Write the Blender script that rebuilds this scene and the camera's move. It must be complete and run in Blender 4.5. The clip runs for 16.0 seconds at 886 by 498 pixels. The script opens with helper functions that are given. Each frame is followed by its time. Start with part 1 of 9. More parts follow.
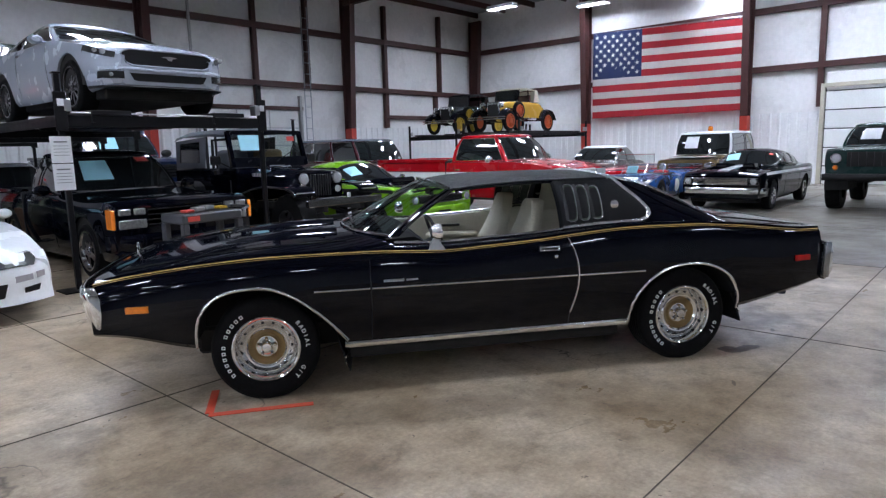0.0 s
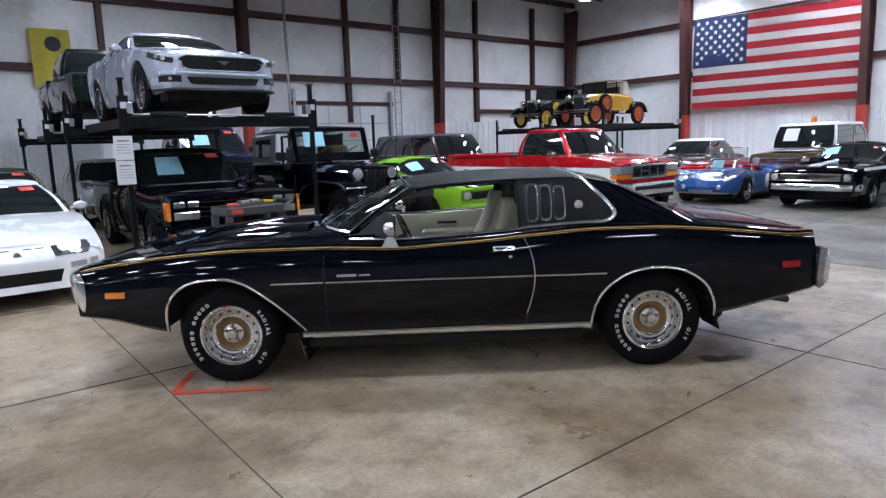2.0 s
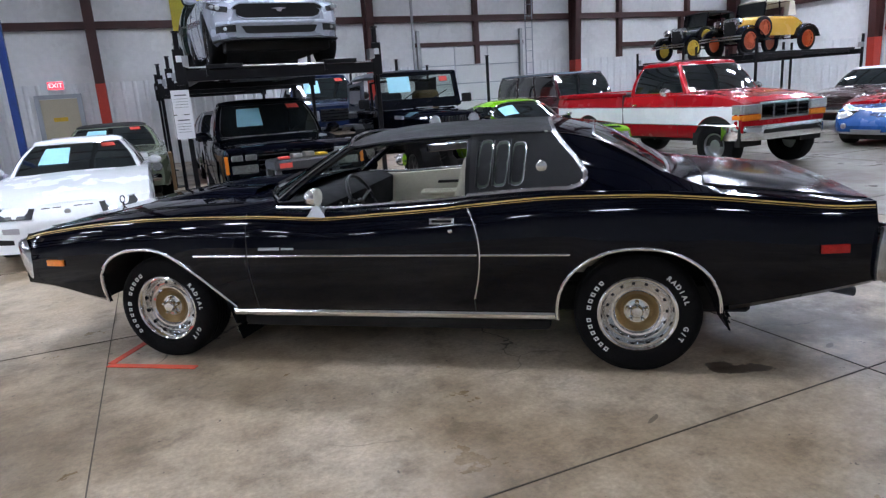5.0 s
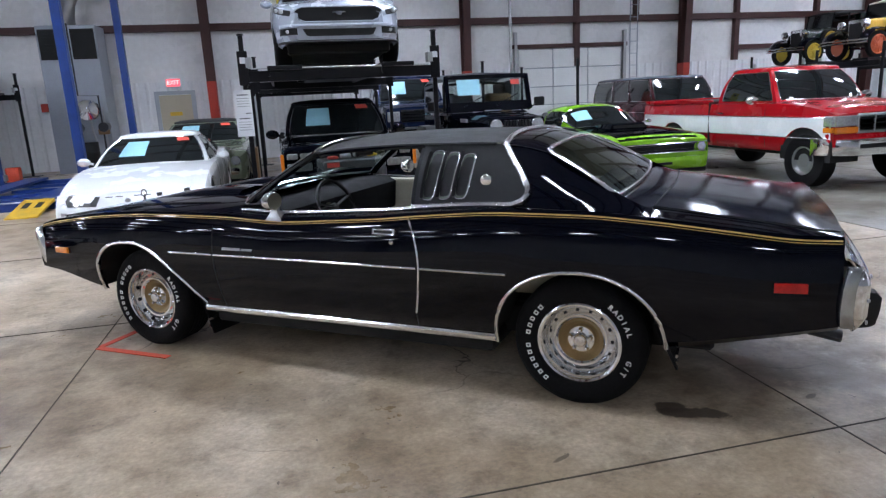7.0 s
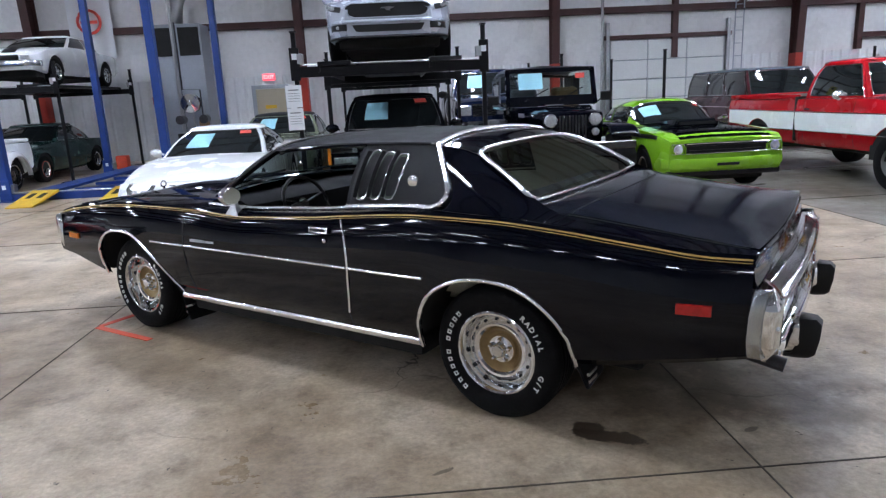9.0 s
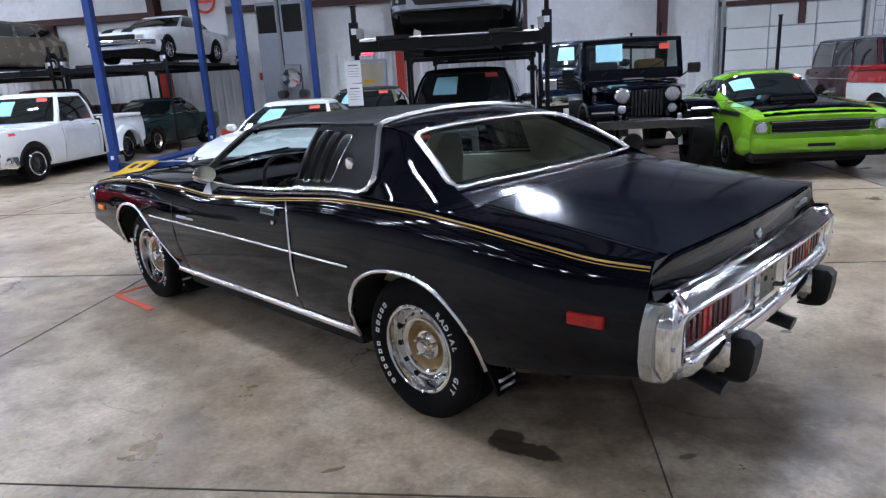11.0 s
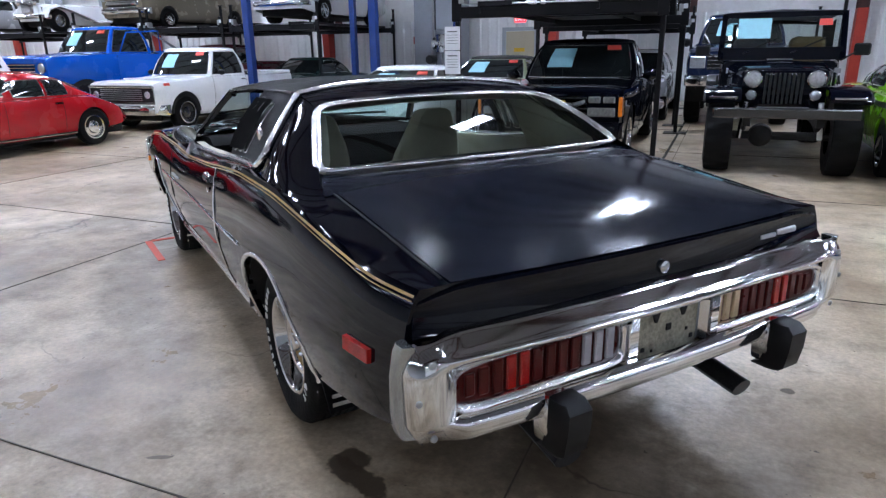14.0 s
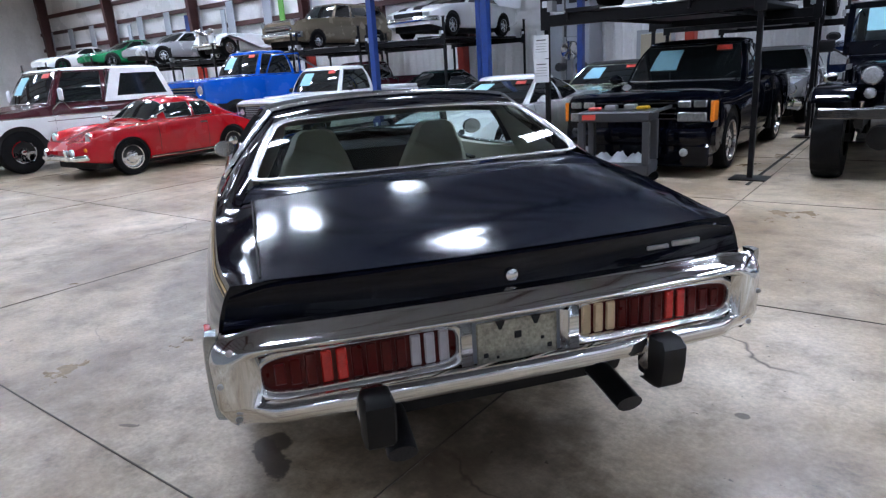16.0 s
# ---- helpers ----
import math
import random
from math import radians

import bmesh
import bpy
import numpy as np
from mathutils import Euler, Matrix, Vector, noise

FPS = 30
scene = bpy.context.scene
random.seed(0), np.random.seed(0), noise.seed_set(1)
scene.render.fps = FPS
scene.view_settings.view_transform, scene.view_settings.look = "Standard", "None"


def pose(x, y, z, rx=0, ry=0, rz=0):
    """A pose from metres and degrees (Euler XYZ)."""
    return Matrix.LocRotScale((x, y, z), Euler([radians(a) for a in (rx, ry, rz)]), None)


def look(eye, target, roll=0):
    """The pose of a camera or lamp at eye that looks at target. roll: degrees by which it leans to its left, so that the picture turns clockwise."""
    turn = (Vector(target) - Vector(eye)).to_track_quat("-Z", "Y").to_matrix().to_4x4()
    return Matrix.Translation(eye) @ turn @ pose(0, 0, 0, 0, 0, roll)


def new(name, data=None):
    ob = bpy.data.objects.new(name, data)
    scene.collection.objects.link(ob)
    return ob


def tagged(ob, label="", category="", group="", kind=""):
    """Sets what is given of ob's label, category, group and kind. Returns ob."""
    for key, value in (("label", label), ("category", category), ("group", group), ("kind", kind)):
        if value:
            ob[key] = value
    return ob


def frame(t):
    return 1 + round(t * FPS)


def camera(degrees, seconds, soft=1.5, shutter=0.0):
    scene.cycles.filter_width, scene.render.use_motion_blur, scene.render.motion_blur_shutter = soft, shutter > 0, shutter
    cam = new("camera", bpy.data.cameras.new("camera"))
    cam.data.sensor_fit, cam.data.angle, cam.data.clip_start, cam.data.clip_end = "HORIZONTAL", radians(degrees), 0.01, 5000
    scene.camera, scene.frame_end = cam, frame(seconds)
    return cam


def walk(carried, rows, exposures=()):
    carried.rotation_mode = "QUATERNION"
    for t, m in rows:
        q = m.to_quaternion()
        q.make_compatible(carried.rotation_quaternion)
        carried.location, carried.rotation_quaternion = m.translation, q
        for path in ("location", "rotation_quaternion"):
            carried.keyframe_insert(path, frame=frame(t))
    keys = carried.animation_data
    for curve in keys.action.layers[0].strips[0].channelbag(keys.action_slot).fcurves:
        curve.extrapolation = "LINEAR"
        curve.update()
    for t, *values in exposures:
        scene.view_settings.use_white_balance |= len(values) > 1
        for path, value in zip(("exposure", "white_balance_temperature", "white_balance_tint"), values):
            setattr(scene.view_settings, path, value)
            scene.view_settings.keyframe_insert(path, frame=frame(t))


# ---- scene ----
cam = camera(68.8, 16.0, soft=1.3)
PATH = [
    (0, (-3.884, -3.332, 1.559), (-2.411, -2.015, 1.25), -1.5),
    (0.5, (-3.744, -3.552, 1.539), (-2.321, -2.179, 1.241), -1.6),
    (1, (-3.571, -3.762, 1.554), (-2.206, -2.331, 1.258), -1.8),
    (1.5, (-3.384, -3.956, 1.557), (-2.096, -2.456, 1.259), -1.7),
    (2, (-3.18, -4.121, 1.578), (-1.96, -2.569, 1.257), -1.8),
    (2.5, (-2.922, -4.183, 1.552), (-1.736, -2.612, 1.199), -1.5),
    (3, (-2.649, -4.199, 1.545), (-1.498, -2.616, 1.135), -2.5),
    (3.5, (-2.358, -4.213, 1.549), (-1.319, -2.557, 1.126), -2.4),
    (3.7, (-2.247, -4.212, 1.551), (-1.272, -2.518, 1.128), -2.6),
    (5.8, (-1.237, -4.265, 1.568), (-0.541, -2.451, 1.094), -3.2),
    (6, (-1.147, -4.287, 1.558), (-0.481, -2.459, 1.095), -2.9),
    (6.5, (-0.897, -4.336, 1.563), (-0.359, -2.463, 1.111), -3.5),
    (7, (-0.681, -4.429, 1.557), (-0.245, -2.53, 1.106), -2.8),
    (7.5, (-0.452, -4.518, 1.568), (-0.084, -2.603, 1.122), -3.0),
    (8, (-0.213, -4.534, 1.548), (0.077, -2.607, 1.097), -2.9),
    (8.5, (0.003, -4.502, 1.552), (0.215, -2.565, 1.098), -3.1),
    (9, (0.266, -4.506, 1.547), (0.37, -2.562, 1.09), -2.8),
    (9.2, (0.373, -4.51, 1.552), (0.436, -2.567, 1.083), -2.8),
    (11.3, (1.259, -4.213, 1.522), (0.967, -2.307, 0.992), -3.7),
    (11.5, (1.32, -4.158, 1.523), (1.007, -2.257, 0.984), -4.0),
    (12, (1.463, -3.963, 1.525), (1.003, -2.086, 1.01), -3.4),
    (12.5, (1.579, -3.836, 1.524), (0.959, -2.014, 0.979), -3.4),
    (13, (1.807, -3.754, 1.518), (1.129, -1.96, 0.95), -3.1),
    (13.5, (2.011, -3.695, 1.51), (1.321, -1.906, 0.941), -2.6),
    (14, (2.217, -3.603, 1.485), (1.467, -1.843, 0.901), -0.8),
    (14.5, (2.419, -3.523, 1.488), (1.574, -1.806, 0.906), -2.5),
    (15, (2.701, -3.459, 1.485), (1.736, -1.801, 0.918), -2.6),
    (15.5, (2.91, -3.372, 1.476), (1.874, -1.753, 0.924), -2.7),
    (16, (3.113, -3.246, 1.478), (1.945, -1.716, 0.936), -3.5),
]
walk(cam, [(t, look(eye, target, roll)) for t, eye, target, roll in PATH], [(0, 0.05, 6430, 10), (1.0, 0.12, 6430, 10), (3.0, 0.28, 6450, 10), (7.0, 0.30, 6450, 10), (9.0, 0.32, 6430, 10), (12.0, 0.27, 6220, 10), (13.0, 0.22, 6220, 10), (14.0, 0.28, 6230, 10), (16.0, 0.26, 6220, 10)])

# ---------------------------------------------------------------- light
world = bpy.data.worlds.new("world")
scene.world = world
world.use_nodes = True
world.node_tree.nodes["Background"].inputs[0].default_value = (0.55, 0.6, 0.68, 1)
world.node_tree.nodes["Background"].inputs[1].default_value = 0.02
LAMP = 101.0


# ---------------------------------------------------------------- materials
def mat(name, color, rough=0.5, metal=0.0, coat=0.0, vary=0.12, scale=6.0, bump=0.0, bump_scale=40.0, rough_vary=0.1, spec=0.5):
    """A surface with tone variation at two scales, uneven gloss and fine relief."""
    m = bpy.data.materials.new(name)
    m.use_nodes = True
    nt = m.node_tree
    b = nt.nodes["Principled BSDF"]
    b.inputs["Metallic"].default_value = metal
    b.inputs["Coat Weight"].default_value = coat
    b.inputs["Coat Roughness"].default_value = 0.04
    b.inputs["Specular IOR Level"].default_value = spec
    tc = nt.nodes.new("ShaderNodeTexCoord")
    n1 = nt.nodes.new("ShaderNodeTexNoise")
    n1.inputs["Scale"].default_value = scale
    n1.inputs["Detail"].default_value = 6
    nt.links.new(tc.outputs["Object"], n1.inputs["Vector"])
    n2 = nt.nodes.new("ShaderNodeTexNoise")
    n2.inputs["Scale"].default_value = scale * 9
    n2.inputs["Detail"].default_value = 3
    nt.links.new(tc.outputs["Object"], n2.inputs["Vector"])
    add = nt.nodes.new("ShaderNodeMath")
    add.operation = "ADD"
    nt.links.new(n1.outputs["Fac"], add.inputs[0])
    nt.links.new(n2.outputs["Fac"], add.inputs[1])
    r = nt.nodes.new("ShaderNodeMapRange")
    r.inputs["From Min"].default_value, r.inputs["From Max"].default_value = 0.6, 1.4
    r.inputs["To Min"].default_value, r.inputs["To Max"].default_value = 1 - vary, 1 + vary
    nt.links.new(add.outputs[0], r.inputs["Value"])
    mul = nt.nodes.new("ShaderNodeVectorMath")
    mul.operation = "SCALE"
    mul.inputs[0].default_value = color[:3]
    nt.links.new(r.outputs[0], mul.inputs["Scale"])
    nt.links.new(mul.outputs[0], b.inputs["Base Color"])
    rr = nt.nodes.new("ShaderNodeMapRange")
    rr.inputs["From Min"].default_value, rr.inputs["From Max"].default_value = 0.3, 0.7
    rr.inputs["To Min"].default_value, rr.inputs["To Max"].default_value = max(0.0, rough * (1 - rough_vary)), min(1.0, rough * (1 + rough_vary))
    nt.links.new(n1.outputs["Fac"], rr.inputs["Value"])
    nt.links.new(rr.outputs[0], b.inputs["Roughness"])
    if bump:
        n3 = nt.nodes.new("ShaderNodeTexNoise")
        n3.inputs["Scale"].default_value = bump_scale
        n3.inputs["Detail"].default_value = 4
        nt.links.new(tc.outputs["Object"], n3.inputs["Vector"])
        bp = nt.nodes.new("ShaderNodeBump")
        bp.inputs["Strength"].default_value = bump
        bp.inputs["Distance"].default_value = 0.02
        nt.links.new(n3.outputs["Fac"], bp.inputs["Height"])
        nt.links.new(bp.outputs[0], b.inputs["Normal"])
    return m


def paint(name, color, metal=0.0, rough=0.25):
    return mat(name, color, rough, metal, 0.6, 0.05, 3.0, rough_vary=0.25, spec=0.2)


def glow(name, color, strength):
    m = bpy.data.materials.new(name)
    m.use_nodes = True
    b = m.node_tree.nodes["Principled BSDF"]
    b.inputs["Base Color"].default_value = (*color, 1)
    b.inputs["Emission Color"].default_value = (*color, 1)
    b.inputs["Emission Strength"].default_value = strength
    return m


def glass(name, tint, gloss=0.55):
    """A thin pane: clear with a tint, and a gloss that grows at grazing angles."""
    m = bpy.data.materials.new(name)
    m.use_nodes = True
    nt = m.node_tree
    nt.nodes.remove(nt.nodes["Principled BSDF"])
    out = nt.nodes["Material Output"]
    tr, gl, mx, lw, pw, ml = (nt.nodes.new(k) for k in ("ShaderNodeBsdfTransparent", "ShaderNodeBsdfGlossy", "ShaderNodeMixShader", "ShaderNodeLayerWeight", "ShaderNodeMath", "ShaderNodeMath"))
    tr.inputs[0].default_value = (*tint, 1)
    gl.inputs["Roughness"].default_value = 0.03
    lw.inputs["Blend"].default_value = 0.5
    pw.operation, ml.operation = "POWER", "MULTIPLY_ADD"
    pw.inputs[1].default_value = 4.0
    ml.inputs[1].default_value, ml.inputs[2].default_value = gloss, 0.085
    nt.links.new(lw.outputs["Facing"], pw.inputs[0])
    nt.links.new(pw.outputs[0], ml.inputs[0])
    nt.links.new(ml.outputs[0], mx.inputs[0])
    nt.links.new(tr.outputs[0], mx.inputs[1])
    nt.links.new(gl.outputs[0], mx.inputs[2])
    nt.links.new(mx.outputs[0], out.inputs[0])
    return m


# the body's black, its base lifted blue-grey for the ceiling's reflected sheen
SHEENBLACK = mat("black_paint_with_sheen", (0.009, 0.0112, 0.019), 0.1, vary=0.5, scale=1.8, rough_vary=0.6, spec=0.33, bump=0.02, bump_scale=5)
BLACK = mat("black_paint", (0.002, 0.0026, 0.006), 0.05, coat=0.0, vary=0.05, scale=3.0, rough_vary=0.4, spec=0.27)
VINYL = mat("black_vinyl", (0.0075, 0.0078, 0.0095), 0.55, bump=0.25, bump_scale=420, vary=0.15)
CHROME = mat("chrome", (0.78, 0.79, 0.8), 0.09, 1.0, vary=0.04, rough_vary=0.5)
BRIGHT = mat("bright_aluminium_trim", (0.9, 0.91, 0.93), 0.2, 1.0, vary=0.04, rough_vary=0.3)
GREYLENS = mat("pale_grey_lens", (0.42, 0.4, 0.43), 0.3, coat=0.3, vary=0.15, scale=40)
STEEL = mat("dull_steel", (0.45, 0.46, 0.47), 0.35, 1.0, vary=0.1)
RUBBER = mat("tyre_rubber", (0.005, 0.005, 0.0055), 0.75, vary=0.3, bump=0.2, bump_scale=60, spec=0.15)
DARK = mat("dark_underside", (0.006, 0.006, 0.006), 0.8, vary=0.3)
PLASTIC = mat("black_plastic", (0.006, 0.006, 0.007), 0.45, vary=0.15, spec=0.3)
GOLD = mat("gold_stripe", (0.42, 0.265, 0.075), 0.4, vary=0.06)
GOLDWHEEL = mat("gold_wheel_centre", (0.34, 0.235, 0.11), 0.42, 0.6, vary=0.12, scale=20)
WHITE = mat("white_lettering", (0.75, 0.75, 0.73), 0.6, vary=0.1, scale=30)
AMBER = mat("amber_lens", (0.8, 0.22, 0.02), 0.2, coat=1.0, vary=0.2, scale=60)
REDLENS = mat("red_lens", (0.4, 0.012, 0.01), 0.25, coat=0.3, vary=0.35, scale=25)
DEEPRED = mat("dark_red_lens", (0.07, 0.004, 0.004), 0.3, coat=0.0, spec=0.25, vary=0.3, scale=25)
CLEARLENS = mat("cream_lens", (0.58, 0.44, 0.27), 0.3, coat=0.3, vary=0.15, scale=40)
DIMLAMP = mat("dim_lamp_glass", (0.3, 0.31, 0.3), 0.12, 0.6, coat=0.6, vary=0.6, scale=30)
LAMPGLASS = mat("headlamp_glass", (0.6, 0.62, 0.65), 0.1, 0.55, coat=0.6, vary=0.45, scale=45)
CREAM = mat("cream_vinyl", (0.56, 0.53, 0.43), 0.5, vary=0.1, bump=0.15, bump_scale=200)
GLASS = glass("green_tinted_glass", (0.58, 0.69, 0.66))
DARKGLASS = mat("dark_glass", (0.012, 0.015, 0.016), 0.06, coat=1.0, vary=0.3, scale=2)
CLEAR = glass("clear_glass", (0.8, 0.86, 0.84))
PAPERBLUE = mat("pale_blue_paper", (0.35, 0.68, 0.78), 0.6, vary=0.05, scale=20)
PAPER = mat("white_paper", (0.8, 0.82, 0.85), 0.6, vary=0.04, scale=20)
INK = mat("grey_ink", (0.15, 0.16, 0.18), 0.7)
TAPE = mat("red_tape", (0.62, 0.07, 0.03), 0.5, vary=0.2, scale=30)
REDTAG = mat("red_sticker", (0.75, 0.08, 0.06), 0.5, vary=0.1, scale=30)
PRIMER = mat("red_oxide_steel", (0.05, 0.013, 0.011), 0.55, vary=0.25, scale=2.5, bump=0.08, bump_scale=30)
SAFETYRED = mat("bright_red_steel", (0.42, 0.035, 0.02), 0.5, vary=0.2, scale=4)
LIFTBLACK = mat("black_lift_steel", (0.006, 0.006, 0.0075), 0.4, vary=0.3, scale=8, spec=0.2)
LIFTBLUE = mat("blue_lift_steel", (0.008, 0.038, 0.19), 0.4, vary=0.2, scale=6)
YELLOW = mat("yellow_steel", (0.62, 0.38, 0.02), 0.5, vary=0.25, scale=8)
GREYBOX = mat("grey_sheet_metal", (0.36, 0.39, 0.44), 0.45, vary=0.08, scale=3)
GREYCART = mat("grey_cart_plastic", (0.045, 0.048, 0.055), 0.5, vary=0.15, scale=10)
CARDBOARD = mat("brown_cardboard", (0.28, 0.17, 0.09), 0.8, vary=0.15)


def wall_material():
    m = mat("white_vinyl_insulation", (0.82, 0.82, 0.82), 0.3, vary=0.08, scale=0.8, rough_vary=0.3, bump=0.55, bump_scale=2.2)
    return m


LINER = wall_material()
SOUTHWALL = mat("unseen_wall_grey", (0.38, 0.39, 0.4), 0.5, vary=0.15, scale=1.0)
RIBBED = mat("white_ribbed_sheet", (0.8, 0.81, 0.82), 0.4, vary=0.08, scale=1.2)
DOORWHITE = mat("white_sectional_door", (0.8, 0.81, 0.8), 0.4, vary=0.06, scale=2)
ROOFDARK = mat("dark_roof_liner", (0.26, 0.265, 0.28), 0.6, vary=0.2, scale=0.6)
TAN = mat("tan_door_paint", (0.46, 0.41, 0.3), 0.5, vary=0.08, scale=3)


def concrete(name="worn_concrete", tint=(1, 1, 1)):
    m = bpy.data.materials.new(name)
    m.use_nodes = True
    nt = m.node_tree
    b = nt.nodes["Principled BSDF"]
    tc = nt.nodes.new("ShaderNodeTexCoord")

    def tex(scale, detail, rough=0.55, kind="ShaderNodeTexNoise"):
        n = nt.nodes.new(kind)
        n.inputs["Scale"].default_value = scale
        if kind == "ShaderNodeTexNoise":
            n.inputs["Detail"].default_value = detail
            n.inputs["Roughness"].default_value = rough
        nt.links.new(tc.outputs["Object"], n.inputs["Vector"])
        return n

    def ramp(src, stops):
        r = nt.nodes.new("ShaderNodeValToRGB")
        while len(r.color_ramp.elements) < len(stops):
            r.color_ramp.elements.new(0.5)
        for e, (p, c) in zip(r.color_ramp.elements, stops):
            e.position, e.color = p, (*c, 1)
        nt.links.new(src, r.inputs[0])
        return r

    def mix(kind, a, c, fac=1.0):
        n = nt.nodes.new("ShaderNodeMix")
        n.data_type, n.blend_type = "RGBA", kind
        if isinstance(fac, float):
            n.inputs[0].default_value = fac
        else:
            nt.links.new(fac, n.inputs[0])
        nt.links.new(a, n.inputs[6])
        nt.links.new(c, n.inputs[7])
        return n.outputs[2]

    big = ramp(tex(0.62, 9, 0.64).outputs["Fac"], [(0.34, (0.21, 0.148, 0.088)), (0.45, (0.35, 0.27, 0.183)), (0.55, (0.46, 0.375, 0.275)), (0.68, (0.66, 0.57, 0.46))])
    mid = ramp(tex(3.5, 8, 0.7).outputs["Fac"], [(0.32, (0.52, 0.49, 0.45)), (0.47, (0.93, 0.92, 0.9)), (0.7, (1.24, 1.24, 1.24))])
    fine = ramp(tex(38, 5, 0.7).outputs["Fac"], [(0.35, (0.8, 0.8, 0.8)), (0.65, (1.14, 1.14, 1.14))])
    c = mix("MULTIPLY", big.outputs[0], mid.outputs[0])
    c = mix("MULTIPLY", c, fine.outputs[0])
    spots = ramp(tex(1.3, 5, 0.5).outputs["Fac"], [(0.24, (1, 1, 1)), (0.31, (0, 0, 0))])
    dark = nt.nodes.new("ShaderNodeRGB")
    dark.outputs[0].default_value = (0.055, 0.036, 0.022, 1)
    c = mix("MIX", c, dark.outputs[0], spots.outputs[0])
    # stretched blots with ragged edges: small ones oil stains, broad ones also the coupe's shade painted in: middle,
    # turn, half lengths
    rag = tex(5.0, 6, 0.65)
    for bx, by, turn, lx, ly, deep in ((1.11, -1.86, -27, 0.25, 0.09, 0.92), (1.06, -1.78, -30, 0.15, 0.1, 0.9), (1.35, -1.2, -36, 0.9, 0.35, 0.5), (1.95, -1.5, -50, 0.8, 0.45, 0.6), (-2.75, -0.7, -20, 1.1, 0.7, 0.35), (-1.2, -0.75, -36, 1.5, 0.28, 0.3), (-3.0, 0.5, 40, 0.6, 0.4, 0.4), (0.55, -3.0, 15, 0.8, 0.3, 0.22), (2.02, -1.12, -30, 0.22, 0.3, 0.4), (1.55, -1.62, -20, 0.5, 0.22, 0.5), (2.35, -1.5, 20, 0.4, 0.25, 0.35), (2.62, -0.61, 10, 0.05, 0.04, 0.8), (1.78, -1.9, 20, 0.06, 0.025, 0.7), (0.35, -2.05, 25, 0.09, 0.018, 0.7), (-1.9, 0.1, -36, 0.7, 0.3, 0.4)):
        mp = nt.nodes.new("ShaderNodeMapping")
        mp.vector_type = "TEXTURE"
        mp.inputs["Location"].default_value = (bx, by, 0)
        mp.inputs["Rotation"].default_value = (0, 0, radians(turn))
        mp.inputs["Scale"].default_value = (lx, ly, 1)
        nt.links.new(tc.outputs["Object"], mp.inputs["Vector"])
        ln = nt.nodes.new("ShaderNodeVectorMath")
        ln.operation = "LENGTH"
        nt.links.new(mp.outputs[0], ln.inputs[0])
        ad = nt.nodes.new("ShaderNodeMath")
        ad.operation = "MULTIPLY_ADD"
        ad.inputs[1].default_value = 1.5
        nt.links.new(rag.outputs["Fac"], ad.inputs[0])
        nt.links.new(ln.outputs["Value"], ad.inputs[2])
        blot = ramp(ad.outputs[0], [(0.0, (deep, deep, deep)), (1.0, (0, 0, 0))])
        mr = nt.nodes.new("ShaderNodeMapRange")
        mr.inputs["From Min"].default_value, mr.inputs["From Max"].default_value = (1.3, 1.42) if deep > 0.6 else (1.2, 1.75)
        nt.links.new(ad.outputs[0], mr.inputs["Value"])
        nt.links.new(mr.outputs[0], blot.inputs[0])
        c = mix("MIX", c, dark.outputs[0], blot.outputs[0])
    specks = ramp(tex(17, 4, 0.62).outputs["Fac"], [(0.295, (0.9, 0.9, 0.9)), (0.318, (0, 0, 0))])
    c = mix("MIX", c, dark.outputs[0], specks.outputs[0])
    # hairline cracks
    warp = tex(2.2, 4)
    add = nt.nodes.new("ShaderNodeVectorMath")
    add.operation = "MULTIPLY_ADD"
    add.inputs[1].default_value = (0.55, 0.55, 0.0)
    nt.links.new(warp.outputs["Color"], add.inputs[0])
    nt.links.new(tc.outputs["Object"], add.inputs[2])
    vor = nt.nodes.new("ShaderNodeTexVoronoi")
    vor.feature = "DISTANCE_TO_EDGE"
    vor.inputs["Scale"].default_value = 0.42
    nt.links.new(add.outputs[0], vor.inputs["Vector"])
    crack = ramp(vor.outputs["Distance"], [(0.0, (1, 1, 1)), (0.0035, (0, 0, 0))])
    gate = ramp(tex(0.7, 3).outputs["Fac"], [(0.5, (0, 0, 0)), (0.6, (1, 1, 1))])
    cr = mix("MULTIPLY", crack.outputs[0], gate.outputs[0])
    c = mix("MIX", c, dark.outputs[0], cr)
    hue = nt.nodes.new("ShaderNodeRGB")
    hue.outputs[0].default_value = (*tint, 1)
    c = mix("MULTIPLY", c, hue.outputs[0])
    nt.links.new(c, b.inputs["Base Color"])
    rg = ramp(tex(1.1, 7, 0.65).outputs["Fac"], [(0.3, (0.24, 0.24, 0.24)), (0.7, (0.5, 0.5, 0.5))])
    nt.links.new(rg.outputs[0], b.inputs["Roughness"])
    bp = nt.nodes.new("ShaderNodeBump")
    bp.inputs["Strength"].default_value = 0.12
    bp.inputs["Distance"].default_value = 0.01
    nt.links.new(tex(55, 6, 0.7).outputs["Fac"], bp.inputs["Height"])
    nt.links.new(bp.outputs[0], b.inputs["Normal"])
    return m


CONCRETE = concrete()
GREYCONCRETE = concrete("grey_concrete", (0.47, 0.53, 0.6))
JOINT = mat("joint_filler", (0.085, 0.07, 0.055), 0.8, vary=0.3, scale=5)


# ---------------------------------------------------------------- mesh helpers
def thing(name, m, label, category, group="", kind=""):
    ob = new(name)
    ob.empty_display_size = 0.1
    ob.matrix_world = m
    return tagged(ob, label, category, group, kind)


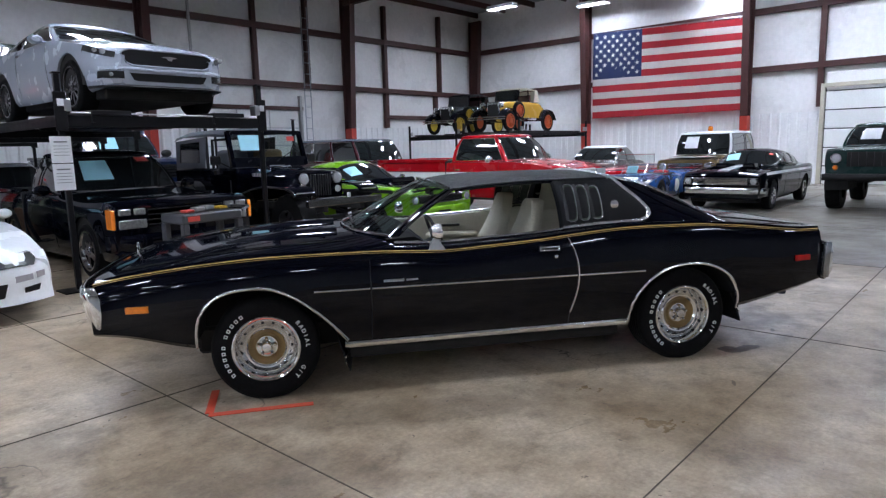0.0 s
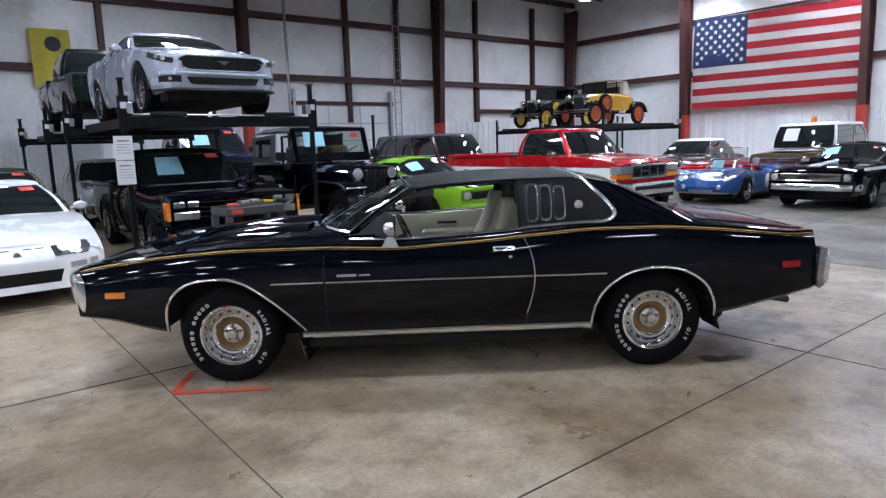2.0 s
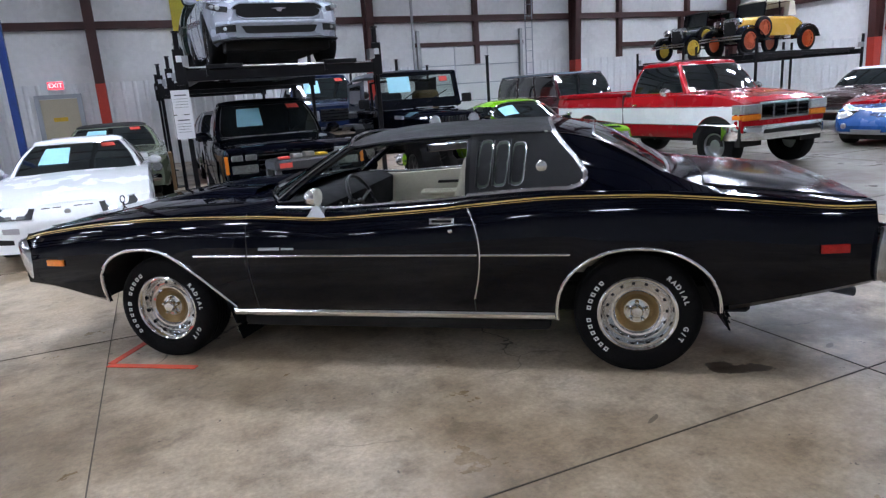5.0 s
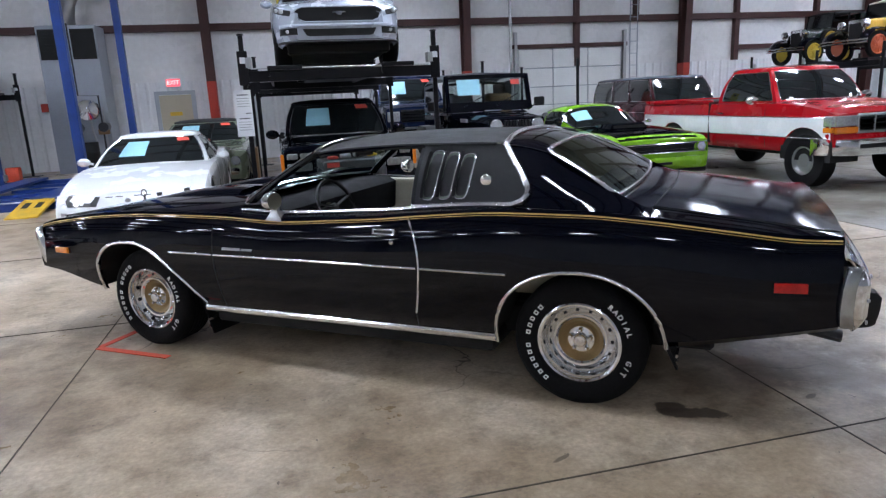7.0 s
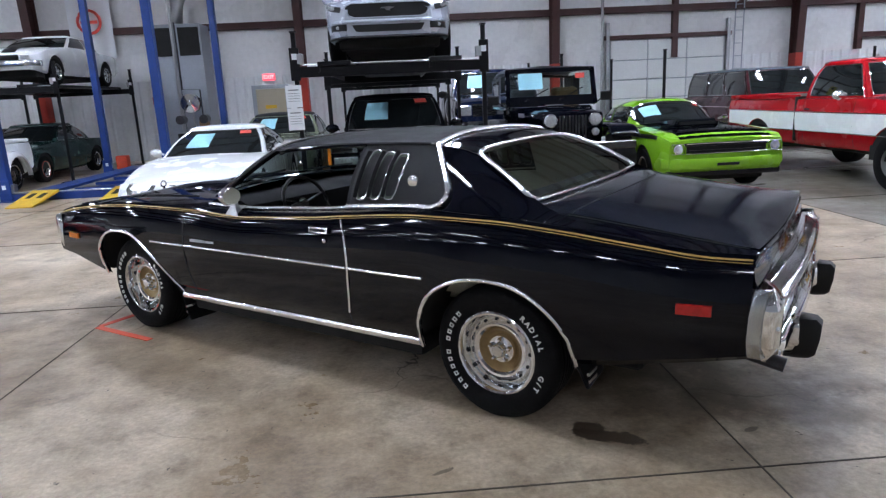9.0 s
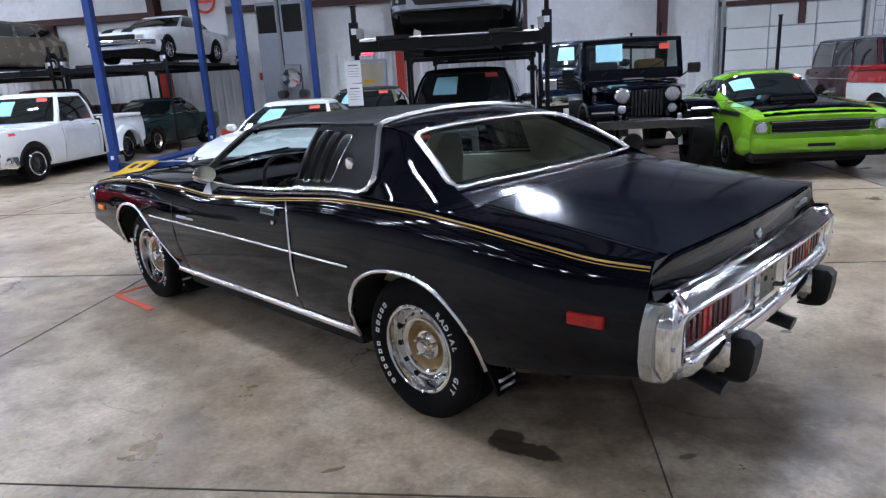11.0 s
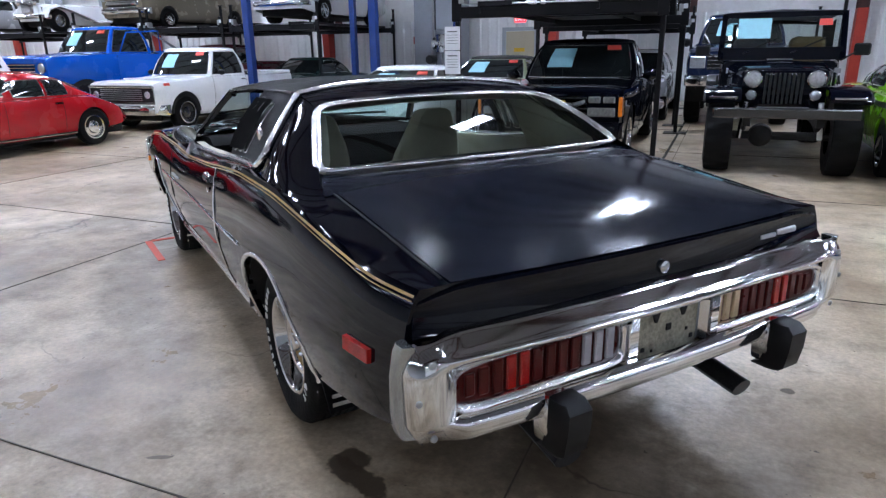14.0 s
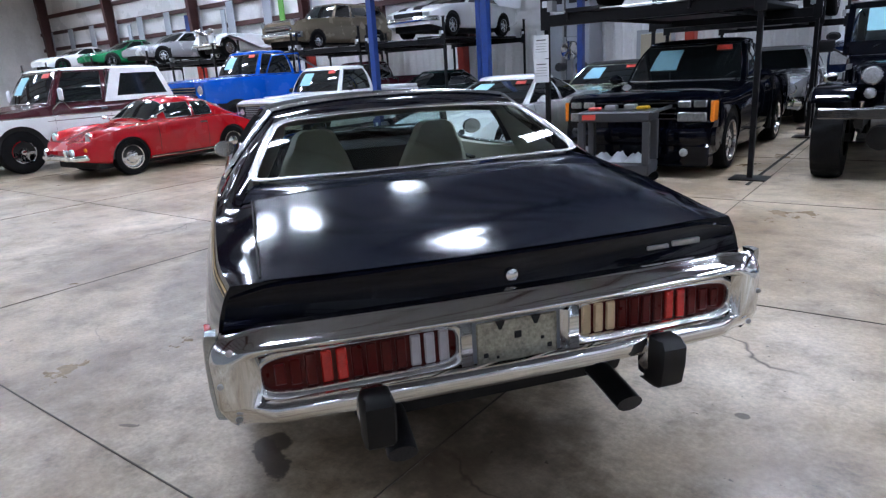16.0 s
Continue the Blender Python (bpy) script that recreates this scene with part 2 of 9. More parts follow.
def part(name, bm, material, parent=None, label="", smooth=35):
    """Links a bmesh as one mesh object under a thing or a part."""
    me = bpy.data.meshes.new(name)
    bmesh.ops.recalc_face_normals(bm, faces=bm.faces[:])
    bm.to_mesh(me)
    bm.free()
    me.materials.append(material)
    if smooth:
        me.shade_smooth()
        me.set_sharp_from_angle(angle=radians(smooth))
    ob = new(name, me)
    if parent:
        ob.parent = parent
    if label:
        ob["label"] = label
    return ob


def solid(name, bm, material, label, category, group="", kind="", smooth=35):
    return tagged(part(name, bm, material, smooth=smooth), label, category, group, kind)


def box(bm, x0, x1, y0, y1, z0, z1, bevel=0.0, seg=1):
    v = [bm.verts.new((x, y, z)) for x in (x0, x1) for y in (y0, y1) for z in (z0, z1)]
    fs = [bm.faces.new([v[i] for i in q]) for q in ((0, 1, 3, 2), (4, 6, 7, 5), (0, 4, 5, 1), (2, 3, 7, 6), (0, 2, 6, 4), (1, 5, 7, 3))]
    if bevel:
        es = list({e for fc in fs for e in fc.edges})
        bmesh.ops.bevel(bm, geom=es, offset=bevel, segments=seg, affect="EDGES", profile=0.5)
    return bm


def B(x0, x1, y0, y1, z0, z1, bevel=0.0, seg=1):
    return box(bmesh.new(), x0, x1, y0, y1, z0, z1, bevel, seg)


def loft(bm, rings, ring_closed=True, cap=True):
    vs = [[bm.verts.new(p) for p in r] for r in rings]
    n = len(rings[0])
    for a, b in zip(vs, vs[1:]):
        for i in range(n if ring_closed else n - 1):
            j = (i + 1) % n
            bm.faces.new((a[i], a[j], b[j], b[i]))
    if cap and ring_closed:
        bm.faces.new(vs[0])
        bm.faces.new(vs[-1][::-1])
    return bm


def tube(bm, pts, r, seg=8, flat=1.0, closed=False):
    """A rod along points; flat squashes it vertically."""
    pts = [Vector(p) for p in pts]
    rings, n = [], len(pts)
    for i, p in enumerate(pts):
        a, b = (pts[(i - 1) % n], pts[(i + 1) % n]) if closed else (pts[max(i - 1, 0)], pts[min(i + 1, n - 1)])
        d = (b - a).normalized()
        up = Vector((0, 0, 1)) if abs(d.z) < 0.9 else Vector((0, 1, 0))
        s = d.cross(up).normalized()
        t = s.cross(d)
        rings.append([p + s * (math.cos(k * 2 * math.pi / seg) * r) + t * (math.sin(k * 2 * math.pi / seg) * r * flat) for k in range(seg)])
    if closed:
        rings.append(rings[0])
        loft(bm, rings, cap=False)
        bmesh.ops.remove_doubles(bm, verts=bm.verts[:], dist=1e-6)
    else:
        loft(bm, rings)
    return bm


def beam(bm, p, q, w, d):
    """A square bar from p to q, w wide and d deep."""
    p, q = Vector(p), Vector(q)
    ax = (q - p).normalized()
    up = Vector((0, 0, 1)) if abs(ax.z) < 0.95 else Vector((0, 1, 0))
    s = ax.cross(up).normalized()
    t = s.cross(ax)
    loft(bm, [[c + s * (a * w / 2) + t * (b * d / 2) for a, b in ((-1, -1), (1, -1), (1, 1), (-1, 1))] for c in (p, q)])
    return bm


def lathe(bm, prof, seg=32, axis="y", a0=0.0, a1=2 * math.pi):
    """A profile of (radius, along) turned about an axis."""
    full = abs(a1 - a0 - 2 * math.pi) < 1e-6
    rings = []
    for k in range(seg if full else seg + 1):
        a = a0 + (a1 - a0) * k / seg
        c, s = math.cos(a), math.sin(a)
        rings.append([(r * c, h, r * s) if axis == "y" else (r * c, r * s, h) if axis == "z" else (h, r * c, r * s) for r, h in prof])
    if full:
        rings.append(rings[0])
    loft(bm, rings, ring_closed=False, cap=False)
    bmesh.ops.remove_doubles(bm, verts=bm.verts[:], dist=1e-6)
    return bm


def disc(bm, c, r, d, axis="x", seg=20, dome=0.3):
    """A domed lens of depth d about a centre, facing the negative axis."""
    prof = [(0, -d), (r * 0.5, -d * (1 - dome * 0.25)), (r * 0.9, -d * (1 - dome)), (r, -d * 0.3), (r, 0), (0, 0)]
    n0 = len(bm.verts)
    b2 = bmesh.new()
    lathe(b2, prof, seg, axis)
    me = bpy.data.meshes.new("tmp")
    b2.to_mesh(me)
    b2.free()
    bm.from_mesh(me)
    bpy.data.meshes.remove(me)
    bm.verts.ensure_lookup_table()
    for v in bm.verts[n0:]:
        v.co += Vector(c)
    return bm


def curve(pts):
    """A smooth curve through (x, value) pairs that does not overshoot."""
    x = np.array([p[0] for p in pts], float)
    y = np.array([p[1] for p in pts], float)
    h = np.diff(x)
    d = np.diff(y) / h
    m = np.zeros(len(x))
    m[0], m[-1] = d[0], d[-1]
    for i in range(1, len(x) - 1):
        if d[i - 1] * d[i] > 0:
            w1, w2 = 2 * h[i] + h[i - 1], h[i] + 2 * h[i - 1]
            m[i] = (w1 + w2) / (w1 / d[i - 1] + w2 / d[i])

    def f(v):
        v = min(max(v, x[0]), x[-1])
        i = min(max(int(np.searchsorted(x, v)) - 1, 0), len(h) - 1)
        t = (v - x[i]) / h[i]
        return float(y[i] * (1 + 2 * t) * (1 - t) ** 2 + m[i] * h[i] * t * (1 - t) ** 2 + y[i + 1] * t * t * (3 - 2 * t) + m[i + 1] * h[i] * t * t * (t - 1))

    return f


def flat(v):
    return lambda x: v


# ---------------------------------------------------------------- car bodies
class Shell:
    """A body: its lines along x (front at the low end), half widths, and round wheel openings."""

    def __init__(self, x0, x1, width, shoulder, top, sill, arches, side=((0, 0.93), (0.3, 0.98), (0.6, 1.0), (0.85, 0.99), (1, 0.96)), crown=2.2, inset=0.03, base=None):
        self.x0, self.x1, self.arches, self.crown, self.inset = x0, x1, arches, crown, inset
        self.w, self.zs, self.zt, self.zb = (c if callable(c) else curve(c) for c in (width, shoulder, top, sill))
        self.g = curve(side)
        self.base = base or min(self.zb(x0 + (x1 - x0) * k / 10) for k in range(11))

    def bottom(self, x):
        b = self.zb(x)
        for a in self.arches:
            b = max(b, self.arch(a, x))
        return b

    @staticmethod
    def arch(a, x):
        """Height of a wheel opening at x: (middle, axle height, rise) and, if given, its reach ahead and behind."""
        xw, zc, r = a[:3]
        ahead, behind = a[3:] if len(a) > 3 else (r, r)
        reach = ahead if x < xw else behind
        d = abs(x - xw) / reach
        if d >= 1:
            return -1.0
        if reach > r * 1.25:
            return zc + r * (1 - d ** 1.8)
        n = 2.0 if len(a) == 3 else 2.9 if x < xw and a[4] > r * 1.25 else 2.2
        return zc + r * (1 - d ** n) ** (1 / n)

    def side(self, x, z):
        """Half width of the flank at x and z."""
        t = (z - self.base) / max(self.zs(x) - self.base, 1e-3)
        return self.w(x) * self.g(min(max(t, 0), 1))

    def columns(self, n=34):
        xs = set(np.linspace(self.x0, self.x1, n).round(4))
        for arch in self.arches:
            xw, zc, r = arch[:3]
            ra, rb = arch[3:] if len(arch) > 3 else (r, r)
            xs = {x for x in xs if not xw - ra * 1.02 < x < xw + rb * 1.02}
            xs |= {round(xw - (ra if a < math.pi / 2 else rb) * math.cos(a), 4) for a in np.linspace(0.02, math.pi - 0.02, 21)}
            xs |= {round(xw - ra * 1.004, 4), round(xw + rb * 1.004, 4)}
        return sorted(x for x in xs if self.x0 <= x <= self.x1)

    def mesh(self, open_from=None, open_to=None, keep=0.12, n=34):
        """The skin; between open_from and open_to the top is left off past keep."""
        T = (0, 0.06, 0.2, 0.4, 0.6, 0.78, 0.9, 0.97, 1)
        Q = (keep * 0.3, keep, 0.3, 0.55, 0.8, 1.0)
        bm = bmesh.new()
        xs = self.columns(n)
        cols = []
        for x in xs:
            b, zs, zt = self.bottom(x), self.zs(x), self.zt(x)
            b = min(b, zs - 0.03)
            low = self.zb(x)
            heights = [max(b, low + (zs - low) * t) for t in T]
            line = [(self.side(x, z), z) for z in heights]
            line[0] = (line[0][0] - self.inset, line[0][1])
            ws = line[-1][0]
            line += [(ws * (1 - q), zs + (zt - zs) * (1 - (1 - q) ** self.crown)) for q in Q]
            cols.append(line)
        m = len(cols[0])
        L = [[bm.verts.new((x, -y, z)) for y, z in c] for x, c in zip(xs, cols)]
        R = [[bm.verts.new((x, y, z)) if k < m - 1 else L[i][k] for k, (y, z) in enumerate(c)] for i, (x, c) in enumerate(zip(xs, cols))]
        for i in range(len(xs) - 1):
            mid = (xs[i] + xs[i + 1]) / 2
            top = m - 1 if open_from is None or not open_from < mid < open_to else len(T) + 1
            for S, flip in ((L, 0), (R, 1)):
                for k in range(top):
                    q = [S[i][k], S[i + 1][k], S[i + 1][k + 1], S[i][k + 1]]
                    bm.faces.new(q[::-1] if flip else q)
        for i in (0, len(xs) - 1):
            ring = L[i] + R[i][-2::-1]
            bm.faces.new(ring)
        bmesh.ops.remove_doubles(bm, verts=bm.verts[:], dist=1e-5)
        return bm

    def trim(self, bm, pts, r, sgn=-1, flat_=1.0, out=0.0, seg=6):
        """A moulding on a flank through (x, z) points."""
        return tube(bm, [(x, sgn * (self.side(x, z) + out), z) for x, z in pts], r, seg, flat_)

    def arch_line(self, k, a0=-0.15, a1=math.pi + 0.15, n=18, grow=0.0):
        xw, zc, r = self.arches[k]
        r += grow
        return [(xw - r * math.cos(a), max(zc + r * math.sin(a), self.zb(xw - r * math.cos(a)))) for a in np.linspace(a0, a1, n)]


WHEELS = {}


def wheel_meshes(r, width, rim_r, style):
    key = (round(r, 3), round(width, 3), round(rim_r, 3), style)
    if key in WHEELS:
        return WHEELS[key]
    h = width / 2
    prof = [(rim_r * 0.96, h * 0.8), (rim_r * 1.02, h * 0.92), (rim_r + (r - rim_r) * 0.45, h), (r * 0.95, h * 0.88), (r * 0.99, h * 0.7), (r, h * 0.3), (r, -h * 0.3), (r * 0.99, -h * 0.7), (r * 0.95, -h * 0.88), (rim_r, -h * 0.9)]
    t = bmesh.new()
    if r > 0.4:
        # mud tyre: one skin with staggered lugs
        rings = []
        for k in range(72):
            a = k * 2 * math.pi / 72
            ring = []
            for rr, b in prof:
                side = 0 if b > 0 else 1
                cut = 0.965 if rr > r * 0.94 and (k // 2 + side) % 2 else 1.0
                ring.append((rr * cut * math.cos(a), -b, rr * cut * math.sin(a)))
            rings.append(ring)
        rings.append(rings[0])
        loft(t, rings, ring_closed=False, cap=False)
        bmesh.ops.remove_doubles(t, verts=t.verts[:], dist=1e-6)
    else:
        lathe(t, [(a, -b) for a, b in prof], 40)
    m = bmesh.new()
    lip = [(rim_r * 0.99, -h * 0.82), (rim_r * 1.01, -h * 0.96), (rim_r * 0.93, -h * 0.96), (rim_r * 0.86, -h * 0.55)]
    if style == "rally":
        lathe(m, lip + [(rim_r * 0.80, -h * 0.42), (rim_r * 0.62, -h * 0.30)], 40)
    elif style == "steel":
        lathe(m, lip + [(rim_r * 0.75, -h * 0.5), (rim_r * 0.55, -h * 0.62), (rim_r * 0.5, -h * 0.78), (rim_r * 0.2, -h * 0.9), (0, -h * 0.92)], 32)
    elif style == "wire":
        lathe(m, lip, 32)
        lathe(m, [(rim_r * 0.28, -h * 0.5), (rim_r * 0.24, -h * 1.05), (0, -h * 1.1)], 20)
        star = []
        for k in range(12):
            for da, rr in ((-0.05, 0.94), (0.05, 0.94), (0.14, 0.32), (0.38, 0.32)):
                a = k * 2 * math.pi / 12 + da
                star.append((rr * rim_r * math.cos(a), rr * rim_r * math.sin(a), rr))
        loft(m, [[(x, -h * (0.9 - 0.35 * rr) + d, z) for x, z, rr in star] for d in (0.0, 0.02)])
    else:
        lathe(m, lip, 36)
        lathe(m, [(rim_r * 0.22, -h * 0.5), (rim_r * 0.2, -h * 0.84), (rim_r * 0.12, -h * 0.88), (0, -h * 0.9)], 24)
        n = 5 if style == "five" else 10
        wide, root = (0.2, 0.34) if n == 5 else (0.09, 0.3)
        star = []
        for k in range(n):
            for da, rr in ((-wide, 0.95), (wide, 0.95), (math.pi / n - 0.12, root), (math.pi / n + 0.12, root)):
                a = k * 2 * math.pi / n + da
                star.append((rr * rim_r * math.cos(a), rr * rim_r * math.sin(a), rr))
        loft(m, [[(x, -h * (0.86 - 0.18 * rr) + d, z) for x, z, rr in star] for d in (0.0, h * 0.2)])
    lathe(m, [(rim_r * 0.86, -h * 0.1), (0, -h * 0.1)], 24)
    made = []
    for name, bm in (("tyre", t), ("rim", m)):
        me = bpy.data.meshes.new(name)
        bmesh.ops.recalc_face_normals(bm, faces=bm.faces[:])
        bm.to_mesh(me)
        bm.free()
        me.shade_smooth()
        me.set_sharp_from_angle(angle=radians(35))
        made.append(me)
    WHEELS[key] = made
    return WHEELS[key]


def wheels(car, places, r, width, rim_r, style, rim_material, lift=0.0):
    """A wheel at each (x, y): the rim, with its tyre under it."""
    tyre, rim = wheel_meshes(r, width, rim_r, style)
    for x, y in places:
        me = rim.copy()
        me.materials.clear()
        me.materials.append(rim_material)
        o = new("wheel", me)
        o.parent = car
        o.matrix_local = pose(x, y, r + lift, 0, random.uniform(0, 70), 0 if y < 0 else 180)
        if not tyre.materials:
            tyre.materials.append(RUBBER)
        t = new("tyre", tyre)
        t.parent = o


def ring_at(xf, xr, w, z, bow, bowr):
    """An outline of a cabin at one height: front edge, right side, rear edge, left side."""
    pts = [(xf - bow * (1 - abs(s) ** 2.2), s * w, z) for s in np.linspace(-1, 1, 9)]
    pts += [(xf + (xr - xf) * t, w * (1 + 0.03 * math.sin(math.pi * t)), z) for t in np.linspace(0, 1, 9)[1:-1]]
    pts += [(xr + bowr * (1 - abs(s) ** 2.2), s * w, z) for s in np.linspace(1, -1, 9)]
    pts += [(xr + (xf - xr) * t, -w * (1 + 0.03 * math.sin(math.pi * t)), z) for t in np.linspace(0, 1, 9)[1:-1]]
    return pts


def cabin(car, xa, xat, xrt, xr, wb, wr, zb, zr, body, roof, pane=None, bow=0.14, bowr=0.05, pillars=(), pw=0.05, roof_thick=0.06, frame=None, rear_pane=True, inset=(0.07, 0.93), tail_t=None):
    """A cabin with painted posts, panes set into it and a crowned roof. xa/xat: windscreen base and top, xr/xrt: rear window base and top."""
    pane = pane or DARKGLASS

    def lines(k):
        e = k + 0.05 * math.sin(math.pi * k)
        return (xa + (xat - xa) * k - 0.02 * math.sin(math.pi * k), xr + (xrt - xr) * k + 0.03 * math.sin(math.pi * k), wb + (wr - wb) * k + 0.025 * math.sin(math.pi * k), zb + (zr - zb) * e, bow * (1 - 0.4 * k), bowr * (1 - 0.4 * k))

    g = bmesh.new()
    loft(g, [ring_at(*lines(k)) for k in np.linspace(0, 1, 6)], cap=False)
    part("cabin_frame", g, frame or body, car, smooth=30)

    def front(s, k, off=0.0):
        xf, _, w, z, bw, _ = lines(k)
        return (xf - bw * (1 - abs(s) ** 2.2) - off, s * w, z + off * 0.4)

    def back(s, k, off=0.0):
        _, x2, w, z, _, bw = lines(k)
        return (x2 + bw * (1 - abs(s) ** 2.2) + off, s * w, z + off * 0.4)

    def flank(t, k, s, off=0.0):
        xf, x2, w, z, _, _ = lines(k)
        return (xf + (x2 - xf) * t, s * (w * (1 + 0.03 * math.sin(math.pi * t)) + off), z)

    def sheet(fn, us, ks, name, label):
        bm = bmesh.new()
        loft(bm, [[fn(u, k, 0.006) for u in us] for k in ks], False, False)
        rim = [fn(u, ks[0], 0.007) for u in us] + [fn(us[-1], k, 0.007) for k in ks[1:-1]] + [fn(u, ks[-1], 0.007) for u in us[::-1]] + [fn(us[0], k, 0.007) for k in ks[-2:0:-1]]
        p = part(name, bm, pane, car, label, smooth=60)
        part("window_seal", tube(bmesh.new(), rim, 0.008, 5, closed=True), PLASTIC if frame else CHROME, p)

    ks = np.linspace(inset[0], inset[1], 6)
    sheet(front, np.linspace(-0.93, 0.93, 11), ks, "windscreen", "windscreen")
    if rear_pane:
        sheet(back, np.linspace(-0.88, 0.88, 9), np.linspace(0.1, 0.9, 5), "rear_window", "rear window")
    cuts = [0.0, *pillars, 1.0]
    L = max(xr - xa, 0.5)
    m = 0.055 / L
    for a, b in zip(cuts, cuts[1:]):
        if b == 1.0 and tail_t:
            b = tail_t
        last = 2.2 if b == 1.0 and len(cuts) > 1 else 1.0
        for s in (-1, 1):
            sheet(lambda t, k, off, s=s: flank(t, k, s, off), np.linspace(a + m * 1.2, b - m * last, 7), ks, "side_window", "side window")
    hi = ring_at(*lines(1))
    c = (xat + xrt) / 2

    def grown(k, dz):
        return [(c + (x - c) * k, y * k, z + dz) for x, y, z in hi]

    rf = bmesh.new()
    loft(rf, [grown(1.0, -0.015), grown(1.015, 0.0), grown(1.0, roof_thick * 0.35), grown(0.95, roof_thick * 0.65), grown(0.8, roof_thick * 0.95), grown(0.5, roof_thick * 1.15), grown(0.15, roof_thick * 1.2)])
    part("roof", rf, roof, car, smooth=60)


def dome(car, roofline, belt_line, belt, body, xs, panes, sheets=True, pane=None, fill=0.72, roof_mat=None):
    """A rounded cabin: one skin from belt to belt over the roof line, with panes laid into it."""
    zr, wb = curve(roofline), curve(belt_line)

    def at(x, th, off=0.0):
        c, d = math.cos(th), math.sin(th)
        h = max(zr(x) - belt, 0.004)
        y, z = -wb(x) * math.copysign(abs(c) ** fill, c), belt + h * abs(d) ** 0.8
        n = Vector((0, -c * h, d * wb(x)))
        slope = (zr(x + 0.02) - zr(x - 0.02)) / 0.04
        n = Vector((-slope * d * wb(x), n.y, n.z)).normalized() if n.length > 1e-6 else Vector((0, 0, 1))
        return Vector((x, y, z)) + n * off

    ths = np.linspace(0, math.pi, 25)
    x0, x1 = xs
    part("cabin_shell", loft(bmesh.new(), [[at(x, t) for t in ths] for x in np.linspace(x0, x1, 34)], False, False), body, car, smooth=60)
    if roof_mat:
        a, b = roof_mat[1:]
        part("roof", loft(bmesh.new(), [[at(x, t, 0.004) for t in np.linspace(0.9, math.pi - 0.9, 13)] for x in np.linspace(a, b, 14)], False, False), roof_mat[0], car, smooth=60)

    def lay(name, rows, label):
        bm = loft(bmesh.new(), rows, False, False)
        p = part(name, bm, pane or DARKGLASS, car, label, smooth=60)
        rim = list(rows[0]) + [r[-1] for r in rows[1:-1]] + list(rows[-1][::-1]) + [r[0] for r in rows[-2:0:-1]]
        part("window_seal", tube(bmesh.new(), rim, 0.009, 5, closed=True), CHROME, p)

    def level(x, z):
        k = min(1, max(0.0, (z - belt) / max(zr(x) - belt, 0.01)))
        return math.asin(min(1, k ** (1 / 0.8)))

    for kind, a, b, lo, hi in panes:
        if kind == "side":
            for s in (0, 1):
                rows = []
                for x in np.linspace(a, b, 8):
                    top = max(min(hi, zr(x) - 0.085), lo + 0.03)
                    row = [level(x, z) for z in np.linspace(lo, top, 5)]
                    rows.append([at(x, math.pi - t if s else t, 0.006) for t in row])
                lay("side_window", rows, "side window")
        else:
            rows = [[at(x, t, 0.006) for t in np.linspace(lo, math.pi - lo, 13)] for x in np.linspace(a, b, 7)]
            lay("windscreen" if kind == "front" else "rear_window", rows, "windscreen" if kind == "front" else "rear window")
            if kind == "front" and sheets:
                u = a + (b - a) * 0.35
                v = a + (b - a) * 0.8
                part("price_sheet", loft(bmesh.new(), [[at(x, t, 0.012) for t in np.linspace(1.72, 2.25, 6)] for x in np.linspace(u, v, 4)], False, False), PAPERBLUE, car, "price sheet on the windscreen", smooth=0)
                part("red_tag", loft(bmesh.new(), [[at(x, t, 0.012) for t in np.linspace(0.95, 1.12, 4)] for x in np.linspace(v - 0.02, v + 0.03, 3)], False, False), REDTAG, car, smooth=0)


def quad(bm, a, b, c, d, thick=0.004):
    """A thin sheet through four corners."""
    a, b, c, d = (Vector(p) for p in (a, b, c, d))
    n = (b - a).cross(d - a).normalized() * thick
    loft(bm, [[a, b, c, d], [a + n, b + n, c + n, d + n]])
    return bm


def papers(car, xa, xat, wb, wr, zb, zr, bow=0.14, tag=True, side=1, paper=None):
    """A price sheet and a small red tag on the windscreen."""
    def at(u, v, off=0.016):
        y = (wb + (wr - wb) * v + 0.025 * math.sin(math.pi * v)) * u
        x = xa + (xat - xa) * v - 0.02 * math.sin(math.pi * v) - bow * (1 - 0.4 * v) * (1 - abs(u) ** 2.2) - off
        return (x, y, zb + (zr - zb) * (v + 0.05 * math.sin(math.pi * v)) + off * 0.5)

    def sheet(u0, u1, v0, v1):
        bm = bmesh.new()
        loft(bm, [[at(u, v) for u in np.linspace(u0, u1, 6)] for v in (v0, (v0 + v1) / 2, v1)], False, False)
        return bm

    a, b = (0.13, 0.62) if side > 0 else (-0.62, -0.13)
    part("price_sheet", sheet(a, b, 0.3, 0.82), paper or PAPERBLUE, car, "price sheet on the windscreen", smooth=0)
    if tag:
        a, b = (-0.78, -0.5) if side > 0 else (0.5, 0.78)
        part("red_tag", sheet(a, b, 0.76, 0.9), REDTAG, car, "small red tag", smooth=0)


def corner_patch(sh, x0, x1, z0, z1, s, out=0.006, slant=0.0):
    """A sheet that follows the flank round the front corner."""
    bm = bmesh.new()
    rows = []
    for x in np.linspace(x0, x1, 8):
        k = (x - x0) / (x1 - x0)
        rows.append([(x, s * (sh.side(x, z + slant * k) + out), z + slant * k) for z in np.linspace(z0, z1, 4)])
    return loft(bm, rows, False, False)


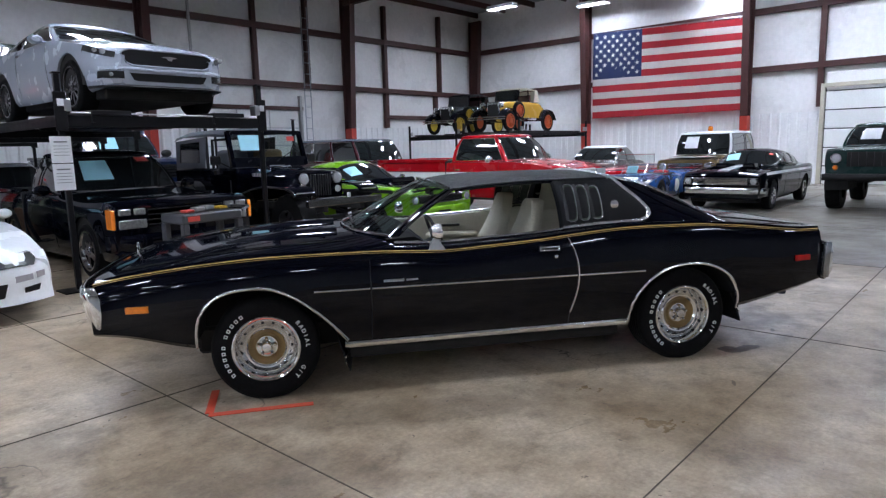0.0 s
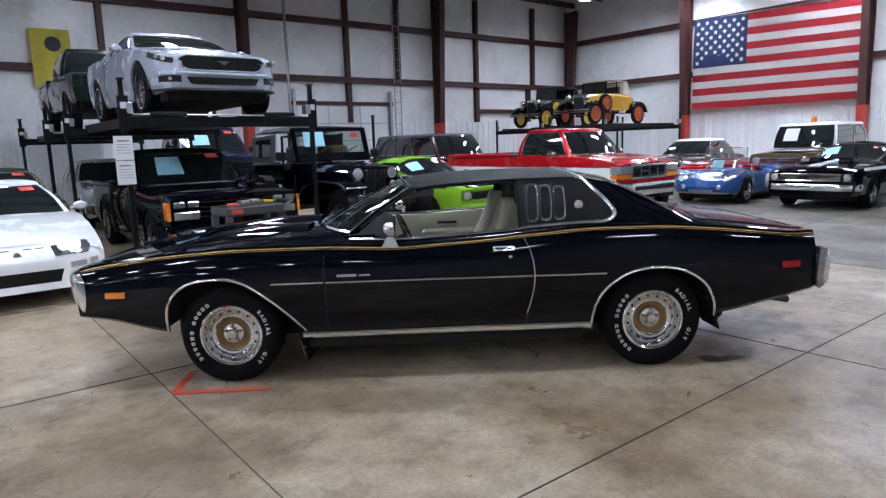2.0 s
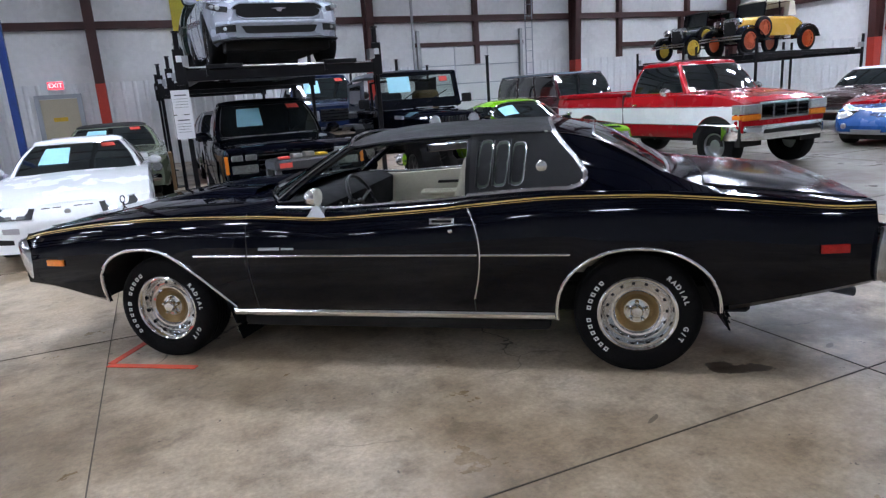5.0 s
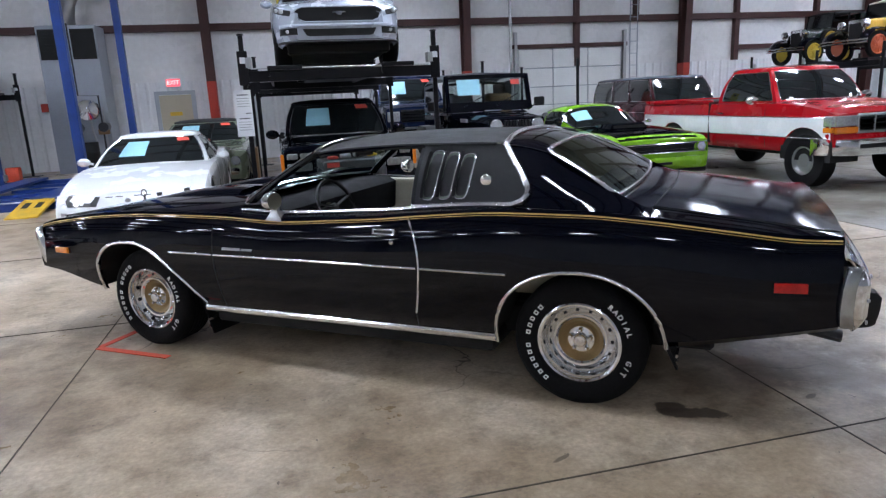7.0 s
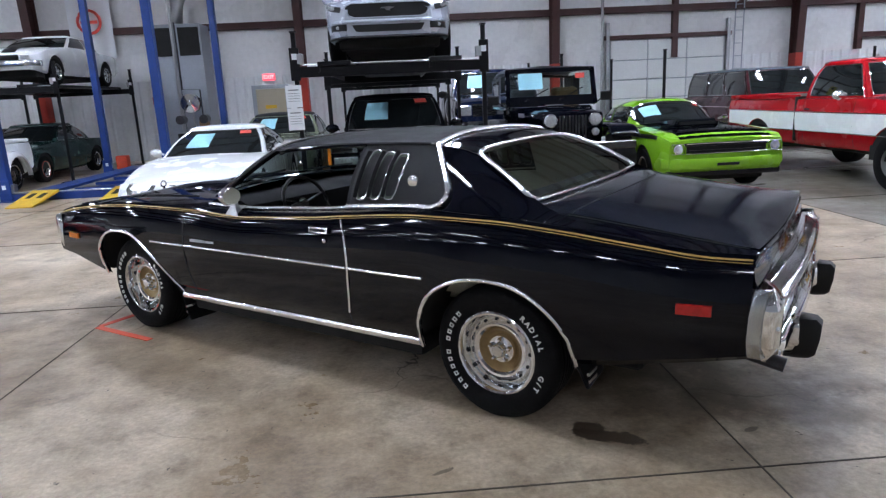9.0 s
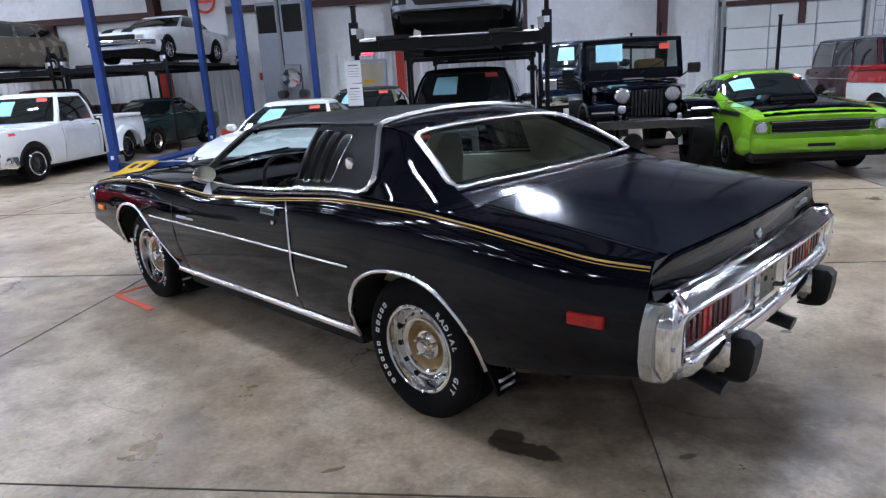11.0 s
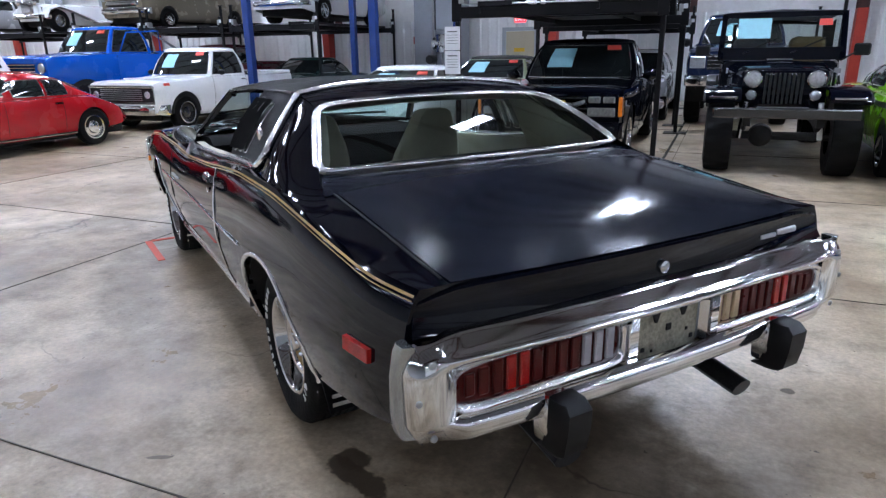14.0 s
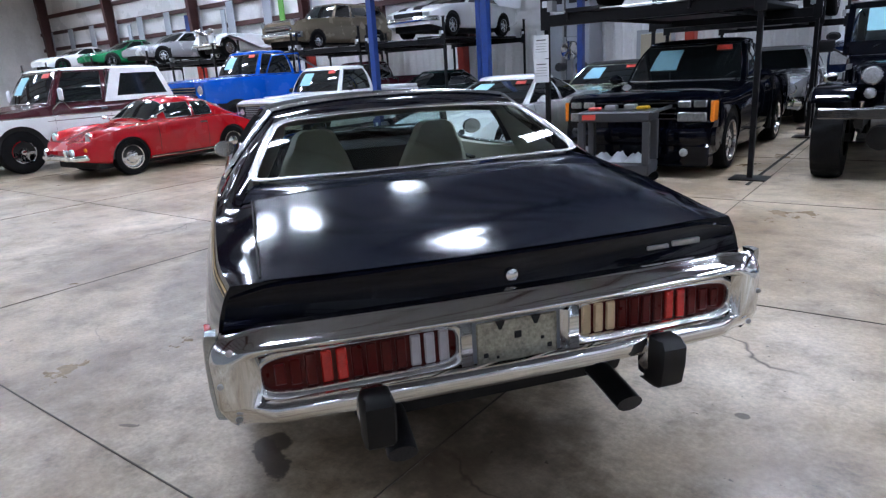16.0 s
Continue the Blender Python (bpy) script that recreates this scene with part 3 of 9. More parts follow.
def lamps(car, x, ys, z, r, square=None, material=None, name="headlight", depth=0.05):
    for y in ys:
        bm = bmesh.new()
        if square:
            box(bm, x - depth * 0.4, x + depth, y - square[0] / 2, y + square[0] / 2, z - square[1] / 2, z + square[1] / 2, 0.012)
        else:
            disc(bm, (x + depth * 0.5, y, z), r, depth)
            h = part(name, bm, material or LAMPGLASS, car)
            rg = bmesh.new()
            tube(rg, [(x + depth * 0.3, y + r * 1.06 * math.cos(a), z + r * 1.06 * math.sin(a)) for a in np.linspace(0, 2 * math.pi, 21)[:-1]], r * 0.12, 6, closed=True)
            part("bezel", rg, CHROME, h, "chrome bezel")
            continue
        part(name, bm, material or LAMPGLASS, car)


def grille(car, x, y0, y1, z0, z1, bars=5, vertical=False, material=None, back=None, d=0.03):
    g = part("grille", B(x + 0.01, x + d + 0.03, y0, y1, z0, z1, 0.008), back or PLASTIC, car, "dark radiator grille")
    for k in range(bars):
        t = (k + 0.5) / bars
        if vertical:
            y = y0 + (y1 - y0) * t
            b = B(x - 0.008, x + 0.014, y - 0.008, y + 0.008, z0, z1)
        else:
            z = z0 + (z1 - z0) * t
            b = B(x - 0.008, x + 0.014, y0, y1, z - 0.008, z + 0.008)
        part("grille_bar", b, material or CHROME, g)


def bumper(car, x, w, z0, z1, material=None, depth=0.1, wrap=0.25, name="front_bumper", sgn=1):
    """A bar across the car that wraps round its corners."""
    bm = bmesh.new()
    ys = np.linspace(-w, w, 15)
    rings = []
    for y in ys:
        k = max(0, (abs(y) / w - 0.72) / 0.28)
        dx = wrap * k * k * sgn
        xo, xi = x + dx, x + dx + depth * sgn
        zm = (z0 + z1) / 2
        rings.append([(xo + 0.02 * sgn, y, z0), (xo, y, z0 + (z1 - z0) * 0.25), (xo, y, z0 + (z1 - z0) * 0.75), (xo + 0.02 * sgn, y, z1), (xi, y, z1), (xi, y, z0)])
    loft(bm, rings)
    part(name, bm, material or CHROME, car)


def underbody(car, x0, x1, w, z0, z1):
    part("underbody", B(x0, x1, -w, w, z0, z1, 0.02), DARK, car, "dark underside")


# ---------------------------------------------------------------- the hall
XL, XR, YN, YS, EAVE = -44.0, 21.3, 17.1, -18.0, 7.4


def structure():
    tint_edge = 5.3  # east of here the concrete is tinted darker and bluer
    solid("floor", B(XL - 0.3, tint_edge, YS - 0.3, YN + 0.3, -0.25, 0.0), CONCRETE, "worn stained concrete floor with saw-cut joints and painted shade by the coupe", "floor", kind="structure", smooth=0)
    solid("floor_east", B(tint_edge, XR + 0.3, YS - 0.3, YN + 0.3, -0.25, 0.0), GREYCONCRETE, "duller grey concrete floor with saw-cut joints", "floor", kind="structure", smooth=0)
    for k in range(-11, 6):
        x = 1.66 + 3.75 * k if k != 1 else tint_edge
        if XL < x < XR:
            solid("floor_joint", B(x - 0.003, x + 0.003, YS, YN, -0.01, 0.004), JOINT, "dark saw-cut joint in the concrete", "floor joint", kind="structure", smooth=0)
    for k in range(-5, 7):
        y = -2.2 + 2.93 * k
        if YS < y < YN:
            solid("floor_joint", B(XL, XR, y - 0.003, y + 0.003, -0.01, 0.0045), JOINT, "dark saw-cut joint in the concrete", "floor joint", kind="structure", smooth=0)
    # walls of white insulation, thick, with one wall on each side
    solid("wall_north", B(XL, XR, YN, YN + 0.25, 0, EAVE + 0.4), LINER, "white vinyl-faced insulated metal wall", "wall", kind="structure", smooth=0)
    solid("wall_east", B(XR, XR + 0.25, YS, YN + 0.25, 0, EAVE + 0.4), LINER, "white vinyl-faced insulated metal wall", "wall", kind="structure", smooth=0)
    # never in view; its grey is set for the coupe's reflections and shadows
    solid("wall_south", B(XL, XR, YS - 0.25, YS, 0, EAVE + 0.4), SOUTHWALL, "unseen plain grey wall closing the hall", "wall", kind="structure", smooth=0)
    solid("wall_west", B(XL - 0.25, XL, YS - 0.25, YN + 0.25, 0, EAVE + 0.4), LINER, "white insulated metal wall", "wall", kind="structure", smooth=0)
    solid("ceiling", B(XL - 0.25, XR + 0.25, YS - 0.25, YN + 0.25, EAVE + 0.4, EAVE + 0.6), ROOFDARK, "dark roof lining between steel purlins", "ceiling", kind="structure", smooth=0)
    # ribbed wainscot, with a rib every 0.3 m
    def ribs(along, a0, a1, wall, sgn, name, gaps=()):
        bm = bmesh.new()
        pts, a = [], a0
        while a < a1 - 0.01:
            for da, d in ((0, 0.02), (0.04, 0.045), (0.08, 0.045), (0.12, 0.02)):
                pts.append((min(a + da, a1), d))
            a += 0.305
        pts.append((a1, 0.02))
        rows = []
        for z in (0.0, 2.45):
            rows.append([(p, wall + sgn * d, z) if along == "x" else (wall + sgn * d, p, z) for p, d in pts])
        loft(bm, rows, ring_closed=False, cap=False)
        solid(name, bm, RIBBED, "white ribbed metal wainscot sheets", "wainscot", kind="structure", smooth=0)
    ribs("x", XL, 7.05, YN, -1, "wainscot_north_west")
    ribs("x", 11.0, XR, YN, -1, "wainscot_north_east")
    ribs("y", 1.9, YN, XR, -1, "wainscot_east")
    # girts
    for z in (3.98, 5.95):
        solid("girt_north", B(XL, XR, YN - 0.2, YN - 0.004, z - 0.1, z + 0.1), PRIMER, "red oxide steel girt along the wall", "girt", kind="structure", smooth=0)
        solid("girt_east", B(XR - 0.2, XR - 0.004, YS, YN - 0.21, z - 0.1, z + 0.1), PRIMER, "red oxide steel girt along the wall", "girt", kind="structure", smooth=0)
    # columns: tapered H sections with rafters
    def column(x, y, along, red=True):
        bm = bmesh.new()
        d0, d1, w = 0.3, 0.62, 0.24
        for z0, z1 in ((0, EAVE),):
            def ring(z, d):
                return [(-w / 2, 0, z), (w / 2, 0, z), (w / 2, -0.02, z), (0.008, -0.02, z), (0.008, -d + 0.02, z), (w / 2, -d + 0.02, z), (w / 2, -d, z), (-w / 2, -d, z), (-w / 2, -d + 0.02, z), (-0.008, -d + 0.02, z), (-0.008, -0.02, z), (-w / 2, -0.02, z)]
            loft(bm, [ring(0, d0), ring(EAVE, d1)])
        ob = solid("column", bm, PRIMER, "tapered red oxide steel column against the wall", "column", "steel columns", kind="structure", smooth=0)
        ob.matrix_world = pose(x, y, 0, 0, 0, along)
        if red:
            g = solid("column_guard", loft(bmesh.new(), [[(-0.126, -0.03, z), (0.126, -0.03, z), (0.126, -0.306 - 0.32 * z / EAVE, z), (-0.126, -0.306 - 0.32 * z / EAVE, z)] for z in (0.0, 1.2, 2.4)]), SAFETYRED, "bright red painted guard on a column", "column guard", "column guards", kind="structure", smooth=0)
            g.matrix_world = pose(x, y, 0, 0, 0, along)
    for k in range(-6, 3):
        x = -2.7 + 7.95 * k
        if XL < x < XR - 1:
            column(x, YN - 0.22, 0)
            raf = bmesh.new()
            beam(raf, (x, YN - 0.4, EAVE - 0.05), (x, YS + 0.3, EAVE + 0.1), 0.2, 0.6)
            solid("rafter", raf, PRIMER, "deep dark steel rafter under the roof", "rafter", "rafters", kind="structure", smooth=0)
    column(XR - 0.25, YN - 0.22, 0, red=False)
    for y in (10.55, 4.2, -2.2, -8.6):
        column(XR - 0.22, y, -90)
    for y in np.arange(YS + 1.0, YN, 1.6):
        solid("purlin", B(XL, XR, y - 0.04, y + 0.04, EAVE + 0.18, EAVE + 0.4), PRIMER, "steel purlin under the roof", "purlin", "purlins", kind="structure", smooth=0)
    # short sub-posts between girts
    for x in (9.27, 15.5, 18.6, 1.2, -6.6, -10.4, -14.6):
        solid("wall_post", B(x - 0.09, x + 0.09, YN - 0.19, YN - 0.01, 2.45, 3.88), PRIMER, "short steel wall post between girts", "wall post", kind="structure", smooth=0)
    for x in (9.27, 15.5, 18.9, 11.5, 1.2):
        solid("wall_post", B(x - 0.08, x + 0.08, YN - 0.19, YN - 0.01, 4.08, EAVE), PRIMER, "short steel wall post between girts", "wall post", kind="structure", smooth=0)
    for x in np.arange(-42.5, -16, 2.65):
        solid("wall_board", B(x - 0.28, x + 0.28, YN - 0.24, YN - 0.205, 2.5, 5.0, 0.01), GREYBOX, "grey upright board on the wall", "wall board", kind="structure", smooth=0)
    for z in (3.0, 4.95):
        solid("sub_girt", B(XL, -15.0, YN - 0.2, YN - 0.01, z - 0.09, z + 0.09), PRIMER, "steel rail on the wall", "girt", kind="structure", smooth=0)
    for z0, x0, x1 in ((2.9, 15.6, 21.0),):
        solid("sub_girt", B(x0, x1, YN - 0.19, YN - 0.01, z0 - 0.08, z0 + 0.08), PRIMER, "short steel rail on the wall", "girt", kind="structure", smooth=0)
    solid("wall_post", B(XR - 0.19, XR - 0.01, 1.85, 2.03, 2.6, EAVE), PRIMER, "steel wall post", "wall post", kind="structure", smooth=0)


structure()


def sectional_door():
    d = thing("door_1", pose(9.05, YN - 0.06, 0), "closed white sectional overhead garage door with dark seams", "garage door", kind="structure")
    rows = [0, 0.6, 1.2, 1.8, 2.42, 3.05]
    cols = [-1.9, -0.65, 0.65, 1.9]
    for z0, z1 in zip(rows, rows[1:]):
        for x0, x1 in zip(cols, cols[1:]):
            part("panel", B(x0 + 0.015, x1 - 0.015, -0.05, 0, z0 + 0.012, z1 - 0.012, 0.012), DOORWHITE, d)
    part("backing", B(-1.92, 1.92, 0.002, 0.05, 0, 3.06), GREYBOX, d)
    for x in (-2.0, 2.0):
        part("track", B(x - 0.05, x + 0.05, -0.14, 0.0, 0, 3.6), STEEL, d, "galvanised door track")
    part("header", B(-2.1, 2.1, -0.12, 0.0, 3.07, 3.2), PRIMER, d, "steel header")
    for x in (-2.2, 2.3):
        bm = bmesh.new()
        for s in (-0.14, 0.14):
            tube(bm, [(x + s, -0.18, 0.2), (x + s, -0.18, 6.8)], 0.02, 6)
        for z in np.arange(0.4, 6.8, 0.4):
            tube(bm, [(x - 0.14, -0.18, z), (x + 0.14, -0.18, z)], 0.012, 6)
        part("ladder_rack", bm, GREYBOX, d, "grey wall ladder") if x > 0 else part("conduit", tube(bmesh.new(), [(x, -0.18, 0.2), (x, -0.18, 7)], 0.05, 8), STEEL, d, "vertical conduit")


sectional_door()


def exit_door():
    d = thing("door_2", pose(-3.83, YN - 0.06, 0), "closed tan steel exit door in a grey frame", "door", kind="structure")
    part("door_leaf", B(-0.46, 0.46, -0.04, 0.0, 0.01, 2.06, 0.004), TAN, d)
    for x in (-0.52, 0.52):
        part("door_frame", B(x - 0.06, x + 0.06, -0.07, 0.0, 0, 2.18), GREYBOX, d)
    part("door_frame", B(-0.46, 0.46, -0.07, 0.0, 2.07, 2.18), GREYBOX, d)
    part("door_handle", tube(bmesh.new(), [(-0.36, -0.09, 1.0), (0.36, -0.09, 1.0)], 0.02, 8), STEEL, d, "steel push bar")
    part("door_notice", B(-0.2, 0.15, -0.046, -0.041, 1.45, 1.56), YELLOW, d, "small yellow notice")
    s = thing("exit_sign", pose(-3.83, YN - 0.09, 2.42), "lit red exit sign above the door", "exit sign")
    part("housing", B(-0.22, 0.22, -0.03, 0.05, -0.13, 0.13, 0.01), PAPER, s, "white sign housing")
    part("lit_face", B(-0.19, 0.19, -0.038, -0.031, -0.1, 0.1), glow("exit_glow", (0.9, 0.05, 0.08), 1.6), s, "glowing red face")
    fc = bpy.data.curves.new("exit_word", "FONT")
    fc.body, fc.size, fc.align_x, fc.align_y, fc.extrude = "EXIT", 0.17, "CENTER", "CENTER", 0.002
    fc.materials.append(glow("exit_letters", (1, 0.75, 0.75), 1.2))
    o = new("word", fc)
    o.parent, o.matrix_local = s, pose(0, -0.042, 0, 90)


exit_door()


def roll_door():
    d = thing("door_3", pose(XR - 0.06, 0, 0), "partly open white overhead door in the side wall", "garage door", kind="structure")
    for k, z in enumerate(np.arange(0.0, 3.2, 0.62)):
        part("panel", B(-0.06, 0, -2.3, 1.75, z + 0.015, z + 0.6, 0.012), DOORWHITE, d)
    part("backing", B(0.002, 0.05, -2.35, 1.8, 0, 3.2), PLASTIC, d)
    part("door_frame", B(-0.14, -0.0, 1.78, 1.9, 0, 3.35), CREAM, d, "cream door frame")
    part("door_frame", B(-0.14, -0.0, -2.4, 1.78, 3.22, 3.35), CREAM, d, "cream door frame")


roll_door()


def flag():
    d = thing("flag", pose(XR - 0.32, 0, 0), "large red and white striped flag with a blue starred field", "flag")
    red, white, blue = mat("flag_red", (0.5, 0.03, 0.045), 0.8, vary=0.08, scale=3), mat("flag_white", (0.72, 0.7, 0.68), 0.8, vary=0.08, scale=3), mat("flag_blue", (0.025, 0.04, 0.13), 0.8, vary=0.1, scale=3)
    y0, y1 = 10.28, 4.42

    def at(u, v, off=0.0):
        y = y0 + (y1 - y0) * u + 0.05 * v * (0.5 - u) * 2
        zt, zb = 6.02 - 0.22 * u, 2.60 + 0.02 * u
        z = zt + (zb - zt) * v
        x = -0.03 * math.sin(u * 19 + v * 5) * (0.4 + v) - 0.05 * math.exp(-((v - 0.56) / 0.05) ** 2) * math.sin(u * 9) - off
        return (x, y, z)

    def patch(u0, u1, v0, v1, nu, off=0.0):
        bm = bmesh.new()
        rings = []
        for v in np.linspace(v0, v1, 4):
            rings.append([at(u, v, off) for u in np.linspace(u0, u1, nu)])
        loft(bm, rings, ring_closed=False, cap=False)
        g = bmesh.ops.solidify(bm, geom=bm.faces[:], thickness=0.006)
        return bm

    part("hanging_rod", tube(bmesh.new(), [(0.095, y0, 6.0), (0.095, y1, 5.88)], 0.026, 6), STEEL, d, "steel rod that carries the flag")
    for u in np.linspace(0.02, 0.98, 7):
        part("clip", beam(bmesh.new(), (0.1, y0 + (y1 - y0) * u, 5.99 - 0.12 * u), at(u, 0.01, 0.012), 0.03, 0.02), STEEL, d)
    for k in range(13):
        u0 = 0.36 if k < 7 else 0.0
        part("stripe", patch(u0, 1.0, k / 13, (k + 1) / 13, 30), red if k % 2 == 0 else white, d)
    part("canton", patch(0.0, 0.36, 0, 7 / 13, 14), blue, d, "dark blue field")
    for r in range(9):
        for c in range(6 if r % 2 == 0 else 5):
            u = 0.36 * ((c * 2 + (1 if r % 2 == 0 else 2)) / 12)
            v = 7 / 13 * (r + 1) / 10
            cx, cy, cz = at(u, v, 0.012)
            bm = bmesh.new()
            pts = []
            for k in range(10):
                a = math.pi / 2 + k * math.pi / 5
                rr = 0.095 if k % 2 == 0 else 0.04
                pts.append((cx, cy - rr * math.cos(a), cz + rr * math.sin(a)))
            loft(bm, [pts, [(x - 0.004, y, z) for x, y, z in pts]])
            part("star", bm, white, d)


flag()


def strip_light(x, y, z=6.9, length=1.25, turn=0.0):
    d = thing("ceiling_light", pose(x, y, z, 0, 0, turn), "white fluorescent strip light hung under the roof", "ceiling light", "strip lights under the roof")
    part("frame", B(-length / 2, length / 2, -0.17, 0.17, 0.02, 0.09, 0.01), PAPER, d)
    part("diffuser", B(-length / 2 + 0.02, length / 2 - 0.02, -0.15, 0.15, -0.0, 0.019), TUBES, d, "glowing tubes")
    for s in (-1, 1):
        part("reflector", beam(bmesh.new(), (-length / 2, s * 0.2, -0.01), (length / 2, s * 0.2, -0.01), 0.012, 0.08), PAPER, d, "white reflector skirt")
        part("reflector_end", B(min(s * length / 2, s * (length / 2 + 0.012)), max(s * length / 2, s * (length / 2 + 0.012)), -0.195, 0.195, -0.05, 0.02), PAPER, d)
    for s in (-0.5, 0.5):
        part("hanger", tube(bmesh.new(), [(s * length * 0.8, 0, 0.09), (s * length * 0.8, 0, EAVE + 0.41 - z)], 0.006, 5), STEEL, d)


TUBES = glow("lit_tubes", (0.80, 0.88, 1.055), LAMP)
for ix in range(-8, 5):
    for iy in range(-3, 4):
        if (iy == -1 and -3 < ix < 4) or (iy == -2 and -4 < ix < 5) or (iy == 3 and ix > -4) or (iy == 0 and ix in (-1, 1)) or (ix == -1 and iy in (1, 2)) or (ix == 0 and iy in (0, 1)) or (ix == 1 and iy == 2):
            continue
        strip_light(0.6 + 4.6 * ix + (1.0 if iy % 2 or iy == 2 else 0), 0.6 + 4.6 * iy, 7.0, 1.25, 0 if iy % 2 else 90)

# the last two are unseen extras that brighten the floor round the coupe
for x, y in ((1.6, 10.8), (2.1, 10.2), (-2.2, 0.2), (-0.3, -1.5)):
    strip_light(x, y, 7.0, 1.25, 90)
# east row, filled out with an added lamp to brighten the far wall
for y in (-6.0, -1.0, 3.2, 7.6, 12.6):
    strip_light(17.8, y, 7.0, 1.25, 90)
for x in (-8.6, -1.5, 1.45, 5.0):
    strip_light(x, 4.15, 7.0, 1.25, 90)

solid("floor_drain", B(1.51, 1.55, 4.5, 15.0, -0.01, 0.0043), DARK, "narrow dark drain slot in the concrete", "floor drain", kind="structure", smooth=0)


# ---------------------------------------------------------------- the black coupe
def hero():
    car = thing("coupe", pose(0, 0, 0, 0, 0, -36.8), "glossy black coupe with vinyl roof, chrome mouldings and gold pinstripe", "car")
    sh = Shell(-2.43, 2.585,
        width=[(-2.5, 0.905), (-2.42, 0.92), (-2.25, 0.932), (-1.9, 0.95), (-1.0, 0.968), (0, 0.962), (1.0, 0.968), (1.8, 0.968), (2.3, 0.953), (2.62, 0.905)],
        shoulder=[(-2.5, 0.79), (-2.41, 0.825), (-2.11, 0.875), (-1.73, 0.915), (-1.36, 0.935), (-1.0, 0.938), (-0.73, 0.936), (-0.28, 0.918), (0.05, 0.934), (0.4, 0.955), (0.61, 0.975), (1.11, 1.005), (1.47, 1.003), (1.83, 0.98), (2.18, 0.942), (2.45, 0.915), (2.62, 0.912)],
        top=[(-2.5, 0.82), (-2.3, 0.87), (-2.04, 0.905), (-1.7, 0.955), (-1.34, 0.98), (-0.84, 1.0), (-0.5, 1.03), (0.5, 1.03), (1.4, 1.03), (1.55, 1.045), (1.65, 1.05), (1.75, 1.045), (1.95, 1.022), (2.1, 1.003), (2.4, 0.958), (2.55, 0.92), (2.62, 0.902)],
        sill=[(-2.5, 0.5), (-2.27, 0.47), (-1.85, 0.36), (-0.95, 0.285), (1.0, 0.275), (1.9, 0.35), (2.3, 0.44), (2.62, 0.51)],
        arches=[(-1.46, 0.345, 0.388, 0.395, 0.53), (1.47, 0.325, 0.388, 0.43, 0.42)],
        side=((0, 0.90), (0.15, 0.94), (0.35, 0.98), (0.52, 1.0), (0.66, 0.997), (0.8, 0.982), (0.92, 0.958), (1, 0.928)), crown=3.2, base=0.28)
    body = part("body", sh.mesh(-0.66, 1.56, 0.085, 60), BLACK, car, "glossy black painted body", smooth=30)

    belt_y = lambda x: sh.side(x, sh.zs(x)) * 0.932
    belt_z = lambda x: sh.zs(x) + (sh.zt(x) - sh.zs(x)) * (1 - 0.932 ** 3.2)
    soft = lambda f, h: lambda x: f(x) if x < 0.9 else sum(f(x + h * (k - 4) / 4) * (5 - abs(k - 4)) for k in range(9)) / 25
    gy = soft(curve([(-0.72, 0.74), (-0.18, 0.635), (0.3, 0.63), (0.7, 0.625), (1.0, 0.611), (1.15, 0.603), (1.25, 0.607), (1.35, 0.634), (1.45, 0.675), (1.65, 0.762), (1.8, 0.80), (2.0, 0.83), (2.3, 0.83)]), 0.14)
    deck_z = lambda x: top_z(sh, x, gy(x)) + 0.002
    wing_y, wing_z, crown_z = soft(lambda x: sh.side(x, sh.zs(x)), 0.16), soft(sh.zs, 0.16), soft(sh.zt, 0.16)
    gz = soft(curve([(-0.72, 1.0), (-0.45, 1.135), (-0.18, 1.264), (0.1, 1.295), (0.5, 1.31), (0.92, 1.312), (1.05, 1.303), (1.25, 1.262), (1.45, 1.168), (1.65, 1.064), (1.8, deck_z(1.8)), (2.0, deck_z(2.0)), (2.3, deck_z(2.3))]), 0.1)

    def skin(x, t, off=0.0):
        """The cabin's flank from the belt (t = 0) to the roof's edge (t = 1), left side."""
        y1, z1 = gy(x), gz(x)
        # behind the vinyl the flank begins further out, at the shoulder of the rear wing
        j = min(1, max(0, (x - 0.93) / 0.5))
        k = min(1, max(0, (x - 1.2) / 0.55))
        j, k = j * j * (3 - 2 * j), k * k * (3 - 2 * k)
        e = 0.932 + 0.056 * j
        y0 = wing_y(x) * e
        z0 = wing_z(x) + (crown_z(x) - wing_z(x)) * (1 - e ** 3.2) + 0.001 * j
        bulge = math.sin(math.pi * t) * (1 - k)
        y, z = y0 + (y1 - y0) * t + 0.03 * bulge, z0 + (z1 - z0) * t + 0.012 * j * bulge
        return Vector((x, -(y + off), z + off * 0.3))

    def both(name, make, material, label="", parent=car, smooth=35):
        """The same part on the left and, mirrored, on the right."""
        out = []
        for s in (1, -1):
            bm = make()
            if s < 0:
                for v in bm.verts:
                    v.co.y = -v.co.y
            out.append(part(name, bm, material, parent, label, smooth))
        return out

    def patch(xs, ts, off=0.0, thick=0.0):
        bm = bmesh.new()
        loft(bm, [[skin(x, t, off) for t in ts] for x in xs], ring_closed=False, cap=False)
        if thick:
            bmesh.ops.solidify(bm, geom=bm.faces[:], thickness=thick)
        return bm

    # sail panels behind the vinyl
    both("sail_panel", lambda: patch(np.linspace(0.93, 1.95, 52), np.linspace(0, 1, 21)), BLACK, "black painted sail panel", smooth=180)
    # vinyl: the roof and the quarter panels
    crest = curve([(-0.3, 1.27), (-0.2, 1.312), (0.1, 1.345), (0.5, 1.352), (0.9, 1.349), (1.05, 1.337), (1.25, 1.285)])

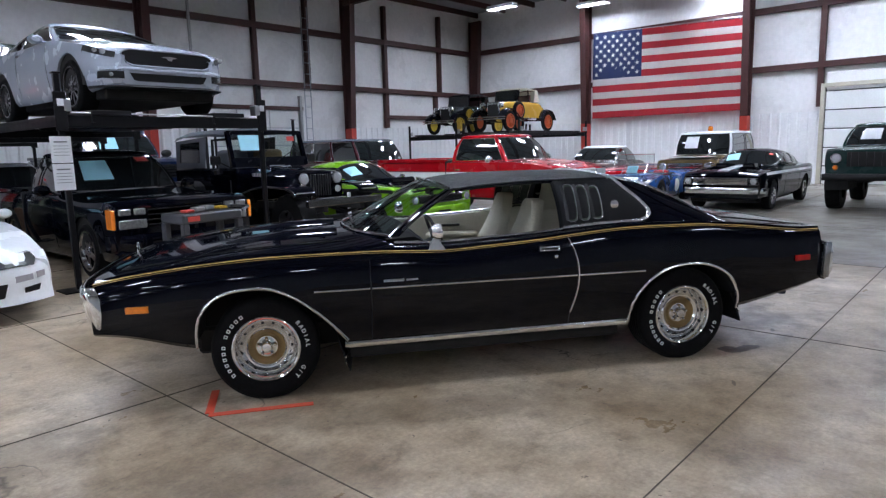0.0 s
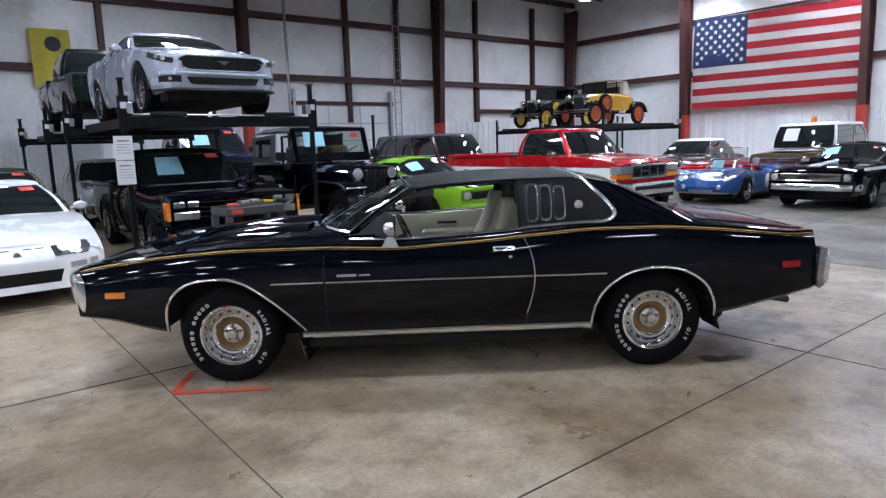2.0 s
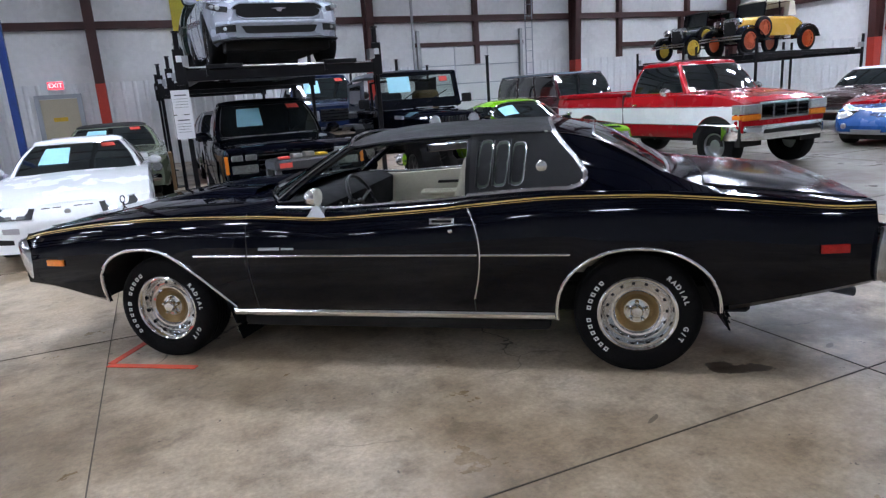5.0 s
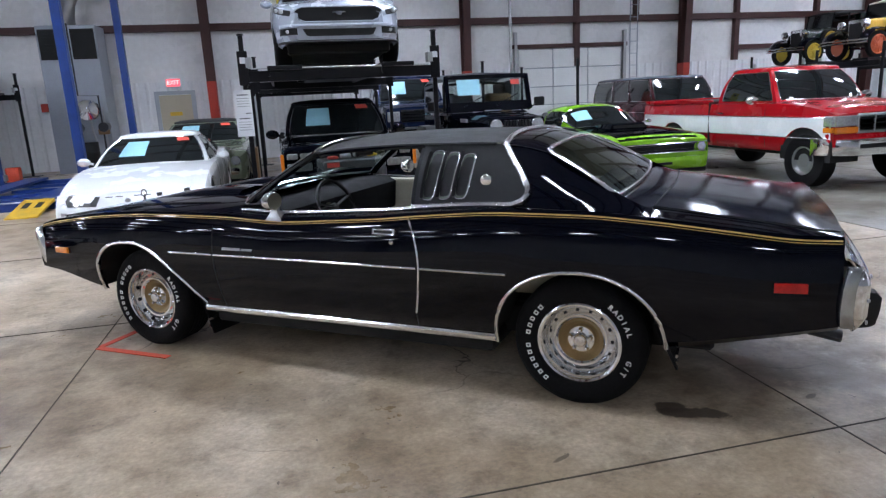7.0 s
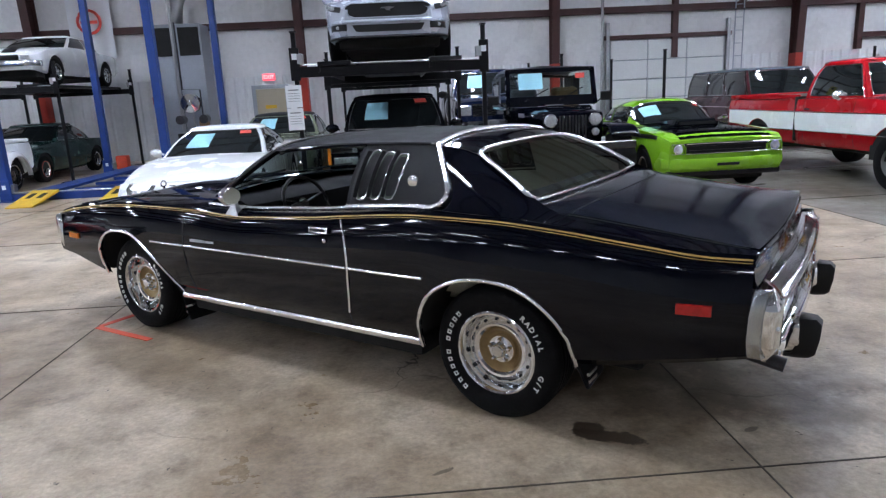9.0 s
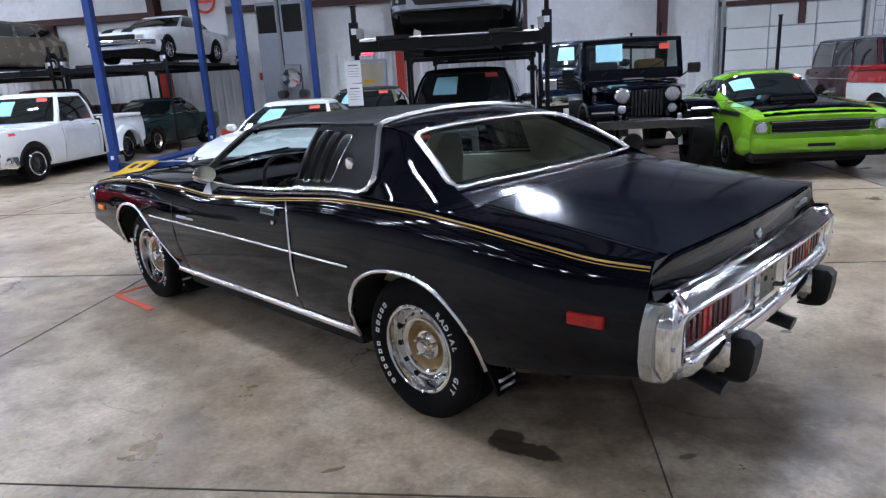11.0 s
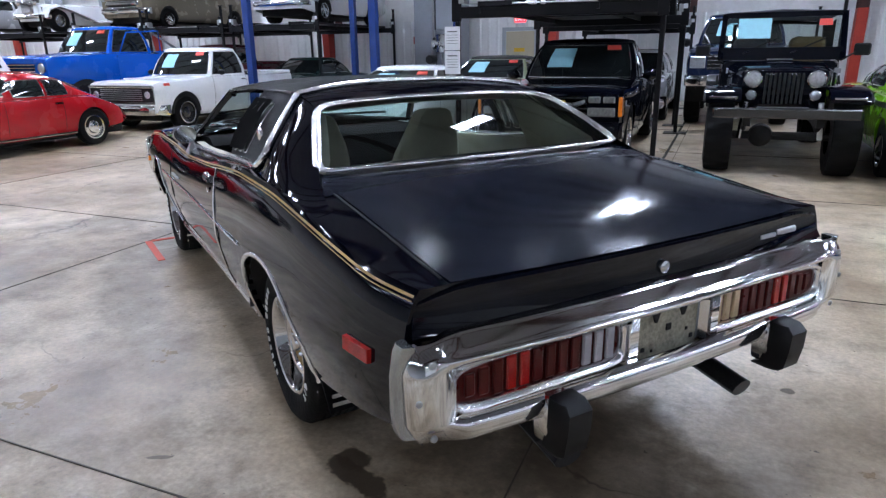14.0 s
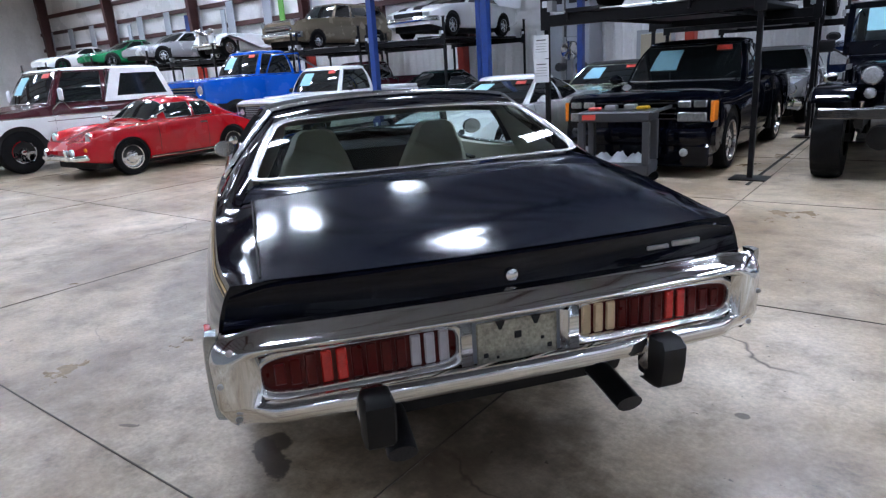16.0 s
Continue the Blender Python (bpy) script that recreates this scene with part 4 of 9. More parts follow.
    def over(x, s, lift=0.0):
        """The roof's skin at x and s = -1 to 1 across it."""
        return Vector((x, gy(x) * s * 1.012, gz(x) + 0.003 + lift + (crest(x) - gz(x)) * (1 - abs(s) ** 2.6)))

    def roof():
        bm = bmesh.new()
        rows = []
        for k in np.linspace(0, 1, 22):
            row = []
            for s in np.linspace(-1, 1, 21):
                x0, x1 = -0.2 - 0.09 * (1 - s * s), 1.03 - 0.05 * (1 - s * s)
                row.append(over(x0 + (x1 - x0) * k, s, 0.005))
            rows.append(row)
        loft(bm, rows, ring_closed=False, cap=False)
        bmesh.ops.solidify(bm, geom=bm.faces[:], thickness=0.012)
        return bm
    part("vinyl_roof", roof(), VINYL, car, "matt black vinyl roof covering", smooth=40)

    def vinyl_quarter():
        bm = bmesh.new()
        rows = []
        for t in np.linspace(0.02, 1.0, 14):
            x1 = curve([(0, 1.10), (0.08, 1.175), (0.25, 1.205), (0.5, 1.165), (0.78, 1.09), (1, 1.03)])(t)
            rows.append([skin(x, t, 0.006) for x in np.linspace(0.57, x1, 16)])
        loft(bm, rows, ring_closed=False, cap=False)
        bmesh.ops.solidify(bm, geom=bm.faces[:], thickness=0.004)
        return bm
    both("vinyl_quarter", vinyl_quarter, VINYL, "matt black vinyl on the roof's quarter", smooth=40)
    qx = curve([(0, 1.10), (0.08, 1.175), (0.25, 1.205), (0.5, 1.165), (0.78, 1.09), (1, 1.03)])

    def quarter_trim():
        pts = [skin(x, 0.02, 0.012) for x in np.linspace(0.56, 1.11, 12)] + [skin(qx(t), t, 0.012) for t in np.linspace(0.03, 1, 16)]
        return tube(bmesh.new(), pts, 0.016, 8)
    both("vinyl_trim", quarter_trim, BRIGHT, "chrome moulding round the vinyl")
    bm = tube(bmesh.new(), [over(1.032 - 0.05 * (1 - s * s), s, 0.006) for s in np.linspace(-1, 1, 19)], 0.014, 8)
    part("vinyl_trim", bm, BRIGHT, car, "chrome moulding across the roof")

    # painted panel between the vinyl and the rear window
    bm = bmesh.new()
    rows = []
    for k in np.linspace(0, 1, 8):
        rows.append([over(1.0 - 0.05 * (1 - s * s) + (0.26 + 0.05 * (1 - s * s)) * k, s) for s in np.linspace(-1, 1, 21)])
    loft(bm, rows, ring_closed=False, cap=False)
    part("rear_header", bm, BLACK, car, "black painted panel above the rear window", smooth=40)

    # rear window
    def rear(s, k):
        a = over(1.25, s * 0.965, 0.002)
        b = Vector((1.628 + 0.045 * (1 - s * s), 0.742 * s, 1.062))
        p = a.lerp(b, k)
        p.z += 0.012 * math.sin(math.pi * k)
        return p
    bm = bmesh.new()
    loft(bm, [[rear(s, k) for s in np.linspace(-1, 1, 17)] for k in np.linspace(0, 1, 9)], ring_closed=False, cap=False)
    pane = part("rear_window", bm, GLASS, car, "green-tinted rear window", smooth=60)
    pane.visible_shadow = False
    edge = [rear(s, 0.0) for s in np.linspace(-0.86, 0.86, 15)] + [rear(0.95, 0.03), rear(0.99, 0.1)] + [rear(1, k) for k in np.linspace(0.2, 0.9, 10)] + [rear(0.985, 0.98)] + [rear(s, 1) for s in np.linspace(0.95, -0.95, 15)] + [rear(-0.985, 0.98)] + [rear(-1, k) for k in np.linspace(0.9, 0.2, 10)] + [rear(-0.99, 0.1), rear(-0.95, 0.03)]
    mid, up = rear(0, 0.5), Vector((0.45, 0, 0.89))
    rings = []
    for i, p in enumerate(edge):
        along = (edge[(i + 1) % len(edge)] - edge[i - 1]).normalized()
        out = along.cross(up).normalized()
        out = out if out.dot(p - mid) > 0 else -out
        wide = 0.012 + 0.021 * abs(out.y)
        rings.append([p + out * a + up * h for a, h in ((-0.006, 0.0), (-0.004, 0.007), (0.002, 0.011), (wide * 0.5, 0.013), (wide * 0.85, 0.01), (wide, 0.0))])
    rings.append(rings[0])
    part("rear_window_trim", loft(bmesh.new(), rings, False, False), BRIGHT, car, "broad bright rear window moulding", smooth=60)
    # windscreen
    def screen(s, k):
        a = Vector((-0.60 - 0.28 * (1 - abs(s) ** 2.2), 0.775 * s, 0.985 + 0.015 * (1 - s * s)))
        b = Vector((-0.18 - 0.09 * (1 - s * s), 0.625 * s, 1.272 + 0.045 * (1 - abs(s) ** 2.6)))
        p = a.lerp(b, k)
        p.x -= 0.02 * math.sin(math.pi * k)
        return p
    bm = bmesh.new()
    loft(bm, [[screen(s, k) for s in np.linspace(-1, 1, 17)] for k in np.linspace(0, 1, 9)], ring_closed=False, cap=False)
    pane = part("windscreen", bm, GLASS, car, "green-tinted windscreen", smooth=60)
    pane.visible_shadow = False
    edge = [screen(s, 0) for s in np.linspace(-1, 1, 21)]
    both("screen_pillar", lambda: loft(bmesh.new(), [[screen(-1, k) + Vector(d) for d in ((-0.02, -0.012, 0), (0.03, -0.018, 0.01), (0.045, 0.01, 0), (0, 0.02, 0))] for k in np.linspace(0, 1.0, 8)]), BLACK, "black windscreen pillar")
    both("screen_trim", lambda: tube(bmesh.new(), [screen(-1, k) + Vector((-0.02, -0.008, 0.004)) for k in np.linspace(0.0, 1, 8)], 0.008, 6), CHROME)
    part("screen_trim", tube(bmesh.new(), [p + Vector((-0.012, 0, 0.004)) for p in edge], 0.014, 8), CHROME, car, "chrome moulding at the foot of the windscreen")
    part("screen_trim", tube(bmesh.new(), [screen(s, 1) + Vector((0, 0, 0.01)) for s in np.linspace(-1, 1, 15)], 0.009, 6), CHROME, car)
    for y in (-0.35, 0.25):
        w = part("wiper", tube(bmesh.new(), [screen(y / 0.775, 0.06) + Vector((-0.03, 0, 0.02)), screen(y / 0.775 + 0.5, 0.14) + Vector((-0.03, 0, 0.018))], 0.008, 5), PLASTIC, car, "black wiper blade")
    # door window frame and posts
    both("window_frame", lambda: tube(bmesh.new(), [screen(-1, 0.98) + Vector((0.05, 0, -0.01))] + [skin(x, 0.985) for x in np.linspace(-0.1, 0.56, 10)], 0.016, 6), BLACK)
    both("drip_rail", lambda: tube(bmesh.new(), [screen(-1, k) + Vector((0.03, -0.016, 0.012)) for k in np.linspace(0.1, 0.98, 6)] + [skin(x, 1.0, 0.012) for x in np.linspace(-0.12, 0.98, 14)], 0.007, 5), PLASTIC)
    both("centre_post", lambda: patch([0.545, 0.6], np.linspace(0, 1, 8), 0.002, 0.02), PLASTIC, "black post between door window and louvres")
    both("belt_trim", lambda: tube(bmesh.new(), [Vector((x, -(belt_y(x) + 0.012), belt_z(x) + 0.006)) for x in np.linspace(-0.6, 0.6, 20)], 0.011, 8), BRIGHT, "chrome strip below the side window")
    both("belt_inner", lambda: loft(bmesh.new(), [[(x, -(belt_y(x) - 0.006), belt_z(x) - 0.001), (x, -(belt_y(x) - 0.07), belt_z(x) - 0.002), (x, -(belt_y(x) - 0.09), belt_z(x) - 0.45)] for x in np.linspace(-0.52, 1.5, 20)], False, False), CREAM, "cream inner door panel")
    # louvred quarter windows
    for j in range(3):
        x0, lean = 0.655 + 0.094 * j, 0.065
        def outline(grow, off, j=j, x0=x0):
            pts = []
            w, h0, h1 = 0.039 + grow, 0.13 - grow * 1.2, (0.9 - 0.03 * j) + grow * 1.2
            for a in np.linspace(0, 2 * math.pi, 25)[:-1]:
                c, s = math.cos(a), math.sin(a)
                u = math.copysign(abs(c) ** 0.6, c)
                v = math.copysign(abs(s) ** 0.35, s)
                t = (h0 + h1) / 2 + v * (h1 - h0) / 2
                pts.append(skin(x0 + w * u + lean * (1 - t) * -0.2 + 0.035 * t * (1 if v > 0 else 1) * 0.3, t, off))
            return pts
        for o in both("louvre_frame", lambda: tube(bmesh.new(), outline(0.0, 0.008), 0.003, 6, closed=True), BRIGHT, "bright louvre frame"):
            pass
        both("louvre_glass", lambda: bm_face(outline(-0.002, 0.0085)), LOUVRE, "dim glass behind a louvre")
        both("louvre_fin", lambda: loft(bmesh.new(), [[skin(x0 - 0.056 + 0.01 * t, t, 0.008), skin(x0 - 0.046 + 0.01 * t, t, 0.032), skin(x0 - 0.04 + 0.01 * t, t, 0.008)] for t in np.linspace(0.16, 0.88, 8)]), VINYL, "black louvre fin")
    both("medallion", lambda: disc_y(bmesh.new(), skin(0.97, 0.42, 0.008), 0.033, 0.016), CHROME, "round chrome roof emblem")

    # stripes, mouldings, seams
    both("pinstripe", lambda: ribbon(sh, [(x, sh.zs(x) - 0.018) for x in np.linspace(-2.42, 2.578, 110)], 0.007), GOLD, "gold pinstripe along the shoulder")
    both("pinstripe", lambda: ribbon(sh, [(x, sh.zs(x) - 0.029) for x in np.linspace(-2.42, 2.578, 110)], 0.003), GOLD)
    both("side_moulding", lambda: sh.trim(bmesh.new(), [(x, 0.69 - 0.006 * (x + 1.1) / 2.2) for x in np.linspace(-1.13, -0.78, 6)], 0.0052, out=0.002, flat_=1.2), BRIGHT, "thin chrome side moulding")
    both("side_moulding", lambda: sh.trim(bmesh.new(), [(x, 0.69 - 0.006 * (x + 1.1) / 2.2) for x in np.linspace(-0.765, 0.62, 12)], 0.0052, out=0.002, flat_=1.2), BRIGHT, "thin chrome side moulding")
    both("side_moulding", lambda: sh.trim(bmesh.new(), [(x, 0.69 - 0.006 * (x + 1.1) / 2.2) for x in np.linspace(0.64, 1.12, 6)], 0.0052, out=0.002, flat_=1.2), BRIGHT, "thin chrome side moulding")
    both("door_edge_guard", lambda: sh.trim(bmesh.new(), [(0.56 + 0.075 * math.sin(math.pi * min(1, max(0, (0.95 - z) / 0.62)) ** 0.8), z) for z in np.linspace(0.935, 0.42, 14)], 0.0055, out=0.001), BRIGHT, "chrome edge guard on the door")
    both("door_seam", lambda: sh.trim(bmesh.new(), [(-0.772, z) for z in np.linspace(0.93, 0.34, 10)], 0.0035, out=-0.002), DARK)
    both("door_seam", lambda: sh.trim(bmesh.new(), [(0.585, z) for z in np.linspace(0.42, 0.33, 4)], 0.0035, out=-0.002), DARK)
    both("door_seam", lambda: sh.trim(bmesh.new(), [(x, 0.325) for x in np.linspace(-0.77, 0.585, 10)], 0.0035, out=-0.002), DARK)
    both("sill_moulding", lambda: loft(bmesh.new(), [[(x, -(sh.side(x, 0.31) + d), z) for d, z in ((-0.03, 0.335), (0.006, 0.333), (0.014, 0.318), (0.012, 0.302), (0.0, 0.288), (-0.03, 0.28))] for x in np.linspace(-0.95, 1.03, 16)]), BRIGHT, "chrome sill moulding")
    for k in (0, 1):
        arch = sh.arches[k]
        xw, zc, r, ra, rb = arch
        line = [(xw - ra * 0.999, sh.zb(xw - ra) + 0.01)]
        line += [(x, Shell.arch(arch, x)) for x in (xw - (ra if a < math.pi / 2 else rb) * math.cos(a) * 0.9995 for a in np.linspace(0.05, math.pi - 0.03, 28))]
        if k == 0:
            line = [p for p in line if p[0] < -0.95 or p[1] > 0.34]
        both("wheel_arch_moulding", lambda: sh.trim(bmesh.new(), line, 0.0105, out=-0.002, seg=8), BRIGHT, "chrome wheel arch moulding")
        both("wheel_well", lambda: wheel_well(arch), DARK, "black wheel well")
    # markers, handles, badges, mirror
    both("side_marker", lambda: side_box(sh, -2.235, -2.105, 0.625, 0.668, 0.012), AMBER, "amber side marker")
    both("side_marker", lambda: side_box(sh, 2.325, 2.455, 0.675, 0.72, 0.012), REDLENS, "red rear side marker")
    for s, h in zip((-1, 1), both("door_handle", lambda: side_box(sh, 0.36, 0.50, 0.855, 0.895, 0.018, 0.01), BRIGHT, "chrome flap door handle")):
        part("recess", side_box(sh, 0.375, 0.485, 0.868, 0.884, 0.0215, 0.004, s), PLASTIC, h)
    both("door_lock", lambda: disc_y(bmesh.new(), (0.475, -sh.side(0.475, 0.82), 0.82), 0.014, 0.012), CHROME)
    both("badge", lambda: side_box(sh, -0.69, -0.56, 0.722, 0.740, 0.006, 0.005), STEEL, "chrome script badge, drawn as a plain bar")
    both("badge", lambda: side_box(sh, -0.545, -0.47, 0.724, 0.736, 0.006, 0.003), STEEL, "chrome block badge, drawn as a plain bar")
    for s in (1,):
        stalk = bmesh.new()
        bx, by, bz = -0.33, -belt_y(-0.33) - 0.04, belt_z(-0.33) - 0.035
        loft(stalk, [[(bx + dx * k, by + dy * k, bz + z) for dx, dy in ((-0.055, -0.03), (0.055, -0.03), (0.055, 0.03), (-0.055, 0.03))] for z, k in ((-0.005, 1.1), (0.015, 0.85), (0.05, 0.42), (0.09, 0.34))])
        mir = part("mirror_stalk", stalk, STEEL, car, "bright mirror stalk")
        head = bmesh.new()
        lathe(head, [(0, -0.036), (0.03, -0.03), (0.044, -0.01), (0.046, 0.015), (0.042, 0.024), (0, 0.024)], 20, "x")
        for v in head.verts:
            v.co = Vector((v.co.x * 1.2 + bx, v.co.y * 1.55 + by - 0.035, v.co.z * 1.2 + bz + 0.115))
        part("mirror_head", head, CHROME, mir, "round chrome mirror")
    head = bmesh.new()
    lathe(head, [(0, -0.036), (0.03, -0.03), (0.044, -0.01), (0.046, 0.015), (0.042, 0.024), (0, 0.024)], 20, "x")
    for v in head.verts:
        v.co = Vector((v.co.x * 1.2 - 0.33, v.co.y * 1.55 + belt_y(-0.33) + 0.07, v.co.z * 1.2 + belt_z(-0.33) + 0.09))
    part("mirror_head", head, CHROME, car, "round chrome mirror")

    # bonnet details
    part("bonnet_seam", tube(bmesh.new(), [(x, -0.70 + 0.05 * (x + 0.9), hood_z(sh, x, 0.70) + 0.001) for x in np.linspace(-2.3, -0.9, 14)], 0.004, 5), DARK, car)
    part("bonnet_seam", tube(bmesh.new(), [(x, 0.70 - 0.05 * (x + 0.9), hood_z(sh, x, 0.70) + 0.001) for x in np.linspace(-2.3, -0.9, 14)], 0.004, 5), DARK, car)
    for s in (-1, 1):
        part("bonnet_bulge", loft(bmesh.new(), [[(x, s * 0.3 + w, hood_z(sh, x, 0.3) - 0.01 + h * k) for w, h in ((-0.17, 0), (-0.12, 0.03), (0, 0.042), (0.12, 0.03), (0.17, 0))] for x, k in ((-1.75, 0.1), (-1.6, 0.6), (-1.3, 1), (-1.05, 1), (-0.95, 0.9))], False, False), BLACK, car, "raised black bonnet scoop")
    orn = part("bonnet_ornament", tube(bmesh.new(), [(-2.36, 0, 0.85), (-2.36, 0, 0.89)], 0.01, 6), CHROME, car, "small chrome bonnet ornament")
    part("ring", tube(bmesh.new(), [(-2.36, 0.026 * math.cos(a), 0.912 + 0.026 * math.sin(a)) for a in np.linspace(0, 2 * math.pi, 17)[:-1]], 0.005, 6, closed=True), CHROME, orn)
    # front bumper, grille and lower panel
    half = [(0.905, -2.395), (0.916, -2.408), (0.921, -2.425), (0.923, -2.445), (0.919, -2.462), (0.906, -2.48), (0.882, -2.496), (0.85, -2.51), (0.8, -2.525), (0.6, -2.565), (0.3, -2.588)]
    plan = [(-y, x) for y, x in half] + [(0.0, -2.595)] + half[::-1]
    rows = []
    for i, (y, x) in enumerate(plan):
        (ya, xa), (yb, xb) = plan[max(i - 1, 0)], plan[min(i + 1, len(plan) - 1)]
        n = Vector((-(yb - ya), xb - xa, 0)).normalized()
        n = n if n.x < 0 or abs(y) > 0.9 and n.y * y > 0 else -n
        rows.append([(x + n.x * o + (0.79 - z) * 0.21, y + n.y * o, z) for z, o in ((0.50, -0.04), (0.498, -0.026), (0.51, -0.012), (0.55, 0.0), (0.62, 0.006), (0.7, 0.005), (0.755, -0.002), (0.782, -0.012), (0.792, -0.026), (0.79, -0.04))])
    bm = loft(bmesh.new(), rows, ring_closed=False, cap=False)
    part("front_bumper", bm, CHROME, car, "heavy chrome front bumper", smooth=75)
    grille(car, -2.53, -0.55, 0.55, 0.56, 0.76, 6, back=PLASTIC)
    part("front_valance", loft(bmesh.new(), [[(-2.42, y, 0.5), (-2.2, y, 0.44), (-1.95, y, 0.37), (-1.95, y, 0.5)] for y in np.linspace(-0.8, 0.8, 5)]), PLASTIC, car)
    # tail: lip, panel, chrome loop with lamps
    dip = lambda a: 0.024 * max(0, (abs(a) - 0.84) / 0.16) ** 1.3
    bow = lambda a: 0.036 * (1 - a * a)
    part("tail_lip", loft(bmesh.new(), [[(2.52, 0.848 * a, 0.9 - dip(a)), (2.572 + bow(a), 0.848 * a, 0.9085 - dip(a)), (2.584 + bow(a), 0.85 * a, 0.906 - dip(a)), (2.589 + bow(a), 0.853 * a, 0.899 - dip(a)), (2.588 + bow(a), 0.853 * a, 0.892 - dip(a)), (2.54, 0.85 * a, 0.86)] for a in np.linspace(-1, 1, 31)]), BLACK, car, "black painted lip at the tail")
    part("tail_panel", loft(bmesh.new(), [[(2.587 + bow(a), 0.854 * a, 0.897 - dip(a)), (2.584 + bow(a) * 0.95, 0.862 * a, 0.862), (2.591 + bow(a) * 0.8, 0.872 * a, 0.82), (2.606 + bow(a) * 0.5, 0.88 * a, 0.79), (2.5, 0.87 * a, 0.79), (2.5, 0.85 * a, 0.86)] for a in np.linspace(-1, 1, 31)]), BLACK, car, "black tail panel")
    part("deck_seam", tube(bmesh.new(), [(1.803 + 0.05 * (1 - (y / 0.76) ** 2), y, top_z(sh, 1.803 + 0.05 * (1 - (y / 0.76) ** 2), y) + 0.002) for y in np.linspace(-0.74, 0.74, 17)], 0.004, 5), DARK, car)
    for s in (-1, 1):
        part("deck_seam", tube(bmesh.new(), [(x, s * 0.76, top_z(sh, x, 0.76) + 0.0005) for x in np.linspace(1.75, 2.55, 12)], 0.004, 5), DARK, car)
    lid = bmesh.new()
    loft(lid, [[(1.81 + 0.05 * (1 - (y / 0.755) ** 2) * (1 - k) + (2.576 + bow(y / 0.85) - 1.81) * k, y, 0) for y in np.linspace(-0.752, 0.752, 17)] for k in np.linspace(0, 1, 14)], False, False)
    for v in lid.verts:
        v.co.z = max(top_z(sh, v.co.x, v.co.y) + 0.004, 0.9125 if v.co.x > 2.5 else 0)
    part("boot_lid", lid, SHEENBLACK, car, "black boot lid with reflected sheen in its colour", smooth=60)
    fill = bmesh.new()
    loft(fill, [[rear(s, 1).lerp(Vector((1.80 + 0.045 * (1 - s * s), 0.80 * s, 0)), k) for s in np.linspace(-1, 1, 21)] for k in np.linspace(0, 1, 8)], False, False)
    for v in fill.verts:
        k = min(1, max(0, (v.co.x - 1.63) / 0.17))
        v.co.z = (1.05 - 0.004 * (v.co.y / 0.75) ** 2) * (1 - k) + (top_z(sh, v.co.x, v.co.y) + 0.002) * k
    part("deck_filler", fill, SHEENBLACK, car, "black panel below the rear window", smooth=60)
    lk = part("boot_lock", disc_x(bmesh.new(), (2.618, 0, 0.833), 0.022, 0.016), CHROME, car, "round chrome boot lock")
    part("badge", B(2.59, 2.613, 0.50, 0.585, 0.838, 0.852, 0.002), STEEL, car, "chrome block badge, drawn as a plain bar")
    part("badge", B(2.58, 2.606, 0.60, 0.715, 0.836, 0.858, 0.004), STEEL, car, "chrome script badge, drawn as a plain bar")
    tail(car)
    # wheels
    for x, y in ((-1.445, -0.765), (-1.445, 0.765), (1.47, -0.765), (1.47, 0.765)):
        hero_wheel(car, x, y)
    # mud flaps, exhausts, underside
    for s in (-1, 1):
        f1 = part("mud_flap", loft(bmesh.new(), [[(-1.02, s * 0.88, 0.42), (-1.0, s * 0.62, 0.42), (-0.9, s * 0.6, 0.13), (-0.93, s * 0.88, 0.13)], [(-1.01, s * 0.88, 0.42), (-0.99, s * 0.62, 0.42), (-0.89, s * 0.6, 0.13), (-0.92, s * 0.88, 0.13)]]), RUBBER, car, "black rubber mud flap")
        for z in (0.185, 0.225):
            part("flap_strip", beam(bmesh.new(), (-0.952, s * 0.885, z), (-0.935, s * 0.77, z + 0.006), 0.012, 0.014), CHROME, f1, "bright strip")
        f2 = part("mud_flap", loft(bmesh.new(), [[(1.83, s * 0.9, 0.47), (1.83, s * 0.64, 0.47), (1.92, s * 0.64, 0.24), (1.935, s * 0.88, 0.24)], [(1.86, s * 0.9, 0.47), (1.86, s * 0.64, 0.47), (1.93, s * 0.64, 0.24), (1.945, s * 0.88, 0.24)]]), RUBBER, car, "black rubber mud flap")
        for z in (0.2, 0.235):
            part("flap_strip", beam(bmesh.new(), (1.938, s * 0.87, z + 0.07), (1.938, s * 0.77, z + 0.07), 0.012, 0.016), CHROME, f2, "bright strip")
        ex = bmesh.new()
        tube(ex, [(1.6, s * 0.38, 0.38), (2.2, s * 0.39, 0.385), (2.5, s * 0.40, 0.35), (2.675, s * 0.405, 0.315)], 0.05, 12, flat=0.6)
        part("exhaust_tip", ex, STEELDARK, car, "blackened oval exhaust tip")
    underbody(car, -1.9, 2.1, 0.6, 0.24, 0.42)
    part("floor_pan", B(-0.93, 1.0, -0.83, 0.83, 0.195, 0.3, 0.03, 2), DARK, car, "dark floor pan between the sills")
    part("fuel_tank", B(1.78, 2.46, -0.52, 0.52, 0.31, 0.52, 0.05, 2), DARK, car, "dark fuel tank under the boot")
    interior(car)


def bm_face(pts):
    bm = bmesh.new()
    c = sum((Vector(p) for p in pts), Vector()) / len(pts)
    cv = bm.verts.new(c)
    vs = [bm.verts.new(p) for p in pts]
    for a, b in zip(vs, vs[1:] + vs[:1]):
        bm.faces.new((cv, a, b))
    return bm


def disc_y(bm, c, r, d):
    return disc(bm, c, r, d, "y")


